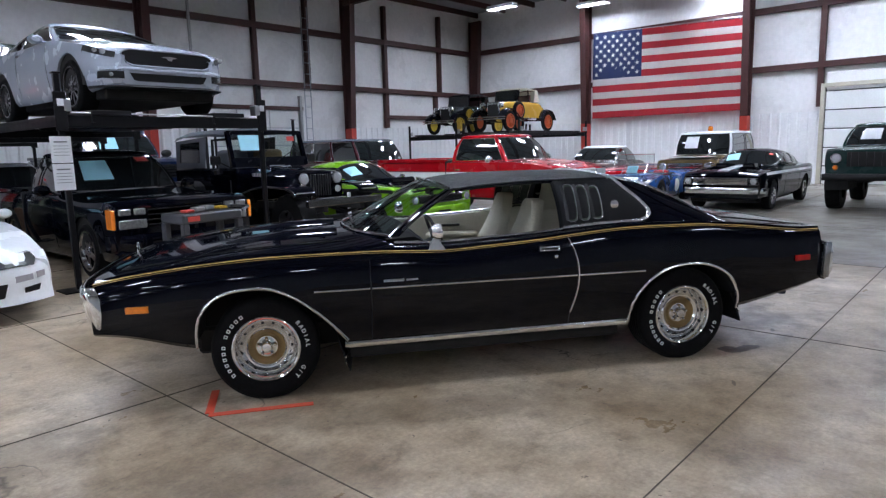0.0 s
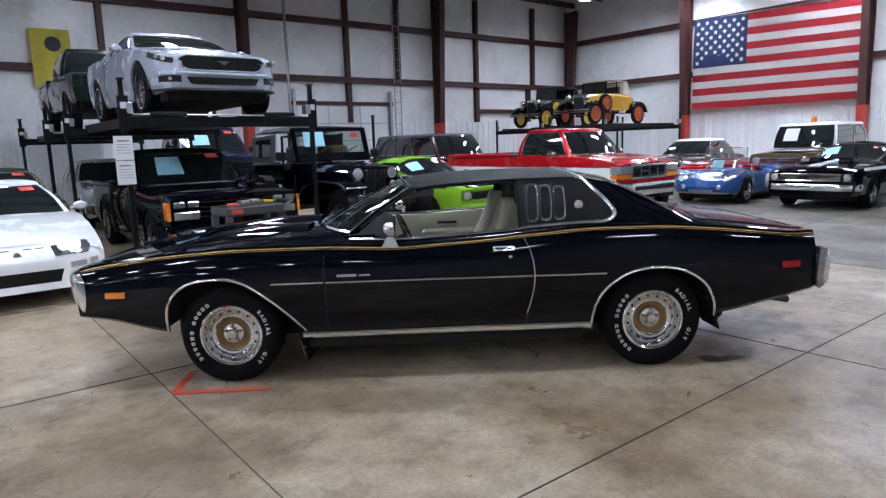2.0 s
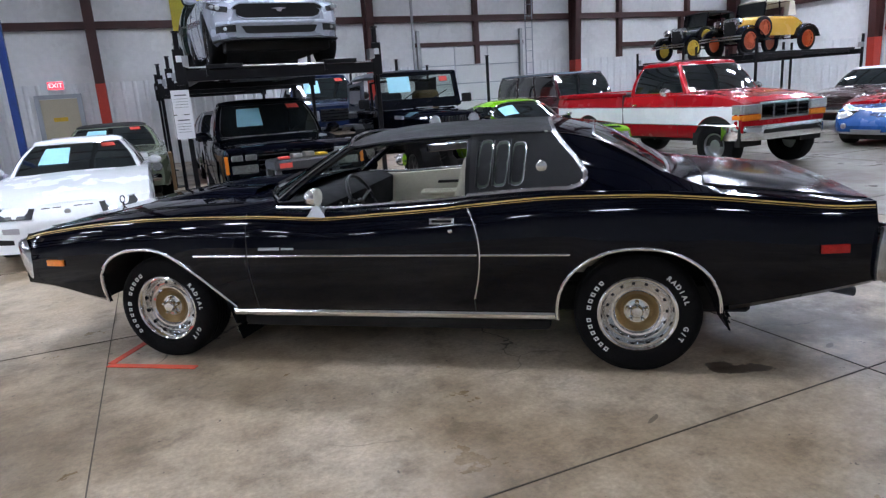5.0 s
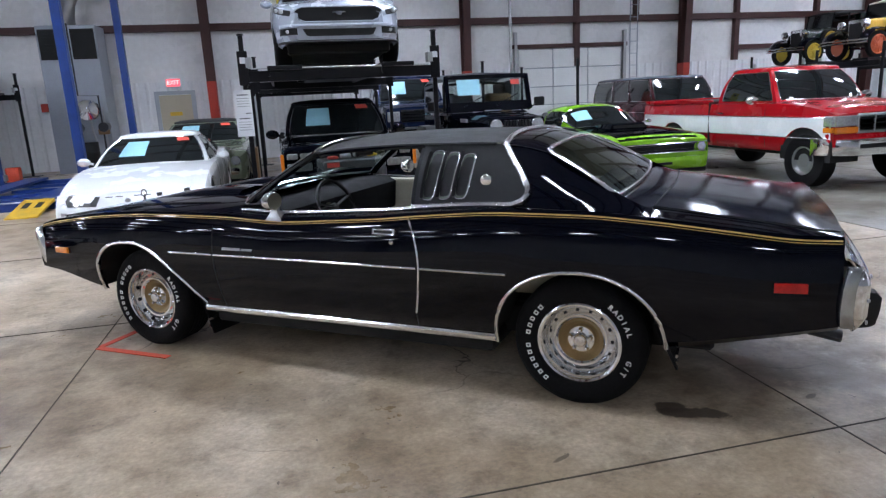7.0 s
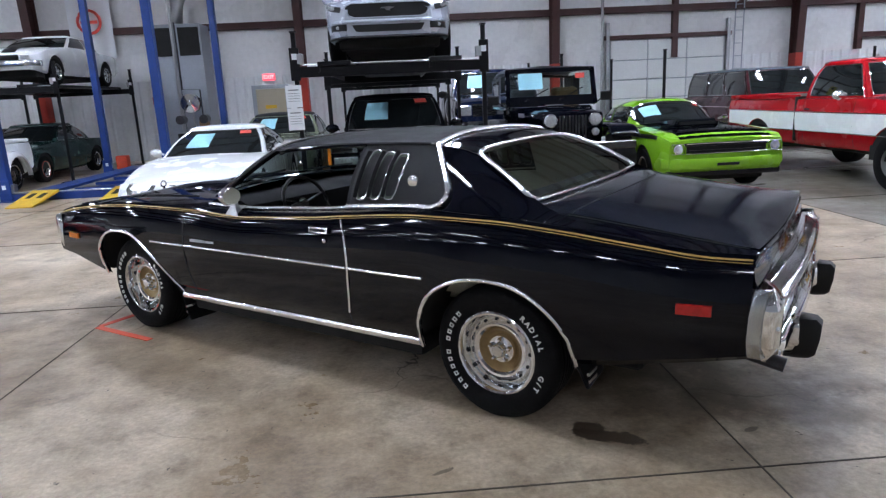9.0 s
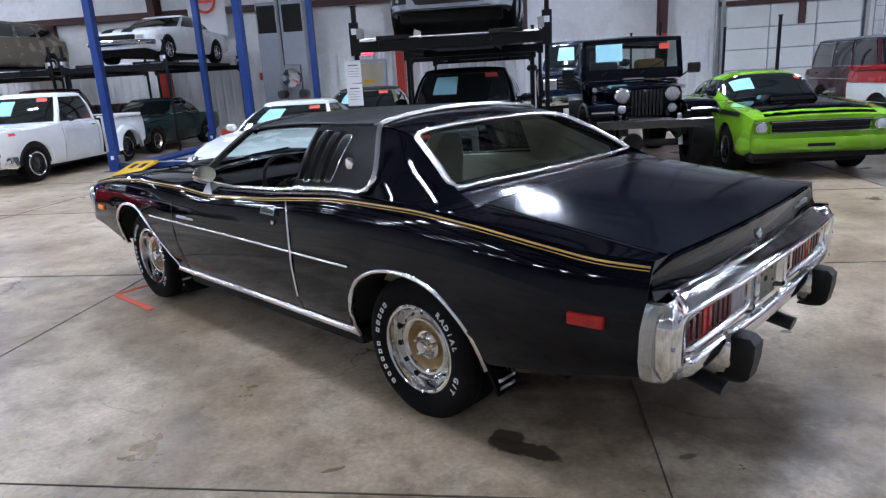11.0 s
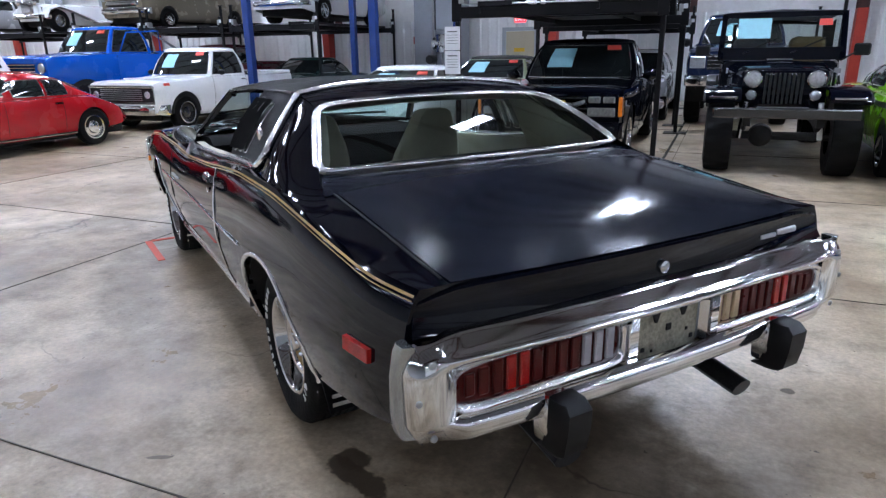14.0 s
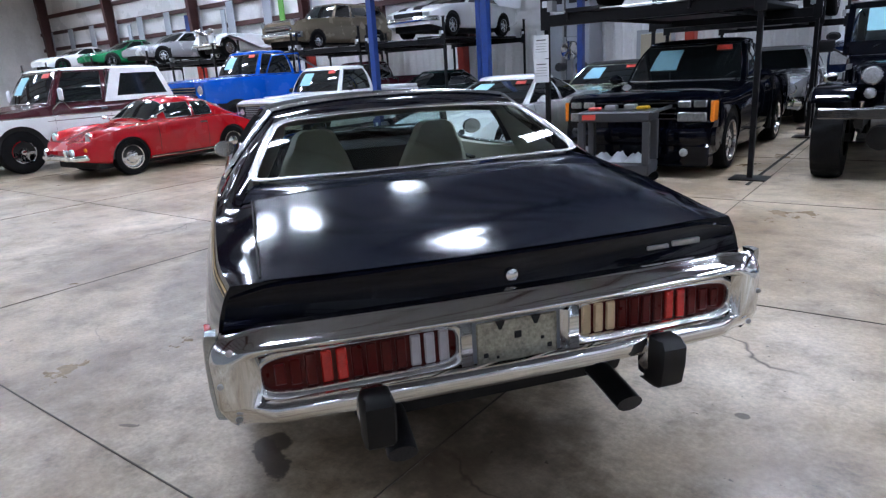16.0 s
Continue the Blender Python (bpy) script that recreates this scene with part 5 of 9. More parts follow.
def disc_x(bm, c, r, d):
    disc(bm, (0, 0, 0), r, d, "x")
    for v in bm.verts:
        v.co = Vector((c[0] - v.co.x, c[1] + v.co.y, c[2] + v.co.z))
    return bm


def ribbon(sh, pts, h):
    """A thin painted band on the left flank."""
    bm = bmesh.new()
    rows = [[(x, -(sh.side(x, z + dz) + 0.0022), z + dz) for dz in (-h / 2, h / 2)] for x, z in pts]
    loft(bm, rows, ring_closed=False, cap=False)
    return bm


def side_box(sh, x0, x1, z0, z1, out, bevel=0.006, s=-1):
    bm = bmesh.new()
    rings = []
    for x in np.linspace(x0, x1, 4):
        rings.append([(x, s * (sh.side(x, z) + o), z) for o, z in ((-0.01, z0), (out, z0 + bevel * 0.5), (out, z1 - bevel * 0.5), (-0.01, z1))])
    return loft(bm, rings)


def top_z(sh, x, y):
    ws = sh.side(x, sh.zs(x))
    q = 1 - min(abs(y) / ws, 1)
    return sh.zs(x) + (sh.zt(x) - sh.zs(x)) * (1 - (1 - q) ** sh.crown)


def hood_z(sh, x, y):
    return top_z(sh, x, y)


def wheel_well(arch):
    xw, zc, r, ra, rb = arch
    xs = [xw - (ra if a < math.pi / 2 else rb) * math.cos(a) * 0.999 for a in np.linspace(0.03, math.pi - 0.03, 20)]
    pts = [(x, Shell.arch(arch, x)) for x in xs]
    bm = bmesh.new()
    loft(bm, [[(x, -0.925, z), (x, -0.55, z)] for x, z in pts], False, False)
    bm.faces.new([bm.verts.new((x, -0.55, z)) for x, z in pts])
    return bm


def hero_tyre():
    """A broad tyre with a ribbed tread, pressed flat where it stands on the floor."""
    r, h, hub = 0.339, 0.13, 0.325
    wall = [(0.196, 0.098), (0.204, 0.112), (0.216, 0.119), (0.23, 0.1265), (0.25, 0.1295), (0.275, 0.131), (0.296, 0.129), (0.312, 0.123), (0.325, 0.114), (0.334, 0.102)]
    tread = [(r - 0.001, 0.094)]
    for y in (0.066, 0.032, 0.0, -0.032, -0.066):
        tread += [(r, y + 0.0065), (r - 0.007, y + 0.004), (r - 0.007, y - 0.004), (r, y - 0.0065)]
    prof = wall + tread + [(r - 0.001, -0.094)] + [(a, -b) for a, b in wall[::-1]]
    bm = lathe(bmesh.new(), [(a, -b) for a, b in prof], 72)
    for v in bm.verts:
        press = max(0.0, -hub - v.co.z)
        near = max(0.0, 1 - abs(v.co.x) / 0.16) if v.co.z < -0.2 else 0
        v.co.y *= 1 + 0.05 * near * max(0, (-v.co.z - 0.2) / 0.125)
        v.co.z += press
    return bm


def hero_wheel(car, x, y):
    flip = 0 if y < 0 else 180
    hub = 0.325
    bm = lathe(bmesh.new(), [(0.208, -0.09), (0.2145, -0.106), (0.213, -0.118), (0.205, -0.122), (0.196, -0.117), (0.189, -0.1), (0.183, -0.064), (0.178, -0.046), (0.169, -0.038), (0.135, -0.033)], 56)
    w = part("wheel", bm, CHROME, car, "polished rally wheel with a deep trim ring")
    w.matrix_local = pose(x, y, hub, 0, 0, flip)
    if "hero tyre" not in WHEELS:
        tyre = part("tyre", hero_tyre(), RUBBER, w, smooth=30)
        WHEELS["hero tyre"] = tyre.data
    else:
        tyre = new("tyre", WHEELS["hero tyre"])
        tyre.parent = w
    tyre["label"] = "black tyre with raised white lettering"
    bm = lathe(bmesh.new(), [(0.116, -0.064), (0.11, -0.06), (0.101, -0.048), (0.091, -0.034), (0.08, -0.026), (0.06, -0.024)], 36)
    part("wheel_centre", bm, GOLDWHEEL, w, "dull gold wheel centre")
    bm = lathe(bmesh.new(), [(0.172, -0.035), (0.168, -0.046), (0.158, -0.058), (0.147, -0.07), (0.137, -0.077), (0.126, -0.075), (0.1165, -0.065)], 48)
    ring = part("slotted_ring", bm, CHROME, w, "bright slotted ring")
    for k in range(15):
        a = k * 2 * math.pi / 15
        c, d = math.cos(a), math.sin(a)
        q = [((0.1605 + u) * c - v * d, -0.0578 + 0.8 * u, (0.1605 + u) * d + v * c) for u, v in ((-0.005, -0.0075), (0.005, -0.009), (0.005, 0.009), (-0.005, 0.0075))]
        part("slot", loft(bmesh.new(), [q, [(p[0], p[1] - 0.003, p[2]) for p in q]]), DARK, ring)
    bm = lathe(bmesh.new(), [(0.074, -0.018), (0.073, -0.044), (0.068, -0.053), (0.04, -0.056), (0.035, -0.06), (0.033, -0.086), (0.027, -0.094), (0, -0.096)], 28)
    cap = part("hub_cap", bm, CHROME, w, "chrome hub cap")
    for k in range(5):
        a = k * 2 * math.pi / 5 + 0.3
        part("wheel_nut", disc(bmesh.new(), (0.053 * math.cos(a), -0.054, 0.053 * math.sin(a)), 0.0125, 0.034, "y", 8), CHROME, cap)
    spin = radians(-12 if x < 0 else 2)

    def lie(rr, b, off):
        return (rr * math.cos(b), -0.1295 - off - 0.0012 * min(1, max(0, (rr - 0.24) / 0.03)), rr * math.sin(b))

    def letter(b, half, r0, r1):
        """A brand letter as a plain hollow bar, raised on the sidewall."""
        bm = bmesh.new()
        loops = []
        for g in (0.0, 1.0):
            dr, da = 0.0062 * g, 0.0225 * g
            loops.append([(r0 + dr, b + half - da), (r1 - dr, b + half - da), (r1 - dr, b - half + da), (r0 + dr, b - half + da)])
        vs = [[[bm.verts.new(lie(rr, q, off)) for rr, q in lp] for lp in loops] for off in (0.0, 0.0022)]
        for i in range(4):
            j = (i + 1) % 4
            bm.faces.new((vs[1][0][i], vs[1][0][j], vs[1][1][j], vs[1][1][i]))
            bm.faces.new((vs[0][0][i], vs[0][0][j], vs[1][0][j], vs[1][0][i]))
            bm.faces.new((vs[0][1][i], vs[1][1][i], vs[1][1][j], vs[0][1][j]))
        return bm

    for a0, n in ((radians(228), 6), (radians(169), 5)):
        for k in range(n):
            part("sidewall_letter", letter(a0 + spin - k * 0.15, 0.042, 0.248, 0.271), WHITE, tyre, "white sidewall lettering, drawn as a plain bar", smooth=0)
    for a0, word in ((radians(50), "RADIAL"), (radians(-19), "G/T")):
        for k, ch in enumerate(word):
            key = "letter " + ch
            if key not in WHEELS:
                fc = bpy.data.curves.new("letter", "FONT")
                fc.body, fc.size, fc.align_x, fc.align_y, fc.extrude, fc.offset = ch, 0.036, "CENTER", "CENTER", 0.0015, 0.0009
                fc.materials.append(WHITE)
                WHEELS[key] = fc
            o = new("sidewall_letter", WHEELS[key])
            o.parent = tyre
            b = a0 + spin - k * 0.126
            o.matrix_local = Matrix.Translation((0.259 * math.cos(b), -0.1318, 0.259 * math.sin(b))) @ Matrix.Rotation(-(b - math.pi / 2), 4, "Y") @ pose(0, 0, 0, 90)


def tail(car):
    """The chrome rear bumper: a deep loop round the recessed lamps and plate, wrapped round the corners, with guards."""
    half = [(0.929, 2.628), (0.93, 2.652), (0.924, 2.67), (0.91, 2.684), (0.888, 2.692), (0.862, 2.695), (0.835, 2.696)]
    inner = [0.82, 0.807, 0.795, 0.783, 0.77, 0.757, 0.7, 0.6, 0.45, 0.3, 0.2, 0.165]
    plan = [(-y, x) for y, x in half] + [(-y, 2.725 - 0.045 * y * y) for y in inner] + [(0.0, 2.725)] + [(y, 2.725 - 0.045 * y * y) for y in inner[::-1]] + half[::-1]
    prof = [(0.514, -0.07), (0.506, -0.04), (0.506, -0.022), (0.513, -0.008), (0.527, -0.001), (0.552, 0.0), (0.566, -0.004), (0.574, -0.014), (0.58, -0.03),
            (0.722, -0.03), (0.726, -0.02), (0.732, -0.009), (0.74, -0.002), (0.747, 0.0), (0.753, -0.004), (0.758, -0.018), (0.767, -0.036), (0.785, -0.06), (0.797, -0.078), (0.798, -0.11)]
    gap = 8
    bm = bmesh.new()
    grid = []
    for i, (y, x) in enumerate(plan):
        ya, xa = plan[max(i - 1, 0)]
        yb, xb = plan[min(i + 1, len(plan) - 1)]
        d = Vector((xb - xa, yb - ya, 0)).normalized()
        n = Vector((d.y, -d.x, 0))
        if n.dot(Vector((x - 2.5, y, 0))) < 0:
            n = -n
        corner = min(1, max(0, (abs(y) - 0.757) / 0.1))
        corner = corner * corner * (3 - 2 * corner)
        col = []
        for z, o in prof:
            u = (z - 0.66) / 0.137
            o = o * (1 - corner) + (0.002 - 0.04 * abs(u) ** 3) * corner
            inward = {0: -0.07, 1: -0.045, len(prof) - 1: -0.09, len(prof) - 2: -0.05}.get(len(col))
            lim = o if inward is None else min(o, inward * (1 - 0.5 * corner))
            zz = z - 0.004 * corner * max(0, u) ** 2
            col.append(bm.verts.new((x + n.x * lim, y + n.y * lim, zz)))
        grid.append(col)
    for i, (a, b) in enumerate(zip(grid, grid[1:])):
        mid = (plan[i][0] + plan[i + 1][0]) / 2
        for k in range(len(prof) - 1):
            if k == gap and (abs(mid) < 0.165 or 0.2 < abs(mid) < 0.80):
                continue
            bm.faces.new((a[k], b[k], b[k + 1], a[k + 1]))
    loop = part("rear_bumper", bm, CHROME, car, "chrome loop bumper round the tail lamps", smooth=75)
    for s in (-1, 1):
        part("filler_panel", loft(bmesh.new(), [[(2.572 + dx, s * (0.9 + 0.02 * k), z), (2.576 + dx, s * (0.924 + 0.014 * k), z), (2.59 + dx, s * (0.93 + 0.014 * k), z), (2.622 + dx, s * (0.928 + 0.01 * k), z), (2.634 + dx, s * 0.9, z)] for z, dx, k in ((0.532, 0.012, 0), (0.545, 0.008, 0.6), (0.6, 0.004, 1), (0.7, 0.008, 1), (0.775, 0.02, 0.6), (0.797, 0.024, 0))]), FILLER, loop, "satin filler strip ahead of the bumper")
        y0, y1, z0, z1 = 0.203, 0.794, 0.588, 0.71
        lamp = part("tail_lamp", B(2.6, 2.65, min(s * y0, s * y1), max(s * y0, s * y1), z0 - 0.018, z1 + 0.01, 0.004), DEEPRED, loop, "dark red tail lamp with upright ribs")
        # the surround: a sloped rim from the bumper's edge down to the lens
        rings = []
        for grow, x, in ((-0.021, 2.666), (-0.012, 2.676), (-0.002, 2.673), (0.006, 2.658), (0.007, 2.65)):
            ring = []
            for a in np.linspace(0, 2 * math.pi, 65)[:-1]:
                c, d = math.cos(a), math.sin(a)
                square = 0.2 if c < 0 else 0.42
                yy = (y0 + y1) / 2 + math.copysign(abs(c) ** square, c) * ((y1 - y0) / 2 - grow)
                zz = (z0 + z1) / 2 + math.copysign(abs(d) ** 0.42, d) * ((z1 - z0) / 2 - grow)
                ring.append((x, s * yy, zz))
            rings.append(ring)
        rings = [[rings[g][k] for g in range(5)] for k in range(64)]
        part("lamp_bezel", loft(bmesh.new(), rings + [rings[0]], False, False), BRIGHT, lamp, "bright lamp surround", smooth=50)
        n = 12
        span = y1 - y0 - 0.05
        for k in range(n):
            ya = y0 + 0.026 + span * k / n
            yb = ya + span / n * 0.72
            top, low = (z1 - 0.011, z0 + 0.011) if k < 10 else (z1 - 0.014 - 0.007 * (k - 9), z0 + 0.014 + 0.007 * (k - 9))
            mt = (GREYLENS if s < 0 else CLEARLENS) if k <= 2 else (REDLENS if k in (7, 8) else DEEPRED)
            part("lens", B(2.648, 2.661, min(s * ya, s * yb), max(s * ya, s * yb), low, top, 0.004), mt, lamp)
        g = part("bumper_guard", loft(bmesh.new(), [[(2.67, s * 0.485 - w, z), (2.67, s * 0.485 + w, z), (x1 - 0.012, s * 0.485 + w, z), (x1, s * 0.485 + w * 0.8, z), (x1, s * 0.485 - w * 0.8, z), (x1 - 0.012, s * 0.485 - w, z)] for w, z, x1 in ((0.03, 0.578, 2.72), (0.042, 0.57, 2.734), (0.049, 0.54, 2.742), (0.05, 0.475, 2.74), (0.047, 0.44, 2.725), (0.036, 0.425, 2.705))]), CHROME, loop, "chrome bumper guard", smooth=50)
        rub = bmesh.new()
        loft(rub, [[(xa, s * 0.485 - w, z), (xa, s * 0.485 + w, z), (x1 - 0.014, s * 0.485 + w, z), (x1, s * 0.485 + w * 0.82, z), (x1, s * 0.485 - w * 0.82, z), (x1 - 0.014, s * 0.485 - w, z)] for w, z, xa, x1 in ((0.034, 0.588, 2.725, 2.745), (0.043, 0.582, 2.722, 2.785), (0.049, 0.56, 2.727, 2.806), (0.05, 0.5, 2.727, 2.803), (0.048, 0.43, 2.705, 2.79), (0.042, 0.412, 2.67, 2.77), (0.034, 0.404, 2.67, 2.74))])
        part("rubber_block", rub, PLASTIC, g, "black rubber block", smooth=40)
        for z in (0.548, 0.752):
            part("bumper_bolt", disc_x(bmesh.new(), (2.686, s * 0.868, z), 0.01, 0.008), STEEL, loop)
        part("bolt", disc_x(bmesh.new(), (2.68, s * 0.905, 0.655), 0.009, 0.009), STEEL, loop)
    plate = part("plate_recess", B(2.6, 2.65, -0.17, 0.17, 0.562, 0.708, 0.003), GREYBOX, loop, "empty plate recess")
    for s in (-1, 1):
        part("recess_cheek", loft(bmesh.new(), [[(2.682, s * 0.197, z), (2.678, s * 0.17, z), (2.656, s * 0.15, z), (2.652, s * 0.199, z)] for z in (0.568, 0.635, 0.702)]), BRIGHT, plate, "bright cheek between plate and lamp")
    part("plate_panel", B(2.653, 2.659, -0.138, 0.138, 0.556, 0.7, 0.004), mat("grimy_plate", (0.36, 0.34, 0.27), 0.5, 0.3, vary=0.6, scale=9), plate, "grimy bare metal plate holder")
    for y, z, w in ((-0.11, 0.59, 0.008), (0.11, 0.59, 0.008), (0.0, 0.645, 0.012), (-0.07, 0.578, 0.005), (0.085, 0.62, 0.006)):
        part("bolt", B(2.66, 2.665, y - w, y + w, z - w, z + w, 0.002), DARK, plate)
    for y in (-0.06, 0.062):
        part("plate_hook", loft(bmesh.new(), [[(2.66, y - 0.016, 0.7), (2.66, y + 0.016, 0.7), (2.66, y + 0.004, 0.672), (2.66, y - 0.004, 0.672)], [(2.666, y - 0.016, 0.7), (2.666, y + 0.016, 0.7), (2.666, y + 0.004, 0.672), (2.666, y - 0.004, 0.672)]]), DARK, plate)


def interior(car):
    part("cabin_floor", B(-0.7, 1.0, -0.78, 0.78, 0.36, 0.42), PLASTIC, car, "dark carpet")
    part("dashboard", loft(bmesh.new(), [[(-0.78, y, 0.96), (-0.45, y, 0.975), (-0.36, y, 0.93), (-0.38, y, 0.72), (-0.6, y, 0.6)] for y in np.linspace(-0.74, 0.74, 9)]), mat("matt_black_dash", (0.006, 0.006, 0.007), 0.7, vary=0.2, spec=0.08), car, "black dashboard")
    for y in (-0.46, -0.28):
        part("dial", disc(bmesh.new(), (-0.352, y, 0.86), 0.055, 0.02), DARKGLASS, car, "round dial")
    for s in (-1, 1):
        part("armrest", B(-0.12, 0.36, min(s * 0.66, s * 0.74), max(s * 0.66, s * 0.74), 0.76, 0.81, 0.02), CREAM, car, "cream door armrest")
        part("door_pull", B(0.02, 0.2, min(s * 0.70, s * 0.745), max(s * 0.70, s * 0.745), 0.855, 0.875, 0.008), PLASTIC, car, "dark door pull")
    sw = part("steering_wheel", tube(bmesh.new(), [(-0.22 + 0.19 * 0.4 * -math.sin(a), -0.37 + 0.19 * math.cos(a), 0.90 + 0.19 * 0.9 * math.sin(a)) for a in np.linspace(0, 2 * math.pi, 25)[:-1]], 0.013, 6, closed=True), PLASTIC, car, "black steering wheel")
    bm = bmesh.new()
    for a in (0.3, math.pi - 0.3, -math.pi / 2):
        beam(bm, (-0.24, -0.37, 0.90), (-0.22 - 0.076 * math.sin(a), -0.37 + 0.19 * math.cos(a), 0.9 + 0.17 * math.sin(a)), 0.02, 0.01)
    tube(bm, [(-0.5, -0.37, 0.8), (-0.23, -0.37, 0.9)], 0.03, 8)
    part("column", bm, PLASTIC, sw)
    for y in (-0.37, 0.37):
        s = bmesh.new()
        loft(s, [[(x, y + w, z) for w, z in ((-0.26, z0), (0.26, z0), (0.26, z1 - 0.03), (0.2, z1), (-0.2, z1), (-0.26, z1 - 0.03))] for x, z0, z1 in ((-0.12, 0.5, 0.66), (-0.08, 0.46, 0.69), (0.2, 0.45, 0.67), (0.45, 0.45, 0.64))])
        seat = part("front_seat", s, CREAM, car, "cream vinyl bucket seat", smooth=50)
        b = bmesh.new()
        loft(b, [[(xx - 0.05 + dx * (1.0 if z < 0.85 else 0.62), y + w * k, z) for dx, k in ((0.0, 1), (-0.06, 0.92), (-0.075, 0.0), (-0.06, -0.92), (0, -1), (0.09, -0.8), (0.09, 0.8))] for xx, z, w in ((0.4, 0.58, 0.24), (0.43, 0.75, 0.245), (0.49, 0.9, 0.225), (0.53, 1.0, 0.188), (0.545, 1.07, 0.152), (0.557, 1.125, 0.128), (0.565, 1.15, 0.105), (0.567, 1.162, 0.075))])
        part("backrest", b, CREAM, seat, "cream high-backed seat with headrest", smooth=60)
    b = bmesh.new()
    loft(b, [[(x, y, z) for x, z in ((0.85, 0.5), (0.85, 0.66), (1.2, 0.66), (1.28, 0.98), (1.4, 0.98), (1.42, 0.5))] for y in np.linspace(-0.66, 0.66, 7)])
    part("rear_bench", b, CREAM, car, "cream rear bench")
    part("parcel_shelf", B(1.38, 1.66, -0.72, 0.72, 1.0, 1.03, 0.01), PLASTIC, car, "black parcel shelf")
    part("inner_mirror", B(-0.22, -0.19, -0.11, 0.11, 1.2, 1.255, 0.01), PLASTIC, car)
    part("headliner", loft(bmesh.new(), [[(x, y, z - 0.02 * (y / 0.56) ** 2) for y in np.linspace(-0.57, 0.57, 9)] for x, z in ((-0.1, 1.285), (0.3, 1.315), (0.7, 1.32), (1.0, 1.312), (1.2, 1.262))], False, False), CREAM, car, "cream headlining", smooth=60)
    for s in (-1, 1):
        part("pillar_lining", loft(bmesh.new(), [[(x, s * y0, 0.96), (x, s * (y0 * 0.45 + y1 * 0.55 + 0.012), 0.96 + (z - 0.96) * 0.5), (x, s * y1, z)] for x, y0, y1, z in ((0.95, 0.75, 0.575, 1.29), (1.1, 0.75, 0.575, 1.27), (1.25, 0.745, 0.57, 1.225), (1.4, 0.735, 0.62, 1.15), (1.55, 0.72, 0.675, 1.075))], False, False), CREAM, car, "cream lining of the rear pillar", smooth=60)


FILLER = mat("satin_grey_filler", (0.42, 0.44, 0.45), 0.2, 0.9, vary=0.15, scale=12)
STEELDARK = mat("blackened_steel", (0.06, 0.06, 0.065), 0.35, 0.8, vary=0.3, scale=15)
LOUVRE = mat("dim_louvre_glass", (0.11, 0.13, 0.11), 0.12, coat=1.0, vary=0.5, scale=12)
hero()
def tape_mark():
    bm = bmesh.new()
    box(bm, 0, 0.62, -0.025, 0.025, 0, 0.0045)
    box(bm, -0.025, 0.025, 0.026, 0.42, 0, 0.0045)
    o = solid("floor_tape", bm, TAPE, "worn red tape corner on the concrete floor", "floor tape", smooth=0)
    o.matrix_world = pose(-2.08, 0.21, 0.001, 0, 0, -36.8 + 2)


tape_mark()


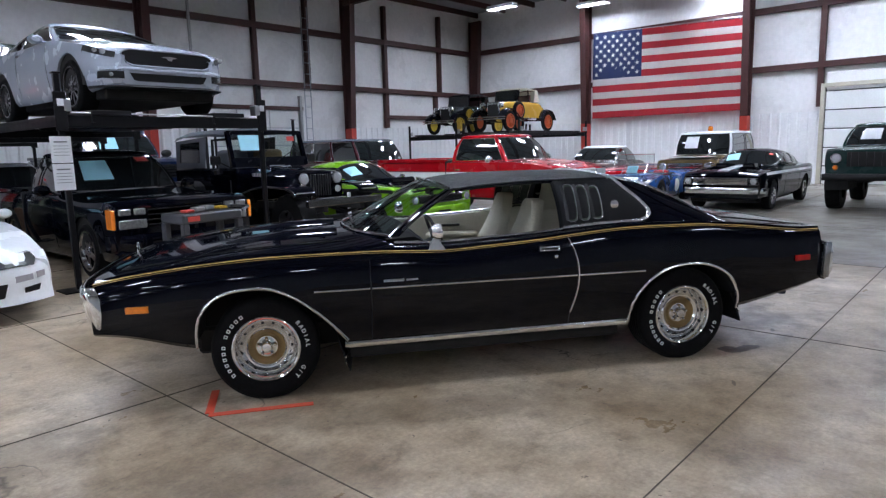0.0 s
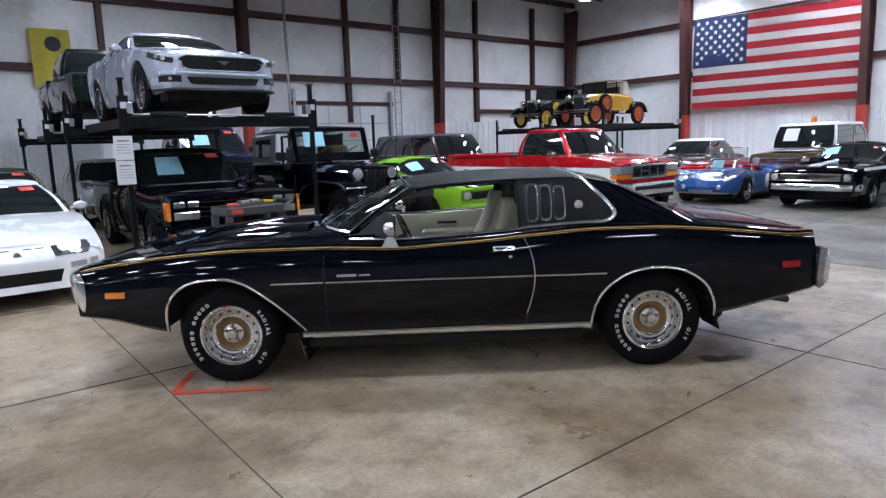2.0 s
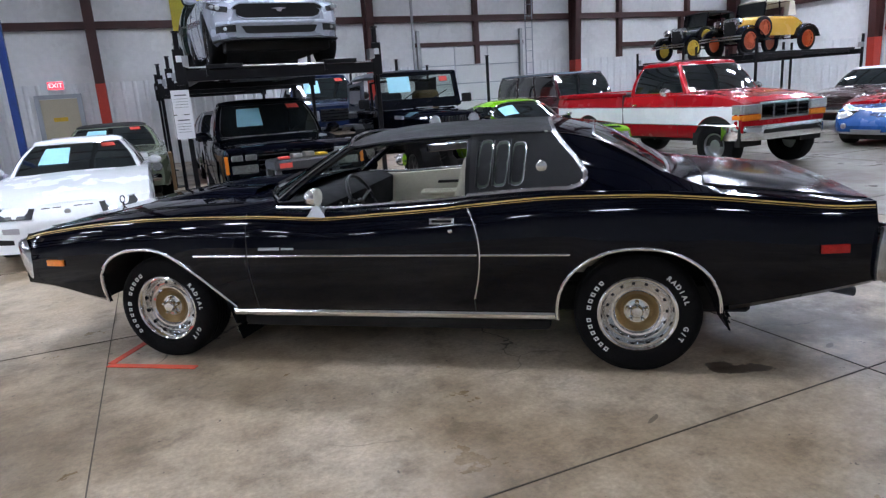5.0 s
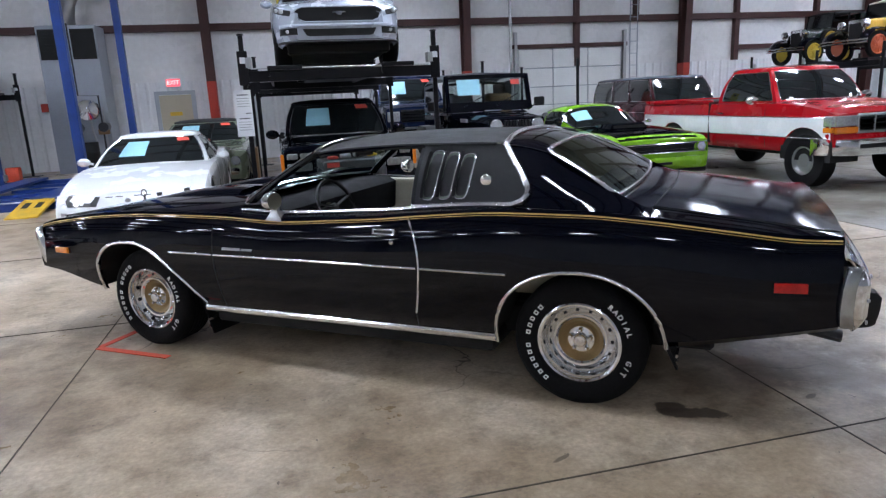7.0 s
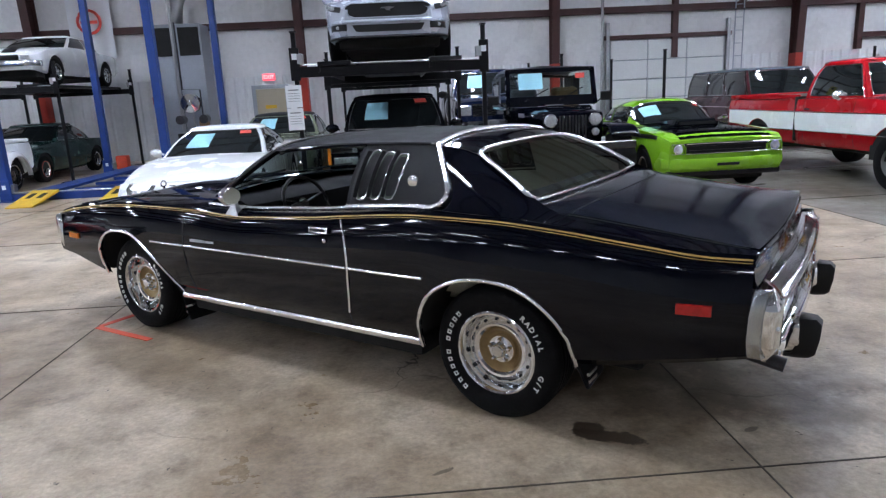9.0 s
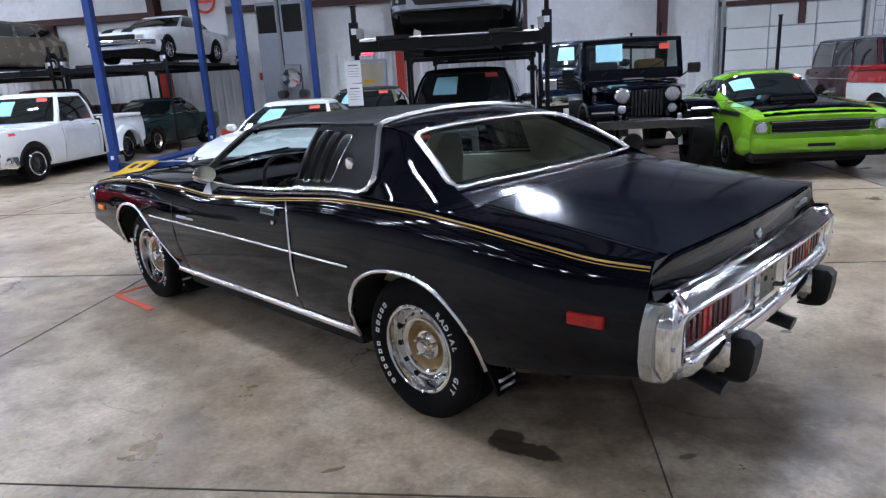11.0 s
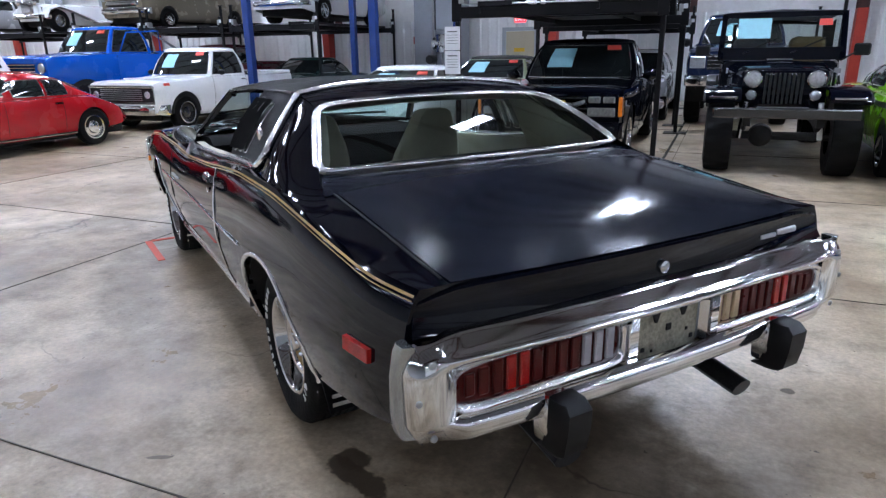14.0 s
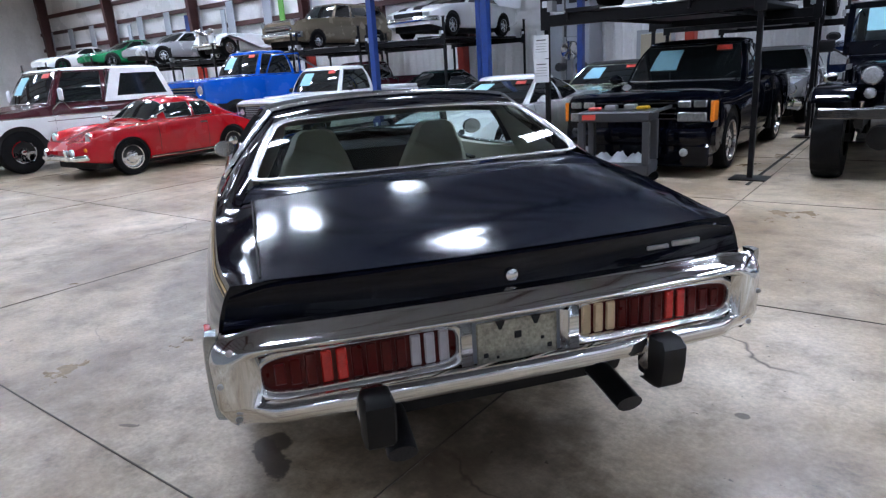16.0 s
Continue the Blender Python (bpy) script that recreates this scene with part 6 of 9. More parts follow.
# ---------------------------------------------------------------- the other vehicles
def std(name, label, category, color, x, y, turn=90.0, z=0.0, wb=2.75, fo=0.85, ro=1.05, w=0.93, nose=0.78, hood=0.92, belt=0.92, deck=0.92, tail=0.85, sill=0.24, r=0.32, tyre_w=0.22, rim=0.19, style="five", rim_mat=None,
        cab=(-0.55, 0.1, 0.75, 1.25), roof=1.33, roof_mat=None, wr=0.60, wbelt=0.80, crown=2.6, arch=0.07, nose_w=0.85, tail_w=0.88, base=None, pillars=(0.55,), pane=None, lower=0.0, track=None, frame=None, cat_group="cars parked in rows", open_top=False, low_col=None, lines=None, inset=(0.07, 0.93), tail_t=None, roof_thick=0.06):
    """A car by its lines; x, y is the middle between its axles, and it faces the direction turn - 180 degrees."""
    m = pose(x, y, z, 0, 0, turn)
    car = thing(name, m, label, category, cat_group)
    x0, x1 = -wb / 2 - fo, wb / 2 + ro
    xa, xat, xrt, xr = cab
    sh = Shell(x0, x1,
        width=[(x0, w * nose_w), (x0 + 0.12, w * (nose_w * 0.45 + 0.55)), (x0 + 0.4, w * 0.985), (0, w), (x1 - 0.5, w * 0.99), (x1, w * tail_w)],
        shoulder=[(x0, nose - 0.03), (x0 + 0.15, nose + 0.02), (-wb / 2, hood - 0.04), (xa, belt - 0.01), ((xa + xr) / 2, belt - 0.015), (xr, deck - 0.02), (x1, tail)],
        top=[(x0, nose), (x0 + 0.2, nose + 0.5 * (hood - nose) + 0.02), (-wb / 2, hood), (xa, belt + 0.035), (xr, deck + 0.02), (x1, tail + 0.03)],
        sill=[(x0, sill + 0.1), (x0 + 0.5, sill + 0.02), (0, sill), (x1 - 0.5, sill + 0.05), (x1, sill + 0.16)],
        arches=[(-wb / 2, r, r + arch), (wb / 2, r, r + arch)], crown=crown, base=sill)
    if lines:
        sh.w, sh.zs, sh.zt = (curve(c) for c in lines)
    part("body", sh.mesh(*((xa + 0.05, xr - 0.05) if open_top else (None, None))), color, car, smooth=35)
    if roof:
        cabin(car, xa, xat, xrt, xr, wbelt, wr, belt - 0.01, roof - 0.04, color, roof_mat or color, pane, pillars=pillars, frame=frame, inset=inset, tail_t=tail_t, roof_thick=roof_thick)
    ty = (track or w - tyre_w / 2 - 0.02)
    wheels(car, [(-wb / 2, -ty), (-wb / 2, ty), (wb / 2, -ty), (wb / 2, ty)], r, tyre_w, rim, style, rim_mat or CHROME)
    for xx in (-wb / 2, wb / 2):
        for s in (-1, 1):
            part("wheel_well", B(xx - r - arch, xx + r + arch, min(s * 0.45, s * (w - 0.05)), max(s * 0.45, s * (w - 0.05)), r, r + (r + arch) * 0.99), DARK, car, "dark wheel well")
    underbody(car, x0 + 0.25, x1 - 0.3, w * 0.78, sill - 0.06, sill + 0.22)
    return car, sh


def mirrors(car, x, y, z, color, size=0.09):
    for s in (-1, 1):
        bm = bmesh.new()
        lathe(bm, [(0, -0.06), (size * 0.6, -0.05), (size, 0.0), (size * 0.95, 0.035), (0, 0.035)], 14, "x")
        for v in bm.verts:
            v.co = Vector((v.co.x + x, v.co.y * 1.1 + s * (y + 0.1), v.co.z * 0.75 + z))
        beam(bm, (x + 0.02, s * (y - 0.02), z - 0.03), (x, s * (y + 0.08), z), 0.03, 0.03)
        part("door_mirror", bm, color, car)


def trim_lines(car, sh, zs, x0, x1, r=0.01, material=None, name="side_moulding"):
    for z in zs:
        for s in (-1, 1):
            part(name, sh.trim(bmesh.new(), [(x, z) for x in np.linspace(x0, x1, 12)], r, s, out=0.002), material or CHROME, car)


def door_lines(car, sh, xs, z0=0.32, handle=None, hz=0.8):
    for s in (-1, 1):
        for x in xs:
            part("door_seam", sh.trim(bmesh.new(), [(x, z) for z in np.linspace(z0, sh.zs(x) - 0.01, 8)], 0.004, s, out=-0.001, seg=5), DARK, car)
        if handle is not None:
            part("door_handle", side_box(sh, handle, handle + 0.14, hz - 0.015, hz + 0.015, 0.02, 0.004, s), CHROME, car)


def band(car, sh, z0, z1, x0, x1, material, name="colour_band", n=24, label=""):
    """A painted band on both flanks that stops at the wheel openings."""
    for s in (-1, 1):
        bm = bmesh.new()
        rows = []
        for x in np.linspace(x0, x1, n * 2):
            lo = max(z0, sh.bottom(x) + 0.005)
            hi = min(z1, sh.zs(x) - 0.01)
            hi = max(hi, lo + 0.002)
            rows.append([(x, s * (sh.side(x, zz) + 0.003), zz) for zz in np.linspace(lo, hi, 4)])
        loft(bm, rows, False, False)
        part(name, bm, material, car, label)


SILVER = paint("silver_blue_paint", (0.44, 0.48, 0.55), 0.3)
WHITEP = paint("white_paint", (0.88, 0.9, 0.91))
LIME = paint("lime_green_paint", (0.2, 0.43, 0.022))
REDP = paint("bright_red_paint", (0.37, 0.005, 0.011))
MAROON = paint("dark_maroon_paint", (0.055, 0.008, 0.014))
NAVY = paint("navy_paint", (0.01, 0.018, 0.05))
BLUEP = paint("bright_blue_paint", (0.004, 0.085, 0.46))
SPORTBLUE = paint("sports_blue_paint", (0.02, 0.075, 0.24))
OLIVE = paint("olive_green_paint", (0.2, 0.23, 0.16))
DKGREEN = paint("dark_green_paint", (0.008, 0.03, 0.028))
TAUPE = paint("taupe_gold_paint", (0.26, 0.22, 0.16), 0.3)
BRONZE = paint("bronze_brown_paint", (0.13, 0.09, 0.035))
BROWN = paint("dark_brown_paint", (0.05, 0.03, 0.03))
LTSILVER = paint("light_silver_paint", (0.55, 0.57, 0.6), 0.4)
EMERALD = paint("green_sports_paint", (0.01, 0.19, 0.07))
MODELGREEN = paint("deep_green_paint", (0.004, 0.011, 0.008))
MUSTARD = paint("mustard_yellow_paint", (0.52, 0.3, 0.04))
CANVAS = mat("grey_canvas_top", (0.12, 0.13, 0.15), 0.85, vary=0.15, bump=0.2, bump_scale=200)
CREAMTOP = mat("cream_fabric_top", (0.6, 0.56, 0.46), 0.8, vary=0.1)
BLACKTOP = mat("black_fabric_top", (0.02, 0.02, 0.022), 0.85, vary=0.2, bump=0.2, bump_scale=200)
ORANGEW = mat("orange_wheel_paint", (0.5, 0.09, 0.02), 0.4, coat=0.6)
YELLOWW = mat("yellow_wheel_paint", (0.6, 0.42, 0.05), 0.4, coat=0.6)
BLACKRIM = mat("gloss_black_rim", (0.02, 0.02, 0.022), 0.25, coat=1.0)


def silver_coupe(x, y, z):
    car, sh = std("sports_coupe", "silver modern muscle coupe raised on a lift", "car", SILVER, x, y, 90, z, wb=2.72, fo=0.84, ro=1.1, w=0.915, nose=0.76, hood=0.97, belt=1.0, deck=1.06, tail=1.0, sill=0.22, r=0.34, tyre_w=0.25, rim=0.25, style="ten", rim_mat=BLACKRIM, cab=(-0.68, 0.12, 0.72, 1.72), roof=1.36, wr=0.55, wbelt=0.78, nose_w=0.8, crown=2.0, lines=([(-2.2, 0.60), (-2.14, 0.70), (-2.05, 0.78), (-1.85, 0.86), (-1.5, 0.905), (0, 0.915), (1.9, 0.91), (2.46, 0.8)],
        [(-2.2, 0.66), (-2.1, 0.71), (-1.9, 0.78), (-1.36, 0.88), (-0.75, 0.97), (0.3, 0.985), (1.5, 1.02), (2.46, 1.0)],
        [(-2.2, 0.72), (-2.1, 0.80), (-1.9, 0.865), (-1.36, 0.96), (-0.75, 1.035), (1.5, 1.08), (2.46, 1.03)]))
    f = -2.72 / 2 - 0.84
    nose_x = lambda a: f + curve([(0.0, 0.0), (0.55, 0.0), (0.6, 0.01), (0.7, 0.065), (0.78, 0.155), (0.86, 0.36), (0.9, 0.6)])(abs(a))
    # upper grille: a dark rounded hexagon with a bright rim
    hexa = [(-0.59, 0.685), (-0.56, 0.715), (-0.49, 0.745), (0.49, 0.745), (0.56, 0.715), (0.59, 0.685), (0.53, 0.58), (0.45, 0.55), (-0.45, 0.55), (-0.53, 0.58)]
    g = part("grille", loft(bmesh.new(), [[(f - 0.015 + 0.05 * abs(a) ** 2, a, b) for a, b in hexa], [(f + 0.1, a, b) for a, b in hexa]]), PLASTIC, car, "black hexagonal grille")
    part("grille_rim", tube(bmesh.new(), [(f - 0.012 + 0.05 * abs(a) ** 2, a, b) for a, b in hexa], 0.012, 6, closed=True), SILVER, g)
    part("emblem", loft(bmesh.new(), [[(xx, a, b) for a, b in ((-0.1, 0.672), (-0.03, 0.682), (0.05, 0.68), (0.1, 0.668), (0.04, 0.66), (0.02, 0.635), (-0.03, 0.63), (-0.04, 0.655))] for xx in (f - 0.032, f - 0.016)]), CHROME, g, "chrome emblem, drawn as a plain shape")
    low = [(-0.5, 0.46), (0.5, 0.46), (0.45, 0.375), (0.4, 0.365), (-0.4, 0.365), (-0.45, 0.375)]
    part("lower_grille", loft(bmesh.new(), [[(f - 0.02 + 0.06 * abs(a) ** 2, a, b) for a, b in low], [(f + 0.1, a, b) for a, b in low]]), PLASTIC, car)
    part("splitter", loft(bmesh.new(), [[(nose_x(a) - 0.02, a, 0.31), (nose_x(a) - 0.03, a, 0.295), (f + 0.42, a, 0.28), (f + 0.42, a, 0.32)] for a in np.linspace(-0.84, 0.84, 25)]), PLASTIC, car, "black front splitter")
    part("front_skirt", loft(bmesh.new(), [[(nose_x(a) - 0.005, a, 0.53), (nose_x(a) - 0.028, a, 0.51), (nose_x(a) - 0.03, a, 0.49), (f + 0.3, a, 0.48), (f + 0.3, a, 0.54)] for a in np.linspace(-0.8, 0.8, 25)]), SILVER, car)
    for s in (-1, 1):
        h = part("headlight", corner_patch(sh, f + 0.03, f + 0.42, 0.63, 0.70, s, 0.012, 0.11), PLASTIC, car, "dark slanted headlight")
        part("lens", disc(bmesh.new(), (f + 0.10, s * 0.76, 0.70), 0.034, 0.03), LAMPGLASS, h)
        part("lens", disc(bmesh.new(), (f + 0.18, s * 0.82, 0.72), 0.028, 0.03), LAMPGLASS, h)
        fog = part("fog_recess", loft(bmesh.new(), [[(nose_x(a) - 0.012, s * a, 0.385 + 0.1 * (a - 0.56)), (nose_x(a) - 0.014, s * a, 0.475), (nose_x(a) + 0.05, s * a, 0.475), (nose_x(a) + 0.05, s * a, 0.385)] for a in np.linspace(0.57, 0.8, 9)]), PLASTIC, car, "black fog lamp recess")
        part("fog_lamp", disc(bmesh.new(), (nose_x(0.7) - 0.012, s * 0.7, 0.435), 0.026, 0.02), LAMPGLASS, fog)
    mirrors(car, -0.5, 0.86, 1.02, SILVER, 0.085)
    door_lines(car, sh, (-0.62, 0.6), handle=0.4, hz=0.9)
    return car


def pickup(name, label, color, x, y, turn=90, z=0.0, wb=3.0, fo=0.85, ro=1.1, w=0.97, hood=1.1, belt=1.12, roof=1.72, sill=0.35, r=0.36, tyre_w=0.25, rim=0.2, style="steel", rim_mat=None, cab=(-0.62, -0.25, 0.45, 0.6), low=None, band_z=None, pane=None, nose=None, bed=True, category="pickup truck", roof_mat=None, wr=0.66, group="cars parked in rows"):
    car, sh = std(name, label, category, color, x, y, turn, z, wb=wb, fo=fo, ro=ro, w=w, nose=nose or hood - 0.06, hood=hood, belt=belt, deck=belt, tail=belt - 0.04, sill=sill, r=r, tyre_w=tyre_w, rim=rim, style=style, rim_mat=rim_mat or CHROME, cab=cab, roof=roof, roof_mat=roof_mat, wr=wr, wbelt=0.84, crown=5.0, nose_w=0.95, tail_w=0.96, pane=pane, arch=0.09, cat_group=group, pillars=())
    if bed:
        x0, x1 = cab[3] + 0.08, wb / 2 + ro - 0.08
        part("bed_floor", B(x0, x1, -w + 0.12, w - 0.12, belt + 0.022, belt + 0.028), DARK, car, "dark load bed")
        for s in (-1, 1):
            part("bed_rail", B(x0, x1, min(s * (w - 0.11), s * (w - 0.02)), max(s * (w - 0.11), s * (w - 0.02)), belt - 0.02, belt + 0.055, 0.015), color, car)
        part("tailgate", B(x1, x1 + 0.06, -w + 0.1, w - 0.1, belt - 0.3, belt + 0.055, 0.01), color, car)
        part("cab_gap", B(cab[3] + 0.055, cab[3] + 0.075, -w - 0.002, w + 0.002, sill + 0.06, belt + 0.02), DARK, car)
    return car, sh


def papers_for(car, cab, belt, roof, side=1, wbelt=0.8, wr=0.6, tag=True):
    papers(car, cab[0], cab[1], wbelt, wr, belt - 0.01, roof - 0.04, side=side, tag=tag)


def black_sport_truck():
    cab = (-0.5, 0.05, 0.55, 0.75)
    car, sh = pickup("pickup_truck", "lowered glossy black sport pickup with amber lamps", BLACK, 0.15, 5.6 + 1.49, wb=2.98, fo=0.88, ro=1.05, w=0.96, hood=1.02, belt=1.05, roof=1.62, sill=0.2, r=0.36, rim=0.26, style="five", cab=cab, nose=0.98, wr=0.68)
    f = -1.49 - 0.88
    papers_for(car, cab, 1.05, 1.62, 1, 0.84, 0.68)
    bumper(car, f - 0.06, 0.95, 0.40, 0.60, BLACK, 0.16, 0.12)
    part("front_skirt", B(f - 0.04, f + 0.2, -0.9, 0.9, 0.14, 0.42, 0.03), BLACK, car)
    for s in (-1, 1):
        for y, wd in ((0.60, 0.15), (0.78, 0.15)):
            lamps(car, f - 0.01, [s * y], 0.885, 0, (wd, 0.08), DIMLAMP)
        lamps(car, f - 0.01, [s * 0.69], 0.735, 0, (0.34, 0.11), DIMLAMP, "parking_lamp")
        part("corner_lamp", B(f - 0.015, f + 0.16, min(s * 0.895, s * 0.942), max(s * 0.895, s * 0.942), 0.68, 0.92, 0.01), AMBER, car, "amber corner lamp")
    grille(car, f - 0.01, -0.5, 0.5, 0.68, 0.93, 4, material=PLASTIC)
    for s in (-1, 1):
        part("fog_lamp", disc(bmesh.new(), (f - 0.05, s * 0.62, 0.32), 0.05, 0.03), LAMPGLASS, car)
    mirrors(car, -0.42, 0.95, 1.12, BLACK, 0.1)
    door_lines(car, sh, (-0.42, 0.62), handle=0.42, hz=0.95)


def white_sports_car():
    cab = (-0.55, 0.2, 0.75, 1.45)
    car, sh = std("sports_coupe", "white wedge-shaped sports coupe with a dark glass roof", "car", WHITEP, -2.56, 4.72 + 1.28, 90, 0, wb=2.57, fo=0.98, ro=0.9, w=0.88, nose=0.55, hood=0.83, belt=0.86, deck=0.95, tail=0.9, sill=0.2, r=0.32, rim=0.22, style="five", rim_mat=WHITEP, cab=cab, roof=1.25, roof_mat=WHITEP, wr=0.54, wbelt=0.76, nose_w=0.84, crown=2.0, inset=(0.04, 0.95))
    f = -1.285 - 0.98
    face = lambda y, z=0.4: f - 0.012 + 0.16 * max(0, (abs(y) - 0.35) / 0.45) ** 2 + 1.15 * max(0, z - 0.53)

    def panel(name, pts, material, label="", out=0.0, parent=car):
        return part(name, loft(bmesh.new(), [[(face(y, z) - out, y, z) for y, z in pts], [(face(y, z) + 0.1, y, z) for y, z in pts]]), material, parent, label)
    part("nose_panel", loft(bmesh.new(), [[(face(a, 0.65), a, 0.655), (face(a, 0.6), a, 0.605), (face(a, 0.56), a, 0.56), (face(a) + 0.004, a, 0.525), (face(a) - 0.012, a, 0.49), (face(a) - 0.02, a, 0.42), (face(a) - 0.015, a, 0.3), (face(a) - 0.03, a, 0.25), (face(a) - 0.045, a, 0.19), (f + 0.24, a, 0.185), (f + 0.3, a, 0.63)] for a in np.linspace(-0.82, 0.82, 21)]), WHITEP, car, "smooth sloping white nose", smooth=50)
    panel("lower_intake", [(-0.40, 0.395), (0.40, 0.395), (0.36, 0.265), (-0.36, 0.265)], PLASTIC, "wide dark air intake", 0.026)
    for s in (-1, 1):
        h = panel("headlight", [(s * 0.34, 0.535), (s * 0.31, 0.635), (s * 0.67, 0.655), (s * 0.70, 0.60), (s * 0.66, 0.54)], PLASTIC, "flush dark headlight", 0.018)
        for y, w, z in ((0.44, 0.045, 0.552), (0.56, 0.036, 0.556)):
            panel("lens", [(s * (y - w), z), (s * (y - w * 0.7), z + 0.024), (s * (y + w * 0.7), z + 0.026), (s * (y + w), z + 0.003), (s * y, z - 0.008)], DIMLAMP, "", 0.024, h)
        panel("turn_lamp", [(s * 0.47, 0.395), (s * 0.47, 0.455), (s * 0.63, 0.46), (s * 0.63, 0.405)], GREYLENS, "clear turn lamp", 0.028)
        panel("corner_lamp", [(s * 0.67, 0.41), (s * 0.67, 0.47), (s * 0.75, 0.475), (s * 0.75, 0.42)], GREYLENS, "clear corner lamp", 0.03)
        panel("side_intake", [(s * 0.54, 0.285), (s * 0.54, 0.335), (s * 0.70, 0.35), (s * 0.68, 0.29)], PLASTIC, "small dark intake", 0.024)
        for y in (0.1, 0.21):
            panel("slit", [(s * (y - 0.04), 0.618), (s * (y + 0.04), 0.618), (s * (y + 0.04), 0.627), (s * (y - 0.04), 0.627)], PLASTIC, "", 0.006)
    part("emblem", disc(bmesh.new(), (f + 0.03, 0, 0.575), 0.032, 0.012), STEEL, car, "round emblem, drawn as a plain disc")
    papers_for(car, cab, 0.86, 1.25, 1, 0.76, 0.54)
    mirrors(car, -0.3, 0.84, 0.92, WHITEP, 0.08)
    door_lines(car, sh, (-0.45, 0.65))


def olive_convertible():
    cab = (-0.5, 0.1, 0.8, 1.25)
    car, sh = std("classic_car", "olive green classic coupe with a black top", "car", OLIVE, -2.3, 8.6 + 1.4, 90, 0, wb=2.8, w=0.93, hood=0.9, belt=0.93, deck=0.95, roof=1.36, roof_mat=BLACKTOP, cab=cab, nose=0.75, style="rally")
    bumper(car, -2.3, 0.9, 0.42, 0.54)
    lamps(car, -2.26, (-0.7, -0.52, 0.52, 0.7), 0.66, 0.075)
    grille(car, -2.24, -0.42, 0.42, 0.58, 0.73, 4)
    papers_for(car, cab, 0.93, 1.36)


def jeep():
    x, y = 2.88, 6.985
    car = thing("jeep", pose(x, y, 0, 0, 0, 90), "lifted black off-road jeep with a soft top and large mud tyres", "jeep", "cars parked in rows")
    z0 = 0.62
    tub = bmesh.new()
    loft(tub, [[(xx, -w, zb), (xx, -w, 1.26), (xx, -w + 0.04, 1.30), (xx, w - 0.04, 1.30), (xx, w, 1.26), (xx, w, zb)] for xx, w, zb in ((-0.16, 0.7, 0.72), (-0.05, 0.75, 0.68), (0.55, 0.75, 0.68), (0.6, 0.75, 0.9), (1.95, 0.75, 0.9))])
    part("body", tub, BLACK, car, "black open tub")
    hood = bmesh.new()
    loft(hood, [[(xx, -w, 0.86), (xx, -w, zt - 0.1), (xx, -w * 0.8, zt - 0.02), (xx, 0, zt), (xx, w * 0.8, zt - 0.02), (xx, w, zt - 0.1), (xx, w, 0.86)] for xx, w, zt in ((-1.52, 0.47, 1.225), (-1.46, 0.5, 1.245), (-0.8, 0.6, 1.285), (-0.14, 0.67, 1.31))])
    part("bonnet", hood, BLACK, car)
    gr = part("grille", B(-1.56, -1.5, -0.47, 0.47, 0.76, 1.215, 0.03, 2), BLACK, car, "upright grille with seven slots")
    for k in range(9):
        yy = -0.2 + 0.05 * k
        part("slot", B(-1.568, -1.55, yy - 0.014, yy + 0.014, 0.82, 1.18, 0.005), DARK, gr)
    lamps(car, -1.585, (-0.345, 0.345), 1.11, 0.09)
    lamps(car, -1.585, (-0.35, 0.35), 0.92, 0.055, name="parking_lamp", material=LAMPGLASS)
    part("front_bumper", B(-2.24, -2.14, -0.76, 0.76, 0.70, 0.815, 0.015), BLACKRIM, car, "dull black steel bumper")
    part("frame_rail", B(-2.16, 1.8, -0.42, -0.34, 0.6, 0.72), DARK, car)
    part("frame_rail", B(-2.16, 1.8, 0.34, 0.42, 0.6, 0.72), DARK, car)
    part("winch", B(-1.95, -1.75, -0.3, 0.3, 0.72, 0.80, 0.03), STEELDARK, car)
    for s in (-1, 1):
        fd = bmesh.new()
        pts = [(-2.02, 0.9), (-1.95, 0.97), (-1.78, 1.02), (-1.2, 1.04), (-0.8, 0.98), (-0.5, 0.9), (-0.3, 0.72)]
        loft(fd, [[(a, s * 0.46, b), (a, s * 0.86, b - 0.01), (a, s * 0.87, b - 0.05), (a, s * 0.46, b - 0.03)] for a, b in pts])
        part("front_fender", fd, BLACK, car, "black flat fender with bright edge")
        part("fender_edge", tube(bmesh.new(), [(a - 0.01, s * 0.868, b - 0.03) for a, b in pts], 0.016, 6), PLASTIC, car)
        part("marker_lamp", B(-2.03, -1.99, min(s * 0.5, s * 0.82), max(s * 0.5, s * 0.82), 0.9, 0.93, 0.008), CHROME, car)
        rf = bmesh.new()
        loft(rf, [[(a, s * 0.7, b), (a, s * 0.93, b - 0.01), (a, s * 0.94, b - 0.05), (a, s * 0.7, b - 0.03)] for a, b in ((0.8, 0.75), (0.9, 0.98), (1.05, 1.06), (1.7, 1.06), (1.88, 0.98))])
        part("rear_fender", rf, PLASTIC, car, "black rubber fender flare")
        part("seat", B(0.3, 0.7, min(s * 0.15, s * 0.6), max(s * 0.15, s * 0.6), 1.0, 1.62, 0.08, 3), mat("tan_seat", (0.25, 0.17, 0.08), 0.7) if s < 0 else CANVAS, car, "high-backed seat")
        part("door_mirror", B(-0.03, 0.02, min(s * 0.9, s * 1.1), max(s * 0.9, s * 1.1), 1.36, 1.52, 0.02), PLASTIC, car, "square black mirror")
        part("mirror_arm", tube(bmesh.new(), [(-0.1, s * 0.75, 1.3), (0.0, s * 0.95, 1.42)], 0.012, 6), PLASTIC, car)
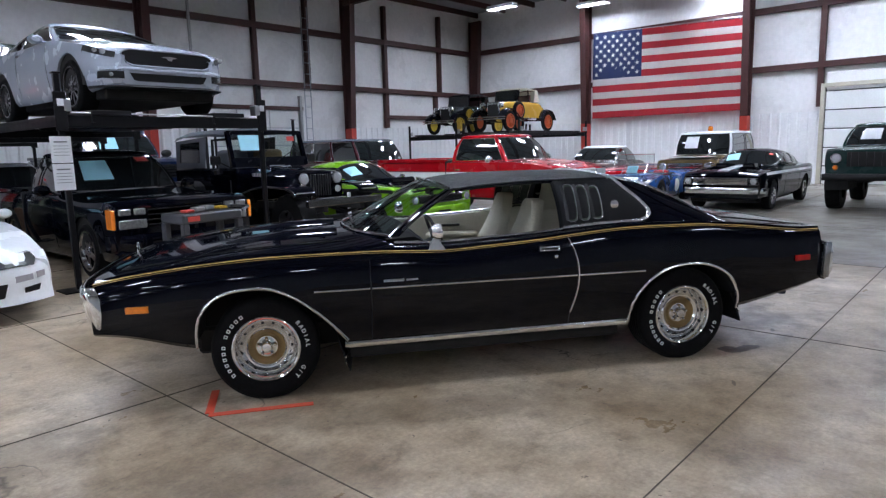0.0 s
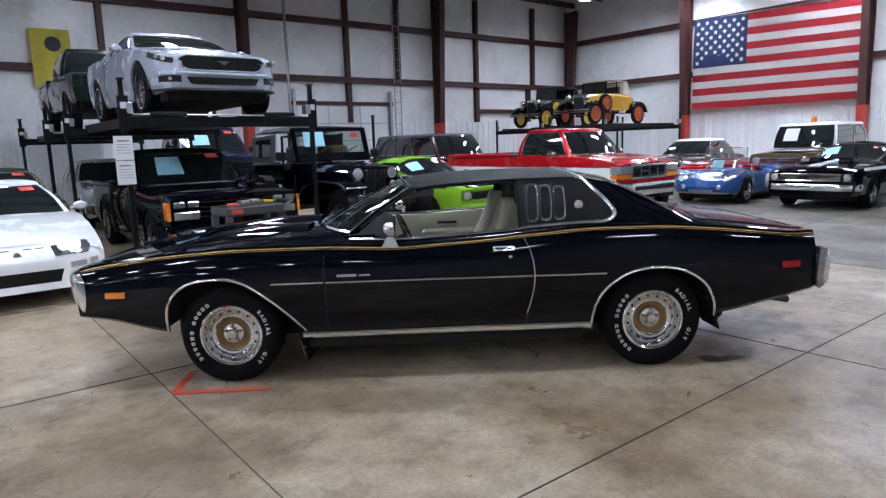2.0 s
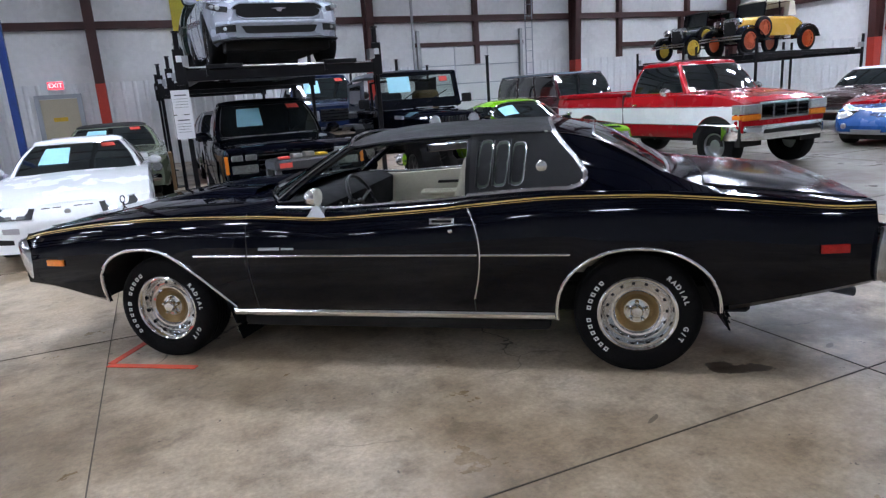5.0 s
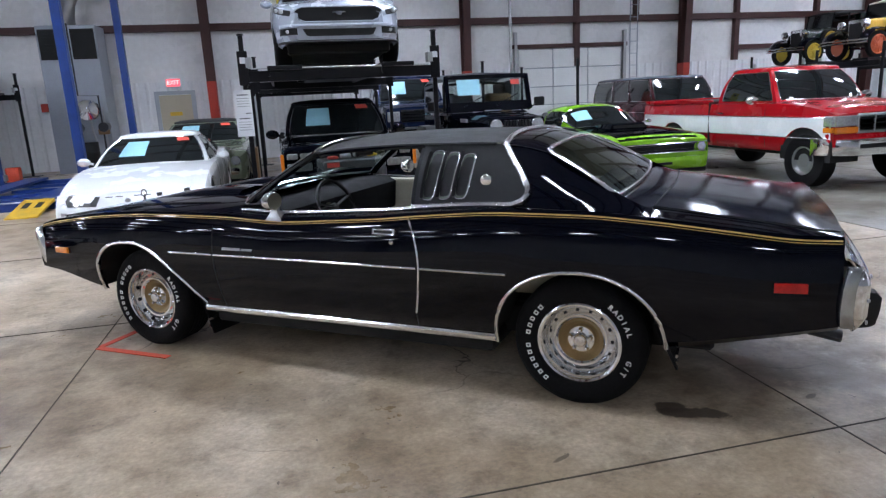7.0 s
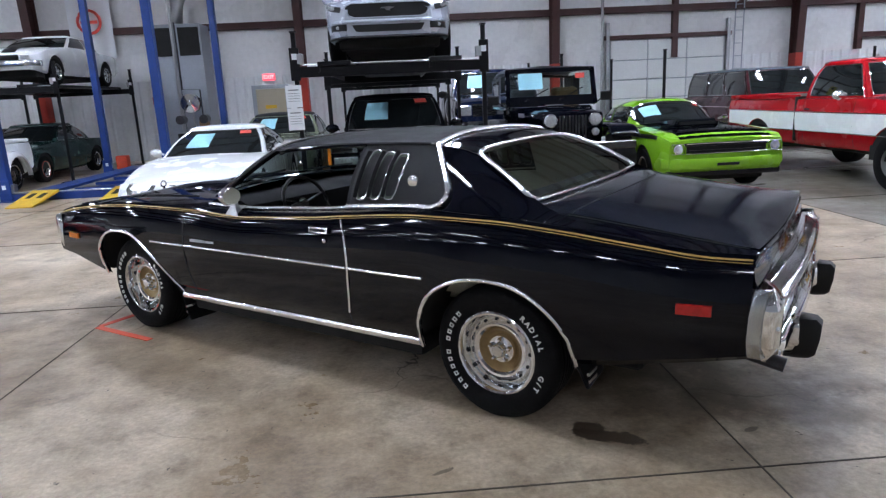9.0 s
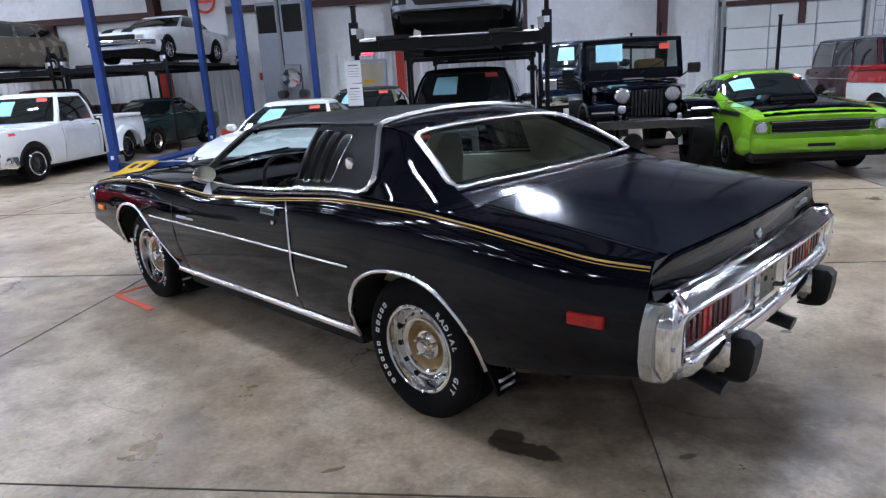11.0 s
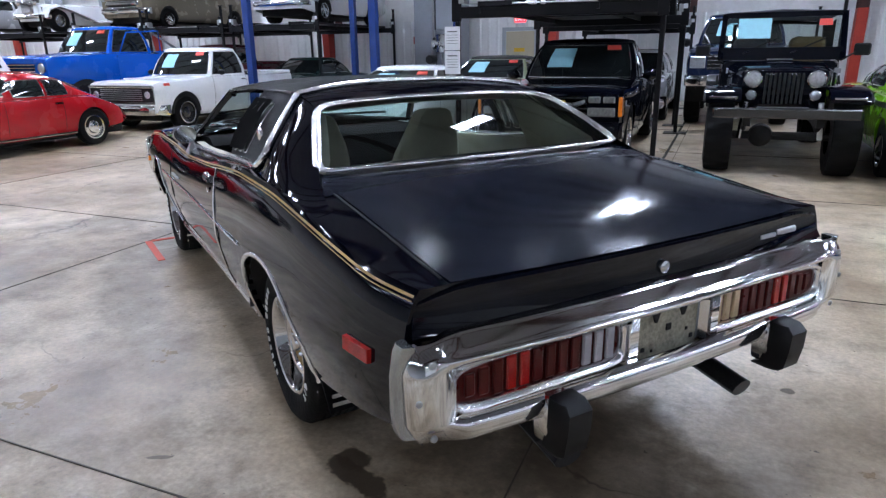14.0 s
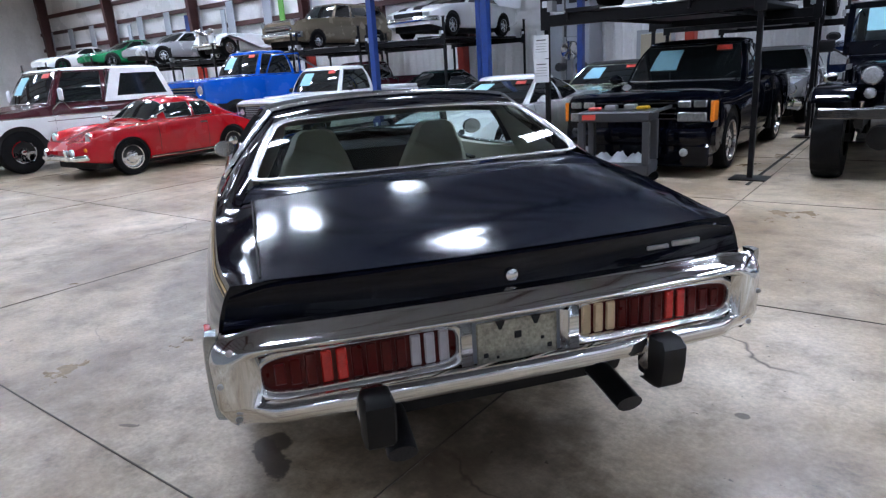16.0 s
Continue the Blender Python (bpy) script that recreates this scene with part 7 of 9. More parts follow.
        part("grab_handle", tube(bmesh.new(), [(-0.05, s * 0.77, 0.8), (-0.05, s * 0.77, 1.1)], 0.012, 6), PLASTIC, car)
        for k in range(5):
            part("letter_bar", B(-0.95 + 0.08 * k, -0.89 + 0.08 * k, min(s * 0.635, s * 0.66), max(s * 0.635, s * 0.66), 1.16, 1.215), STEEL, car, "raised letter, drawn as a plain bar")
    # windscreen frame, pane, soft top
    def ws(s, k):
        return (-0.15 + 0.16 * k, s * (0.76 - 0.02 * k), 1.32 + 0.61 * k)
    fr = bmesh.new()
    for a, b in ((ws(-1, 0), ws(-1, 1)), (ws(1, 0), ws(1, 1)), (ws(-1, 0.97), ws(1, 0.97))):
        beam(fr, a, b, 0.07, 0.07)
    beam(fr, ws(-1, 0.12), ws(1, 0.12), 0.06, 0.17)
    part("windscreen_frame", fr, BLACK, car)
    p = part("windscreen", quad(bmesh.new(), ws(-0.95, 0.05), ws(0.95, 0.05), ws(0.95, 0.95), ws(-0.95, 0.95), 0.006), CLEAR, car)
    p.visible_shadow = False
    def sheet(y0, y1, k0, k1, off=0.02):
        a, b = ws(1, k0), ws(1, k1)
        return quad(bmesh.new(), (a[0] - off, y0, a[2]), (a[0] - off, y1, a[2]), (b[0] - off, y1, b[2]), (b[0] - off, y0, b[2]), 0.003)
    part("price_sheet", sheet(0.14, 0.56, 0.46, 0.9), PAPERBLUE, car, "pale blue price sheet")
    part("red_tag", sheet(-0.6, -0.44, 0.72, 0.86), REDTAG, car)
    for y0 in (-0.55, 0.05):
        part("wiper", tube(bmesh.new(), [(-0.12, y0, 1.6), (-0.16, y0 + 0.42, 1.4)], 0.01, 5), PLASTIC, car)
    part("bonnet_chrome", B(-0.36, -0.3, -0.16, 0.16, 1.305, 1.335, 0.01), CHROME, car)
    top = bmesh.new()
    loft(top, [[(xx, -0.74, z1), (xx, -0.68, z1 + 0.07), (xx, 0, z1 + 0.1), (xx, 0.68, z1 + 0.07), (xx, 0.74, z1)] for xx, z1 in ((-0.04, 1.87), (0.6, 1.91), (1.4, 1.89), (1.95, 1.8))], False, False)
    bmesh.ops.solidify(top, geom=top.faces[:], thickness=0.02)
    part("soft_top", top, CANVAS, car, "grey-blue canvas top", smooth=60)
    for s in (-1, 1):
        side = bmesh.new()
        loft(side, [[(0.82, s * 0.745, 1.3), (1.92, s * 0.745, 1.3)], [(0.75, s * 0.735, 1.86), (1.9, s * 0.735, 1.8)]], False, False)
        part("side_curtain", side, CANVAS, car)
        part("side_window", quad(bmesh.new(), (1.0, s * 0.76, 1.4), (1.75, s * 0.76, 1.4), (1.7, s * 0.75, 1.75), (0.98, s * 0.75, 1.78)), DARKGLASS, car)
        part("roll_bar", tube(bmesh.new(), [(0.8, s * 0.6, 1.0), (0.78, s * 0.6, 1.8), (0.78, 0, 1.84)], 0.03, 8), PLASTIC, car)
    wheels(car, [(-1.7, -0.665), (-1.7, 0.665), (1.4, -0.665), (1.4, 0.665)], 0.45, 0.33, 0.2, "five", STEELDARK)
    part("front_axle", tube(bmesh.new(), [(-1.7, -0.66, 0.45), (-1.7, 0.66, 0.45)], 0.05, 10), DARK, car)
    part("differential", disc(bmesh.new(), (-1.65, 0.2, 0.45), 0.14, 0.15), DARK, car)
    part("rear_axle", tube(bmesh.new(), [(1.4, -0.66, 0.45), (1.4, 0.66, 0.45)], 0.05, 10), DARK, car)
    for s in (-1, 1):
        part("leaf_spring", tube(bmesh.new(), [(-2.15, s * 0.4, 0.66), (-1.7, s * 0.4, 0.52), (-1.1, s * 0.4, 0.62)], 0.03, 6), DARK, car)
        part("shock_absorber", tube(bmesh.new(), [(-1.75, s * 0.44, 0.42), (-1.8, s * 0.4, 0.85)], 0.03, 8), CHROME if s > 0 else PAPER, car)


def navy_truck():
    cab = (-0.75, -0.35, 0.7, 0.85)
    car, sh = pickup("pickup_truck", "lifted navy blue pickup with chrome grille and big tyres", NAVY, 2.45, 11.1 + 1.7, z=0.0, wb=3.4, hood=1.52, belt=1.52, roof=2.16, sill=0.75, r=0.46, tyre_w=0.32, rim=0.22, cab=cab, w=0.98, nose=1.42)
    f = -1.7 - 0.85
    bumper(car, f - 0.1, 0.97, 0.78, 0.98, CHROME, 0.12, 0.15)
    for s in (-1, 1):
        lamps(car, f - 0.02, [s * 0.75], 1.22, 0, (0.28, 0.22))
    grille(car, f - 0.02, -0.58, 0.58, 1.08, 1.36, 4)
    papers_for(car, cab, 1.52, 2.16, 1, 0.84, 0.66)
    mirrors(car, -0.55, 1.0, 1.6, PLASTIC, 0.12)


def silver_classic():
    car, sh = std("classic_car", "light silver classic saloon with a chrome bumper", "car", LTSILVER, 0.2, 11.4 + 1.4, 90, 0, wb=2.9, fo=0.9, ro=1.2, w=0.95, nose=0.82, hood=0.95, belt=0.98, roof=1.45, cab=(-0.5, 0.0, 0.9, 1.4), style="steel")
    bumper(car, -2.42, 0.95, 0.38, 0.55)
    lamps(car, -2.36, (-0.75, 0.75), 0.7, 0.09)
    lamps(car, -2.36, (-0.55, 0.55), 0.7, 0.09)
    grille(car, -2.34, -0.42, 0.42, 0.6, 0.8, 5)


def duster(name, label, color, x, y, turn, front, hood_mat=None, stripe=None):
    cab = (-0.5, 0.12, 0.75, 1.45)
    car, sh = std(name, label, "car", color, x, y, turn, 0, wb=2.74, fo=0.88, ro=1.1, w=0.9, nose=0.80, hood=0.93, belt=0.93, deck=0.95, tail=0.88, r=0.31, rim=0.19, style="five" if stripe else "rally", cab=cab, roof=None, wr=0.56, wbelt=0.76, nose_w=0.92, crown=3.0)
    dome(car, [(-0.62, 0.92), (-0.35, 1.1), (-0.05, 1.29), (0.25, 1.345), (0.7, 1.32), (1.1, 1.19), (1.5, 1.01), (1.8, 0.93)], [(-0.62, 0.62), (-0.3, 0.68), (0.0, 0.72), (0.8, 0.75), (1.5, 0.7), (1.8, 0.64)], 0.92, color, (-0.62, 1.8), [("front", -0.56, -0.06, 0.42, 0), ("side", -0.16, 0.5, 0.975, 1.22), ("side", 0.57, 0.98, 0.975, 1.2), ("rear", 0.95, 1.4, 0.75, 0)], fill=0.62)
    f = -1.37 - 0.88
    hm = hood_mat or color
    hd = bmesh.new()
    loft(hd, [[(xx, yy, top_z(sh, xx, yy) + 0.006) for yy in np.linspace(-0.66, 0.66, 9)] for xx in np.linspace(f + 0.03, cab[0] - 0.1, 10)], False, False)
    bmesh.ops.solidify(hd, geom=hd.faces[:], thickness=0.006)
    part("bonnet", hd, hm, car, "black bonnet panel" if hood_mat else "")
    sc = bmesh.new()
    for s in ((-0.3, 0.3) if stripe else (0.0,)):
        wd = 0.14 if stripe else 0.34
        loft(sc, [[(xx, s - wd, 0.93), (xx, s - wd * 0.85, zt), (xx, s + wd * 0.85, zt), (xx, s + wd, 0.93)] for xx, zt in ((-1.3, 1.01), (-1.27, 1.03), (-0.8, 1.0), (-0.62, 0.96))])
    part("bonnet_scoop", sc, hm, car, "raised bonnet scoop")
    for s in ((-0.3, 0.3) if stripe else (0.0,)):
        part("scoop_mouth", B(-1.308, -1.298, s - 0.1 if stripe else -0.28, s + 0.1 if stripe else 0.28, 0.95, 0.995), DARK, car)
    part("grille_panel", loft(bmesh.new(), [[(f - 0.006 + 0.05 * abs(a) ** 3, a, 0.585), (f - 0.012 + 0.05 * abs(a) ** 3, a, 0.745), (f + 0.06, a, 0.755), (f + 0.06, a, 0.585)] for a in np.linspace(-0.8, 0.8, 9)]), PLASTIC, car, "dark nose panel")
    lamps(car, f - 0.03, (-0.70, 0.70), 0.665, 0.062)
    for s in (-1, 1):
        part("lamp_bezel", tube(bmesh.new(), [(f - 0.012, s * 0.70 + y, 0.665 + z) for y, z in ((-0.09, -0.07), (0.09, -0.07), (0.09, 0.07), (-0.09, 0.07))], 0.009, 6, closed=True), CHROME, car, "square chrome lamp surround")
    part("grille_frame", tube(bmesh.new(), [(f - 0.03, y, z) for y, z in ((-0.59, 0.598), (0.59, 0.598), (0.59, 0.735), (-0.59, 0.735))], 0.007, 6, closed=True), CHROME, car, "thin bright grille frame")
    grille(car, f - 0.02, -0.58, 0.58, 0.605, 0.728, 4 if front == "chrome" else 2, material=CHROME if front == "chrome" else PLASTIC)
    if front == "chrome":
        bumper(car, f - 0.1, 0.9, 0.40, 0.53)
        part("valance", B(f - 0.02, f + 0.2, -0.8, 0.8, 0.28, 0.4, 0.02), color, car)
    else:
        bumper(car, f - 0.08, 0.9, 0.39, 0.53, color, 0.14, 0.18)
        part("valance", B(f + 0.0, f + 0.2, -0.82, 0.82, 0.27, 0.37, 0.02), PLASTIC, car)
        part("plate", B(f - 0.09, f - 0.082, -0.16, 0.16, 0.42, 0.46), PLASTIC, car)
    mirrors(car, -0.35, 0.82, 1.0, CHROME, 0.05)
    door_lines(car, sh, (-0.5, 0.75), handle=0.55)
    band(car, sh, 0.79, 0.85, -1.9, 2.2, stripe or PLASTIC, "side_stripe", label="side stripe")
    if stripe:
        st = bmesh.new()
        loft(st, [[(xx, yy, top_z(sh, xx, yy) + 0.009) for yy in (-0.12, 0.12)] for xx in np.linspace(f + 0.15, -0.65, 10)], False, False)
        part("bonnet_stripe", st, stripe, car, "white bonnet stripe")
    return car


def suburban():
    cab = (-0.95, -0.55, 2.35, 2.5)
    car, sh = std("suv", "dark maroon long SUV with a grey roof", "car", MAROON, 9.6, 10.4 + 1.65, 90, 0, wb=3.3, fo=0.9, ro=1.3, w=1.0, nose=1.05, hood=1.15, belt=1.2, deck=1.2, tail=1.15, sill=0.4, r=0.37, cab=cab, roof=1.87, roof_mat=paint("grey_blue_roof_paint", (0.19, 0.23, 0.28)), wr=0.8, wbelt=0.9, nose_w=0.95, crown=5, pillars=(0.33, 0.62))
    bumper(car, -2.6, 0.98, 0.5, 0.68)
    lamps(car, -2.52, (-0.75, 0.75), 0.9, 0.1)
    grille(car, -2.54, -0.55, 0.55, 0.78, 1.0, 4)
    trim_lines(car, sh, (0.95,), -2.2, 2.7)


def red_truck():
    cab = (-0.95, -0.55, 0.35, 0.5)
    car, sh = pickup("pickup_truck", "red and white two-tone pickup with chrome front bumper", REDP, 7.75, 3.8 + 1.69, wb=3.38, fo=0.52, ro=1.15, w=0.98, hood=1.23, belt=1.25, roof=1.8, sill=0.5, r=0.4, tyre_w=0.27, rim=0.21, cab=cab, nose=1.1, pane=DARKGLASS, rim_mat=STEEL)
    f = -1.69 - 0.52
    band(car, sh, 0.73, 1.03, f + 0.05, 1.69 + 1.12, WHITEP, "white_band", label="white side band")
    trim_lines(car, sh, (0.735, 1.035), f + 0.1, 1.69 + 1.1, 0.008)
    bumper(car, f - 0.14, 1.0, 0.50, 0.73, CHROME, 0.14, 0.34)
    part("bumper_step", B(f - 0.15, f - 0.12, -0.6, 0.6, 0.60, 0.66), PLASTIC, car)
    for s in (-1, 1):
        lamps(car, f - 0.02, [s * 0.755], 0.985, 0, (0.38, 0.15))
        lamps(car, f - 0.02, [s * 0.74], 0.855, 0, (0.38, 0.09), AMBER, "parking_lamp")
        part("corner_lamp", B(f, f + 0.17, min(s * 0.925, s * 0.972), max(s * 0.925, s * 0.972), 0.91, 1.06, 0.01), LAMPGLASS, car, "clear corner lamp")
        part("turn_lamp", B(f, f + 0.17, min(s * 0.925, s * 0.972), max(s * 0.925, s * 0.972), 0.825, 0.895, 0.01), AMBER, car, "amber turn lamp")
    part("grille_surround", B(f - 0.015, f + 0.03, -0.56, 0.56, 0.80, 1.08, 0.015), STEEL, car)
    grille(car, f - 0.025, -0.53, 0.53, 0.83, 1.05, 3, d=0.03)
    for y in (-0.27, 0, 0.27):
        part("grille_bar", B(f - 0.034, f - 0.01, y - 0.01, y + 0.01, 0.83, 1.05), STEEL, car)
    mirrors(car, -0.72, 1.0, 1.3, CHROME, 0.1)
    door_lines(car, sh, (-0.85, 0.35), 0.55, handle=0.15, hz=1.08)
    part("red_tag", quad(bmesh.new(), (-0.8, -0.55, 1.38), (-0.8, -0.45, 1.38), (-0.74, -0.45, 1.47), (-0.74, -0.55, 1.47)), REDTAG, car)
    part("cooler_box", B(0.7, 1.05, -0.5, 0.2, 1.23, 1.42, 0.03), PAPER, car, "pale box in the load bed")
    part("cooler_base", B(0.69, 1.06, -0.51, 0.21, 1.23, 1.32, 0.02), mat("green_crate", (0.1, 0.3, 0.1), 0.6), car)


def blue_roadster():
    f = -1.05 - 0.72
    lines = ([(f, 0.5), (f + 0.05, 0.6), (f + 0.16, 0.69), (f + 0.4, 0.765), (-1.05, 0.79), (-0.4, 0.75), (0.4, 0.755), (1.05, 0.8), (1.6, 0.74), (1.95, 0.55)],
             [(f, 0.4), (f + 0.06, 0.5), (f + 0.2, 0.6), (f + 0.45, 0.71), (-1.0, 0.765), (-0.6, 0.745), (-0.1, 0.67), (0.4, 0.665), (0.8, 0.75), (1.15, 0.8), (1.6, 0.73), (1.95, 0.56)],
             [(f, 0.41), (f + 0.06, 0.48), (f + 0.2, 0.53), (f + 0.45, 0.6), (-1.0, 0.68), (-0.4, 0.78), (0.0, 0.74), (0.6, 0.74), (0.9, 0.82), (1.5, 0.76), (1.95, 0.58)])
    car, sh = std("roadster", "small blue open racing roadster with white number roundels", "car", SPORTBLUE, 12.55, 4.07, 4, 0, wb=2.1, fo=0.72, ro=0.9, w=0.8, sill=0.19, r=0.3, rim=0.2, style="steel", cab=(-0.3, 0.0, 0.5, 0.8), roof=None, crown=2.4, lines=lines)
    part("cockpit", B(-0.25, 0.62, -0.52, 0.52, 0.74, 0.765, 0.02), DARK, car, "dark cockpit opening")
    part("windscreen", loft(bmesh.new(), [[(-0.36 - 0.16 * (1 - s * s), 0.56 * s, 0.74), (-0.16 - 0.12 * (1 - s * s), 0.5 * s, 1.0)] for s in np.linspace(-1, 1, 9)], False, False), CLEAR, car)
    part("windscreen_frame", tube(bmesh.new(), [(-0.36, -0.56, 0.74)] + [(-0.16 - 0.12 * (1 - s * s), 0.5 * s, 1.0) for s in np.linspace(-1, 1, 9)] + [(-0.36, 0.56, 0.74)], 0.012, 6), CHROME, car)
    part("paper", quad(bmesh.new(), (-0.44, 0.1, 0.79), (-0.37, 0.42, 0.79), (-0.26, 0.4, 0.96), (-0.32, 0.1, 0.96)), PAPERBLUE, car, "pale blue sheet behind the windscreen")
    for s in (-1, 1):
        # faired lamps: a pale bowl under a domed cover that follows the wing
        bowl = bmesh.new()
        loft(bowl, [[(f + 0.27 + 0.17 * k * math.cos(a), s * 0.55 + 0.115 * k * math.sin(a), top_z(sh, f + 0.27 + 0.17 * k * math.cos(a), 0.55 + s * 0.115 * k * math.sin(a)) + 0.012 + 0.03 * (1 - k * k)) for a in np.linspace(0, 2 * math.pi, 19)[:-1]] for k in (1, 0.8, 0.5, 0.05)], cap=False)
        part("headlight", bowl, LAMPGLASS, car, "faired oval headlight", smooth=60)
        part("headlight_rim", tube(bmesh.new(), [(f + 0.27 + 0.175 * math.cos(a), s * 0.55 + 0.12 * math.sin(a), top_z(sh, f + 0.27 + 0.175 * math.cos(a), 0.55 + s * 0.12 * math.sin(a)) + 0.008) for a in np.linspace(0, 2 * math.pi, 21)[:-1]], 0.012, 6, closed=True), CHROME, car, "bright lamp rim")
    lamps(car, f - 0.01, (-0.42, 0.42), 0.4, 0.05, name="driving_lamp")
    part("nose_strip", loft(bmesh.new(), [[(f - 0.03 + 0.16 * a * a, 0.62 * a, 0.25), (f - 0.035 + 0.16 * a * a, 0.62 * a, 0.34), (f + 0.14, 0.62 * a, 0.34), (f + 0.14, 0.62 * a, 0.25)] for a in np.linspace(-1, 1, 11)]), STEEL, car, "dull metal strip below the nose")
    part("roundel", loft(bmesh.new(), [[(f + 0.68 + 0.16 * math.cos(a) * k, 0.05 + 0.24 * math.sin(a) * k, top_z(sh, f + 0.68 + 0.16 * math.cos(a) * k, 0.05 + 0.24 * math.sin(a) * k) + 0.008) for a in np.linspace(0, 2 * math.pi, 21)[:-1]] for k in (1.0, 0.5, 0.02)], cap=False), WHITEP, car, "white oval roundel")
    part("roundel_mark", loft(bmesh.new(), [[(f + 0.68 + dx, y, top_z(sh, f + 0.68 + dx, y) + 0.013) for dx in (-0.035, 0.035)] for y in np.linspace(-0.09, 0.19, 6)], False, False), INK, car, "dark mark, drawn as a plain bar")
    for s in (-1, 1):
        part("roundel", disc_side(sh, 0.15, 0.46, 0.17, s), WHITEP, car, "white round number roundel")
        part("seat", B(0.15, 0.5, min(s * 0.1, s * 0.45), max(s * 0.1, s * 0.45), 0.66, 0.84, 0.06, 2), REDP, car, "red bucket seat")


def disc_side(sh, x, z, r, s):
    bm = bmesh.new()
    loft(bm, [[(x + r * k * math.cos(a), s * (sh.side(x + r * k * math.cos(a), z + r * k * math.sin(a)) + 0.004), z + r * k * math.sin(a)) for a in np.linspace(0, 2 * math.pi, 19)[:-1]] for k in (1, 0.5, 0.02)], cap=False)
    return bm


def dark_green_truck():
    cab = (-0.5, -0.1, 0.6, 0.75)
    car, sh = pickup("pickup_truck", "lifted dark green off-road truck with large tyres", DKGREEN, 12.6 + 1.35, -1.05, 0, wb=2.7, fo=0.6, ro=0.9, w=0.93, hood=1.35, belt=1.35, roof=1.85, sill=0.7, r=0.45, tyre_w=0.32, rim=0.2, cab=cab, nose=1.3, rim_mat=STEELDARK)
    f = -1.35 - 0.6
    bumper(car, f - 0.15, 0.9, 0.66, 0.8, PLASTIC, 0.12, 0.0)
    lamps(car, f - 0.03, (-0.68, 0.68), 1.12, 0.09)
    lamps(car, f - 0.03, (-0.68, 0.68), 0.93, 0.05, material=AMBER, name="turn_lamp")
    grille(car, f - 0.02, -0.48, 0.48, 0.95, 1.25, 7, True, PLASTIC)
    papers(car, cab[0], cab[1], 0.84, 0.66, 1.34, 1.81, tag=False, paper=PAPER)


def gold_suv():
    cab = (-0.62, -0.4, 1.35, 1.5)
    car, sh = std("suv", "bronze vintage off-road wagon with a white roof and beacon", "car", BRONZE, 14.6 + 1.2, 3.6, 0, 0, wb=2.34, fo=0.7, ro=0.85, w=0.86, nose=1.02, hood=1.1, belt=1.14, deck=1.14, tail=1.1, sill=0.5, r=0.38, cab=cab, roof=1.82, roof_mat=WHITEP, wr=0.72, wbelt=0.8, nose_w=0.95, crown=6, frame=WHITEP)
    f = -1.17 - 0.7
    bumper(car, f - 0.1, 0.86, 0.5, 0.62)
    lamps(car, f - 0.02, (-0.62, 0.62), 0.88, 0.09)
    grille(car, f - 0.01, -0.48, 0.48, 0.78, 0.97, 4)
    part("bonnet_panel", B(f + 0.1, -0.75, -0.55, 0.55, 1.12, 1.135, 0.004), WHITEP, car, "white bonnet panel")
    part("beacon", lathe(bmesh.new(), [(0.07, 1.84), (0.07, 1.93), (0.05, 1.98), (0, 1.99)], 14, "z"), AMBER, car, "amber roof beacon")
    papers(car, cab[0], cab[1], 0.8, 0.72, 1.13, 1.78, tag=False, paper=PAPER)


def red_roadster():
    car, sh = std("roadster", "small red open roadster", "car", REDP, 14.6, 5.3, 6, 0, wb=2.3, fo=0.7, ro=0.9, w=0.78, nose=0.7, hood=0.85, belt=0.86, deck=0.9, roof=None, r=0.31, cab=(-0.2, 0, 0.5, 0.8))
    part("windscreen", loft(bmesh.new(), [[(-0.32, 0.6 * s, 0.85), (-0.14, 0.56 * s, 1.22)] for s in np.linspace(-1, 1, 5)], False, False), CLEAR, car)
    part("windscreen_frame", tube(bmesh.new(), [(-0.32, -0.6, 0.85), (-0.14, -0.56, 1.22), (-0.14, 0.56, 1.22), (-0.32, 0.6, 0.85)], 0.014, 6), CHROME, car)
    bumper(car, -1.95, 0.76, 0.4, 0.5)
    lamps(car, -1.88, (-0.55, 0.55), 0.62, 0.085)


def brown_sedan():
    cab = (-0.55, 0.0, 1.0, 1.45)
    car, sh = std("classic_car", "dark brown classic saloon with a white roof", "car", BROWN, 16.6, 7.6, 8, 0, wb=2.85, w=0.93, hood=0.95, belt=0.98, deck=0.97, roof=1.46, roof_mat=WHITEP, cab=cab, style="steel", pillars=(0.45,))
    bumper(car, -2.36, 0.92, 0.4, 0.54)
    lamps(car, -2.3, (-0.7, 0.7), 0.72, 0.09)
    grille(car, -2.28, -0.5, 0.5, 0.6, 0.8, 5)


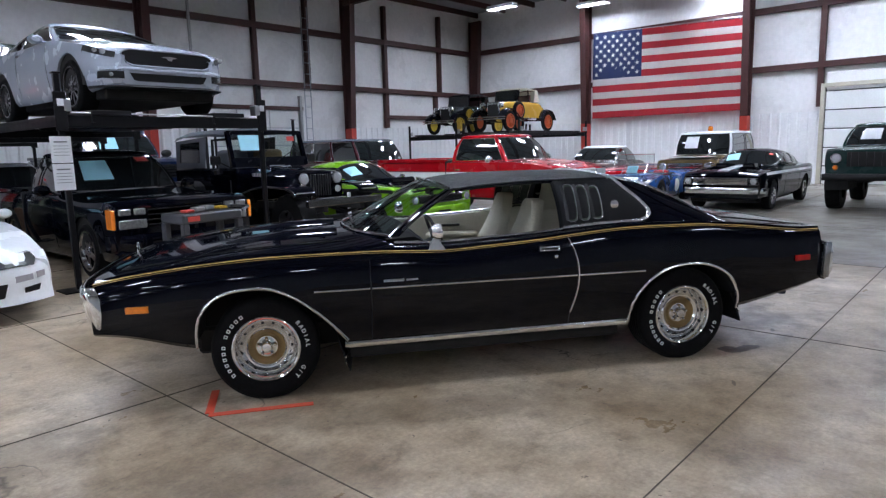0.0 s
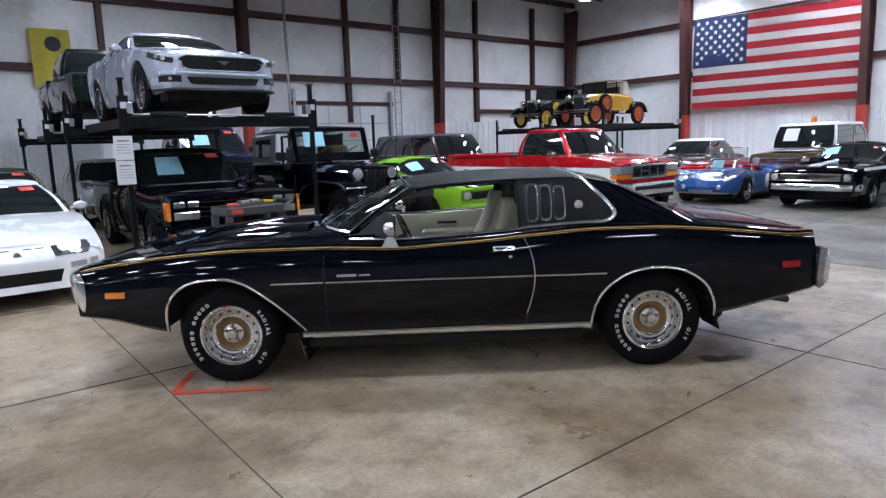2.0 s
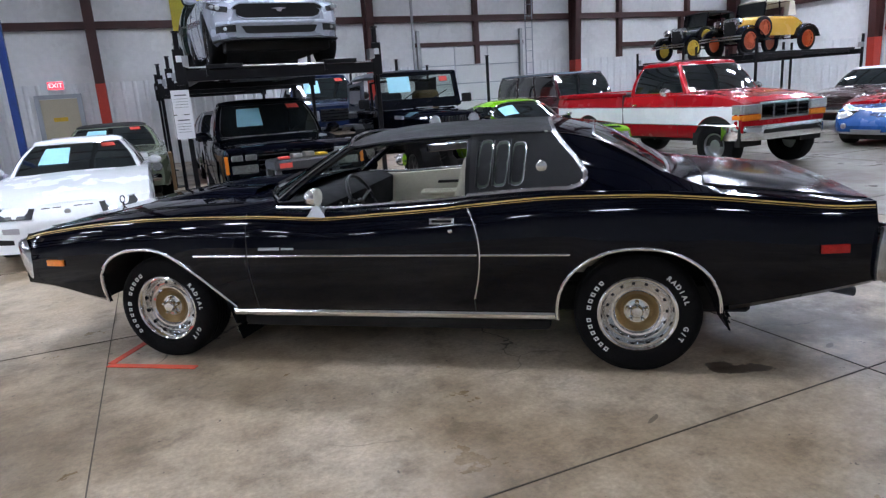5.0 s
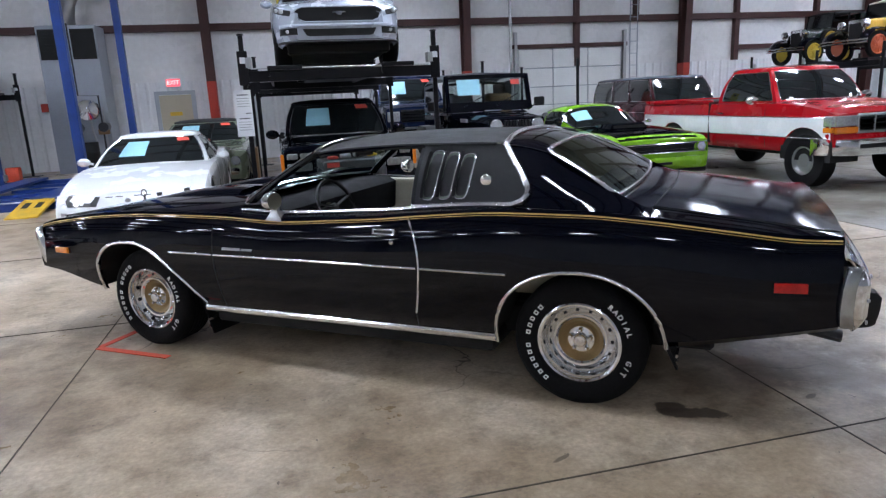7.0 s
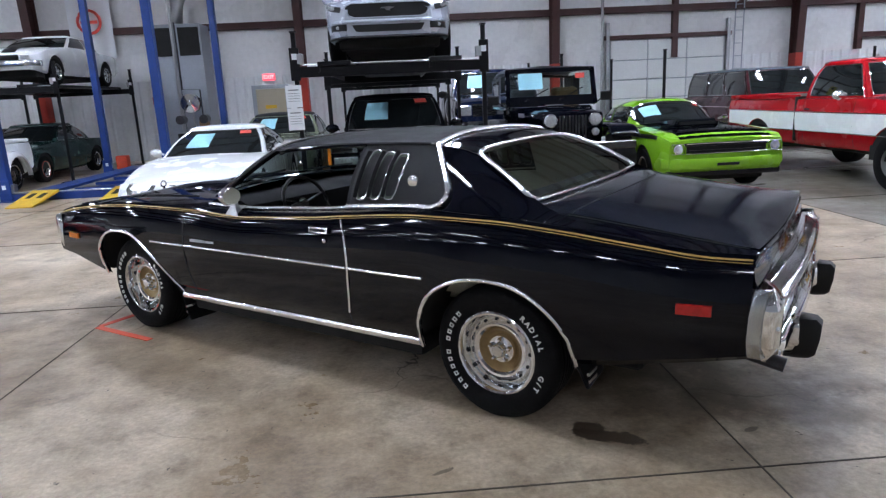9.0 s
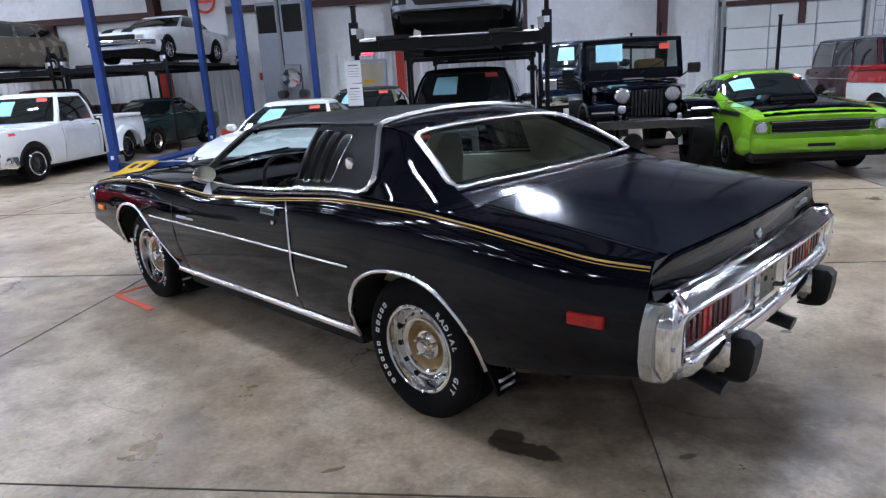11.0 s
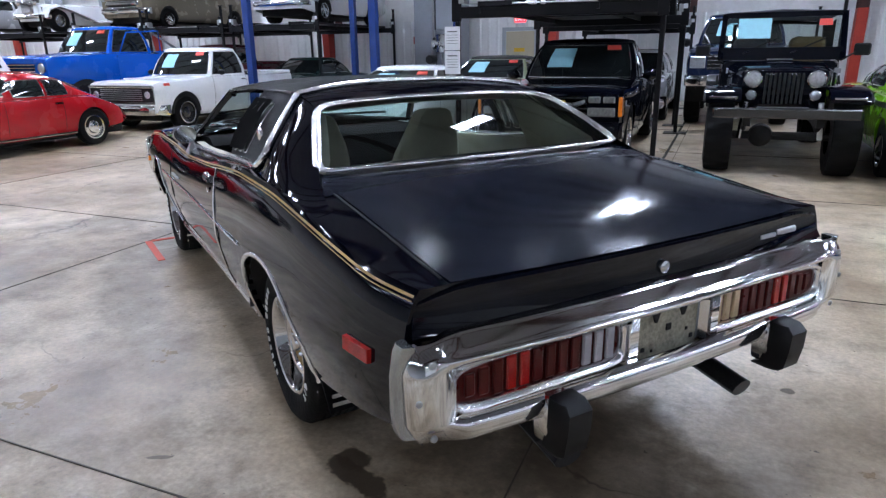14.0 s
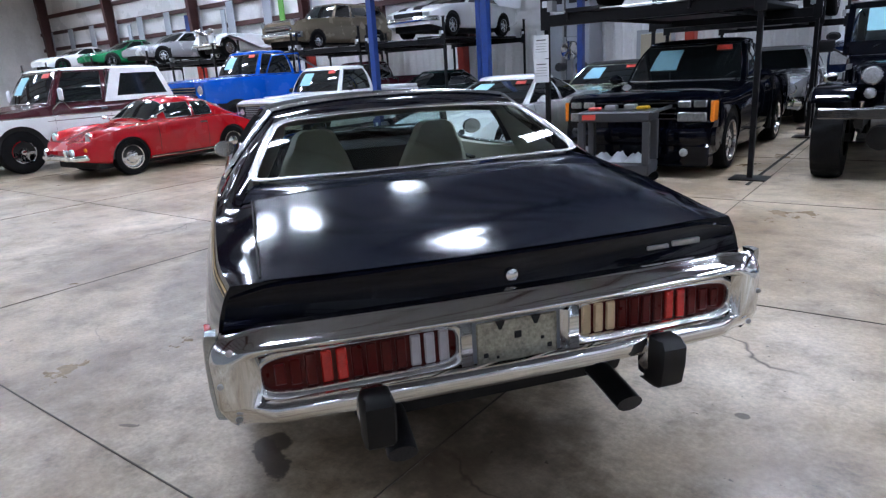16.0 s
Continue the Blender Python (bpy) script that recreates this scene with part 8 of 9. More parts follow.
def vintage(name, label, color, x, y, z, turn, wheel_mat, top_mat, closed=False):
    """A 1920s car: upright body, separate wings and spoked wheels."""
    car = thing(name, pose(x, y, z, 0, 0, turn) @ Matrix.Scale(0.88, 4), label, "vintage car", "cars on lifts")
    bm = bmesh.new()
    loft(bm, [[(xx, -w, 0.52), (xx, -w, zt - 0.12), (xx, -w * 0.9, zt - 0.04), (xx, -w * 0.6, zt), (xx, w * 0.6, zt), (xx, w * 0.9, zt - 0.04), (xx, w, zt - 0.12), (xx, w, 0.52)] for xx, w, zt in ((-1.3, 0.3, 1.08), (-1.27, 0.31, 1.1), (-0.6, 0.46, 1.15), (-0.5, 0.52, 1.16), (-0.3, 0.6, 1.16), (0.2, 0.64, 1.15), (0.8, 0.63, 1.14), (1.0, 0.61, 1.1), (1.3, 0.55, 0.98), (1.6, 0.46, 0.78))])
    part("body", bm, color, car)
    part("radiator", B(-1.36, -1.3, -0.3, 0.3, 0.52, 1.12, 0.04, 2), CHROME, car, "chrome radiator shell")
    part("radiator_core", B(-1.366, -1.36, -0.24, 0.24, 0.58, 1.02), DARK, car)
    for s in (-1, 1):
        for pts in (((-1.78, 0.5), (-1.7, 0.68), (-1.52, 0.81), (-1.3, 0.85), (-1.08, 0.8), (-0.88, 0.66), (-0.7, 0.5), (-0.4, 0.42)), ((0.78, 0.45), (0.9, 0.68), (1.08, 0.81), (1.3, 0.85), (1.52, 0.8), (1.7, 0.66), (1.8, 0.48))):
            fb = bmesh.new()
            loft(fb, [[(a, s * 0.52, b), (a, s * 0.66, b + 0.03), (a, s * 0.82, b - 0.01), (a, s * 0.83, b - 0.05), (a, s * 0.52, b - 0.03)] for a, b in pts])
            part("wing", fb, BLACK, car, "black sweeping wing", smooth=60)
        part("running_board", B(-0.4, 0.8, min(s * 0.55, s * 0.82), max(s * 0.55, s * 0.82), 0.38, 0.42), BLACK, car)
        part("headlight", disc(bmesh.new(), (-1.42, s * 0.42, 0.98), 0.12, 0.14), CHROME, car, "bowl headlight")
        sp = new("spare_wheel", wheel_meshes(0.35, 0.13, 0.24, "wire")[1].copy())
        sp.data.materials.clear()
        sp.data.materials.append(wheel_mat)
        sp.parent, sp.matrix_local = car, pose(-0.72, s * 0.73, 0.76, 0, 0, 0 if s < 0 else 180)
        t = new("tyre", wheel_meshes(0.35, 0.13, 0.24, "wire")[0])
        t.parent = sp
        if not t.data.materials:
            t.data.materials.append(RUBBER)
    for zb in (0.45, 0.53):
        part("front_bumper", tube(bmesh.new(), [(-1.8, -0.85, zb), (-1.87, -0.5, zb), (-1.9, 0, zb), (-1.87, 0.5, zb), (-1.8, 0.85, zb)], 0.026, 6), CHROME, car, "bright bumper bar")
    top = bmesh.new()
    loft(top, [[(xx, -w, z0 - 0.05), (xx, -w * 0.97, z0), (xx, -w * 0.75, z0 + 0.035), (xx, 0, z0 + 0.05), (xx, w * 0.75, z0 + 0.035), (xx, w * 0.97, z0), (xx, w, z0 - 0.05)] for xx, w, z0 in ((-0.46, 0.57, 1.58), (-0.42, 0.58, 1.6), (0.2, 0.61, 1.63), (0.75, 0.6, 1.6), (0.82, 0.59, 1.57))], False, False)
    bmesh.ops.solidify(top, geom=top.faces[:], thickness=0.02)
    part("roof", top, top_mat, car, "fabric top", smooth=60)
    body = bmesh.new()
    loft(body, [[(0.52 + 0.1 * (abs(y) < 0.5), y, 1.13), (0.58 + 0.1 * (abs(y) < 0.5), y, 1.56), (0.8, y * 0.98, 1.56), (0.9, y, 1.13)] for y in (-0.6, -0.54, 0.54, 0.6)])
    part("cab_back", body, color if closed else top_mat, car, "fabric quarter behind the seat")
    part("seat", loft(bmesh.new(), [[(0.0, y, 1.05), (0.0, y, 1.18), (0.3, y, 1.17), (0.36, y, 1.4), (0.44, y, 1.4), (0.44, y, 1.05)] for y in (-0.5, 0.5)]), BROWN, car, "dark bench seat")
    for s in (-1, 1):
        part("door_post", beam(bmesh.new(), (0.12, s * 0.6, 1.14), (0.12, s * 0.58, 1.6), 0.035, 0.035), BLACK, car)
    for s in (-1, 1):
        part("windscreen_post", beam(bmesh.new(), (-0.5, s * 0.55, 1.14), (-0.43, s * 0.55, 1.6), 0.035, 0.035), BLACK, car)
    part("windscreen", quad(bmesh.new(), (-0.5, -0.54, 1.15), (-0.5, 0.54, 1.15), (-0.43, 0.54, 1.58), (-0.43, -0.54, 1.58)), DARKGLASS, car)
    wheels(car, [(-1.3, -0.7), (-1.3, 0.7), (1.3, -0.7), (1.3, 0.7)], 0.38, 0.13, 0.27, "wire", wheel_mat)


def red_rear_engine():
    cab = (-0.6, -0.2, 0.42, 1.42)
    car, sh = std("classic_sports_car", "small rounded bright red classic sports coupe", "car", REDP, -8.62, 2.45 + 1.05, 92, 0, wb=2.1, fo=0.8, ro=1.05, w=0.83, nose=0.55, hood=0.80, belt=0.85, deck=0.84, tail=0.5, sill=0.22, r=0.31, tyre_w=0.18, rim=0.2, style="steel", cab=cab, roof=None, wr=0.46, wbelt=0.70, nose_w=0.62, tail_w=0.55, crown=2.0, arch=0.03, pillars=(0.48,), inset=(0.14, 0.84), tail_t=0.74, roof_thick=0.1,
        lines=([(-1.85, 0.45), (-1.77, 0.62), (-1.6, 0.74), (-1.35, 0.81), (-0.6, 0.83), (0.8, 0.835), (1.4, 0.80), (1.8, 0.68), (2.0, 0.52), (2.1, 0.38)],
               [(-1.85, 0.48), (-1.75, 0.58), (-1.5, 0.71), (-1.05, 0.79), (-0.5, 0.83), (0.4, 0.84), (1.0, 0.82), (1.6, 0.66), (2.0, 0.48), (2.1, 0.42)],
               [(-1.85, 0.5), (-1.7, 0.61), (-1.3, 0.74), (-1.05, 0.79), (-0.55, 0.88), (0.8, 0.91), (1.25, 0.9), (1.7, 0.74), (2.0, 0.54), (2.1, 0.44)]))
    dome(car, [(-0.72, 0.80), (-0.5, 0.98), (-0.25, 1.17), (0.05, 1.275), (0.4, 1.265), (0.8, 1.15), (1.2, 0.97), (1.6, 0.76), (1.85, 0.6)], [(-0.72, 0.64), (-0.2, 0.71), (0.4, 0.715), (1.0, 0.62), (1.5, 0.45), (1.85, 0.25)], 0.80, REDP, (-0.72, 1.85), [("front", -0.58, -0.2, 0.5, 0), ("side", -0.26, 0.26, 0.885, 1.13), ("side", 0.32, 0.72, 0.885, 1.12), ("rear", 0.78, 1.2, 1.0, 0)], sheets=False)
    f = -1.05 - 0.8
    bumper(car, f - 0.06, 0.72, 0.33, 0.42, CHROME, 0.08, 0.35)
    bumper(car, 2.13, 0.6, 0.35, 0.43, CHROME, 0.08, 0.35, "rear_bumper", -1)
    for s in (-1, 1):
        lamps(car, f + 0.22, [s * 0.56], 0.66, 0.1)
        part("bumper_horn", B(f - 0.1, f - 0.02, min(s * 0.3, s * 0.36), max(s * 0.3, s * 0.36), 0.33, 0.52, 0.02), CHROME, car)
        part("fog_lamp", disc(bmesh.new(), (f + 0.0, s * 0.42, 0.47), 0.06, 0.06), LAMPGLASS, car)
        part("turn_lamp", disc(bmesh.new(), (f + 0.14, s * 0.62, 0.5), 0.04, 0.05), AMBER, car)
        part("sill_strip", sh.trim(bmesh.new(), [(x, 0.26) for x in np.linspace(-0.7, 0.7, 8)], 0.02, s, out=0.0), CHROME, car)
    for s in (-1, 1):
        fb = bmesh.new()
        loft(fb, [[(xx, s * 0.56 + rr * math.cos(a), zz + rr * 0.9 * math.sin(a)) for a in np.linspace(0, math.pi, 9)] for xx, rr, zz in ((f + 0.2, 0.12, 0.62), (f + 0.3, 0.15, 0.65), (f + 0.6, 0.18, 0.67), (f + 1.0, 0.17, 0.69), (f + 1.4, 0.1, 0.72))], False, False)
        part("fender_top", fb, REDP, car, "rounded front fender", smooth=70)
    part("bonnet_handle", tube(bmesh.new(), [(f + 0.2, 0, 0.66), (f + 0.5, 0, 0.76)], 0.014, 6), CHROME, car)
    door_lines(car, sh, (-0.5, 0.5), handle=0.34, hz=0.76)
    mirrors(car, -0.55, 0.7, 0.93, CHROME, 0.05)


def two_tone_suv():
    cab = (-0.7, -0.35, 1.65, 1.9)
    car, sh = std("suv", "maroon and white two-tone full-size SUV with a white roof", "car", MAROON, -11.35, 1.78 + 1.35, 91, 0, wb=2.7, fo=0.8, ro=1.2, w=1.0, nose=1.08, hood=1.16, belt=1.2, deck=1.2, tail=1.15, sill=0.5, r=0.4, tyre_w=0.28, rim=0.21, style="five", cab=cab, roof=1.88, roof_mat=WHITEP, wr=0.76, wbelt=0.9, nose_w=0.96, crown=6, pillars=(0.4,))
    f = -1.35 - 0.8
    band(car, sh, 0.5, 1.0, f + 0.05, 2.5, WHITEP, "white_band", label="white lower side")
    bumper(car, f - 0.12, 1.0, 0.5, 0.68)
    for s in (-1, 1):
        lamps(car, f - 0.01, [s * 0.75], 0.92, 0.1)
        # white shell behind the doors, with one long side window
        q = bmesh.new()
        pts = [(0.35, 1.2), (0.62, 1.84), (1.66, 1.84), (1.9, 1.2)]
        loft(q, [[(a, s * (0.94 - 0.10 * (b - 1.2) / 0.64), b) for a, b in pts], [(a, s * (0.965 - 0.10 * (b - 1.2) / 0.64), b) for a, b in pts]])
        shell = part("rear_shell", q, WHITEP, car, "white removable roof shell")
        win = [(0.62, 1.3), (0.8, 1.74), (1.58, 1.74), (1.74, 1.3)]
        w2 = bmesh.new()
        loft(w2, [[(a, s * (0.966 - 0.10 * (b - 1.2) / 0.64), b) for a, b in win], [(a, s * (0.971 - 0.10 * (b - 1.2) / 0.64), b) for a, b in win]])
        part("side_window", w2, DARKGLASS, shell, "long dark side window")
        part("window_frame", beam(bmesh.new(), (0.3, s * 0.93, 1.2), (0.56, s * 0.79, 1.84), 0.07, 0.03), MAROON, car)
        part("window_frame", beam(bmesh.new(), (-0.66, s * 0.92, 1.2), (-0.34, s * 0.79, 1.84), 0.06, 0.04), MAROON, car)
        part("door_mirror", B(-0.6, -0.54, min(s * 1.05, s * 1.2), max(s * 1.05, s * 1.2), 1.28, 1.52, 0.03), PAPER, car, "tall towing mirror")
        part("mirror_arm", tube(bmesh.new(), [(-0.7, s * 0.95, 1.12), (-0.57, s * 1.12, 1.3), (-0.35, s * 0.95, 1.1)], 0.012, 6), CHROME, car)
    grille(car, f - 0.01, -0.58, 0.58, 0.78, 1.02, 4)
    trim_lines(car, sh, (1.01,), f + 0.1, 2.5, 0.012)
    door_lines(car, sh, (-0.7, 0.4), 0.55, handle=0.2, hz=1.08)
    papers_for(car, cab, 1.2, 1.88, 1, 0.9, 0.76)


def white_pickup():
    cab = (-0.62, -0.3, 0.42, 0.55)
    car, sh = pickup("pickup_truck", "white vintage stepside pickup with black wheels", WHITEP, -9.0, 7.05 + 1.46, wb=2.92, fo=0.8, ro=0.85, w=0.93, hood=1.02, belt=1.04, roof=1.62, sill=0.26, r=0.34, rim=0.22, style="steel", rim_mat=BLACKRIM, cab=cab, nose=0.96, roof_mat=WHITEP, wr=0.68)
    f = -1.46 - 0.8
    bumper(car, f - 0.12, 0.94, 0.34, 0.53, CHROME, 0.14, 0.3)
    part("grille_surround", tube(bmesh.new(), [(f - 0.016, y, z) for y, z in ((-0.87, 0.575), (0.87, 0.575), (0.87, 0.885), (-0.87, 0.885))], 0.024, 6, closed=True), CHROME, car, "chrome grille surround")
    part("grille_back", B(f - 0.012, f + 0.03, -0.86, 0.86, 0.58, 0.88, 0.01), PLASTIC, car, "black grille panel")
    grille(car, f - 0.02, -0.56, 0.56, 0.61, 0.85, 6, material=STEEL)
    for s in (-1, 1):
        lamps(car, f - 0.015, [s * 0.7], 0.735, 0.075)
        part("rear_fender", fender(1.46, 0.34, 0.47, s, 0.90, 1.06), WHITEP, car, "rounded rear fender")
        part("marker", side_box(sh, f + 0.25, f + 0.4, 0.9, 0.95, 0.01, 0.004, s), REDTAG, car)
    part("bonnet_edge", B(f - 0.02, f + 0.01, -0.84, 0.84, 0.90, 0.925, 0.008), STEEL, car, "bright edge on the bonnet front")
    papers_for(car, cab, 1.04, 1.62, 1, 0.84, 0.68)
    door_lines(car, sh, (-0.6, 0.5), 0.32, handle=0.3, hz=0.95)
    for xw in (-1.46, 1.46):
        for s in (-1, 1):
            part("wheel_lip", tube(bmesh.new(), [(xw + 0.215 * math.cos(a), s * 0.915, 0.34 + 0.215 * math.sin(a)) for a in np.linspace(0, 2 * math.pi, 25)[:-1]], 0.014, 6, closed=True), CHROME, car, "polished wheel lip")
    part("bonnet_crease", B(f + 0.1, -0.7, -0.012, 0.012, 1.0, 1.055, 0.006), WHITEP, car)
    mirrors(car, -0.45, 0.92, 1.12, PLASTIC, 0.08)


def fender(xw, zc, r, s, y0, y1):
    bm = bmesh.new()
    rows = []
    for a in np.linspace(-0.1, math.pi + 0.1, 14):
        c, d = math.cos(a), math.sin(a)
        rows.append([(xw - r * 0.86 * c, s * y1, zc + r * 0.86 * d), (xw - r * 0.97 * c, s * (y1 - 0.01), zc + r * 0.97 * d), (xw - r * 1.08 * c, s * (y1 - 0.06), zc + r * 1.08 * d), (xw - r * 1.12 * c, s * y0, zc + r * 1.12 * d)])
    return loft(bm, rows, False, False)


def blue_pickup():
    cab = (-0.7, -0.35, 0.4, 0.55)
    car, sh = pickup("pickup_truck", "bright blue square-bodied pickup with a door taken off", BLUEP, -11.7, 6.9 + 1.5, wb=3.0, fo=0.85, ro=1.0, w=0.99, hood=1.54, belt=1.54, roof=2.14, sill=0.8, r=0.46, cab=cab, nose=1.46, rim_mat=STEELDARK)
    f = -1.5 - 0.85
    bumper(car, f - 0.1, 0.97, 0.78, 0.94)
    lamps(car, f - 0.01, (-0.76, 0.76), 1.26, 0.1)
    grille(car, f - 0.01, -0.58, 0.58, 1.1, 1.36, 4)
    for s in (-1,):
        od = part("open_door", loft(bmesh.new(), [[(-0.6 + 0.45 * t + dx, s * (0.99 + 0.86 * t) + dx * 0.5, z) for dx, z in ((0.0, 0.92), (0.05, 0.92), (0.05, 1.52), (0.0, 1.52))] for t in (0.0, 0.5, 1.0)]), BLUEP, car, "blue door standing open")
        part("window_frame", tube(bmesh.new(), [(-0.575 + 0.45 * t, s * (0.99 + 0.86 * t), z) for t, z in ((0.02, 1.52), (0.25, 2.0), (0.98, 2.02), (0.98, 1.52))], 0.018, 6), BLUEP, od)
        part("door_opening", side_box(sh, -0.6, 0.42, 0.94, 1.5, 0.006, 0.02, s), DARK, car, "dark open doorway")
    part("seat", B(-0.05, 0.35, -0.7, 0.9, 1.33, 1.83, 0.06, 2), BLUEP, car, "blue bench seat")
    for s in (-1, 1):
        part("roll_bar", tube(bmesh.new(), [(0.75, s * 0.75, 1.53), (0.72, s * 0.72, 2.03), (1.6, s * 0.8, 1.56)], 0.03, 8), STEEL, car, "bright roll bar")
    papers_for(car, cab, 1.54, 2.14, 1, 0.84, 0.66)


def lift_car(name, label, color, x, z, yfront, **kw):
    wb = kw.get("wb", 2.7)
    return std(name, label, "car", color, x, yfront + wb / 2, 90, z, cat_group="cars on lifts", **kw)


# ---------------------------------------------------------------- lifts
def four_post_lift(x0, x1, y0, y1, height, top, steel, name="car_lift", label="black four-post car lift with two runways", runway=0.46, ramps=False, post=0.062, along="y"):
    """Posts at the corners, cross beams and two runways at a height."""
    d = thing(name, Matrix.Identity(4), label, "car lift", "car lifts")
    for x in (x0, x1):
        for y in (y0, y1):
            bm = bmesh.new()
            s = 1 if x == x0 else -1
            box(bm, x - post / 2, x + post / 2, y - post / 2, y + post / 2, 0, top, 0.008)
            p = part("post", bm, steel, d)
            part("base_plate", B(x - 0.2, x + 0.2, y - 0.17, y + 0.17, 0, 0.014), steel, p)
            part("lock_box", B(x + s * post / 2 if s > 0 else x - post / 2 - 0.08, x + post / 2 + 0.08 if s > 0 else x - post / 2, y - 0.07, y + 0.07, height - 0.02, height + 0.12, 0.008), STEEL, p, "latch box")
            if along == "y":
                part("slider", B(x - post / 2 - 0.035, x + post / 2 + 0.035, y - post / 2 - 0.035, y - post / 2 - 0.003, height - 0.24, height + 0.2, 0.006), steel, p)
                part("label_plate", B(x - 0.035, x + 0.035, y - post / 2 - 0.039, y - post / 2 - 0.036, height + 0.04, height + 0.12), PAPER, p, "small white label")
                part("post_cap", B(x - post / 2 - 0.012, x + post / 2 + 0.012, y - post / 2 - 0.012, y + post / 2 + 0.012, top, top + 0.02, 0.004), steel, p)
    if along == "y":
        xm = (x0 + x1) / 2
        for y in (y0, y1):
            part("cross_beam", B(x0 + post / 2, x1 - post / 2, y - 0.06, y + 0.06, height - 0.2, height - 0.06, 0.008), steel, d)
        for s in (-1, 1):
            xc = xm + s * 0.77
            part("runway", B(xc - runway / 2, xc + runway / 2, y0 - 0.1, y1 + 0.15, height - 0.055, height, 0.006), steel, d)
            part("runway_edge", B(xc - runway / 2, xc - runway / 2 + 0.03, y0 - 0.1, y1 + 0.15, height - 0.14, height - 0.056), steel, d)
        part("brace", beam(bmesh.new(), (xm - 0.75, y0 + 0.3, height - 0.12), (xm + 0.75, y0 + 1.6, height - 0.12), 0.06, 0.06), steel, d)
        for k in range(4):
            part("under_rib", B(xm - 0.54, xm + 0.54, y0 + 0.5 + 0.9 * k, y0 + 0.56 + 0.9 * k, height - 0.12, height - 0.06), steel, d)
        part("tray", B(xm - 0.45, xm + 0.5, y0 + 1.2, y0 + 2.4, height - 0.16, height - 0.13), steel, d)
        part("cable", tube(bmesh.new(), [(x0 + 0.1, y0 - 0.065, height - 0.03), (x1 - 0.1, y0 - 0.065, height - 0.05)], 0.01, 5), STEEL, d)
        if ramps:
            for s in (-1, 1):
                xc = xm + s * 0.77
                rp = bmesh.new()
                loft(rp, [[(xc - 0.24, y0 - 0.1, height), (xc + 0.24, y0 - 0.1, height), (xc + 0.24, y0 - 1.05, 0.02), (xc - 0.24, y0 - 1.05, 0.02)], [(xc - 0.24, y0 - 0.1, height - 0.05), (xc + 0.24, y0 - 0.1, height - 0.05), (xc + 0.24, y0 - 1.05, 0.0), (xc - 0.24, y0 - 1.05, 0.0)]])
                r = part("ramp", rp, YELLOW, d, "yellow drive-on ramp with dark slots")
                for k in (-0.1, 0.1):
                    part("slot", quad(bmesh.new(), (xc + k - 0.05, y0 - 0.85, height * 0.21 + 0.008), (xc + k + 0.05, y0 - 0.85, height * 0.21 + 0.008), (xc + k + 0.05, y0 - 0.3, height * 0.8 + 0.004), (xc + k - 0.05, y0 - 0.3, height * 0.8 + 0.004), 0.003), DARK, r)
    else:
        ym = (y0 + y1) / 2
        for x in (x0, x1):
            part("cross_beam", B(x - 0.06, x + 0.06, y0 + post / 2, y1 - post / 2, height - 0.2, height - 0.06, 0.008), steel, d)
        for s in (-1, 1):
            yc = ym + s * 0.75
            part("runway", B(x0 - 0.1, x1 + 0.15, yc - runway / 2, yc + runway / 2, height - 0.055, height, 0.006), steel, d)
            part("runway_edge", B(x0 - 0.1, x1 + 0.15, yc - runway / 2, yc - runway / 2 + 0.03, height - 0.14, height - 0.056), steel, d)
    return d


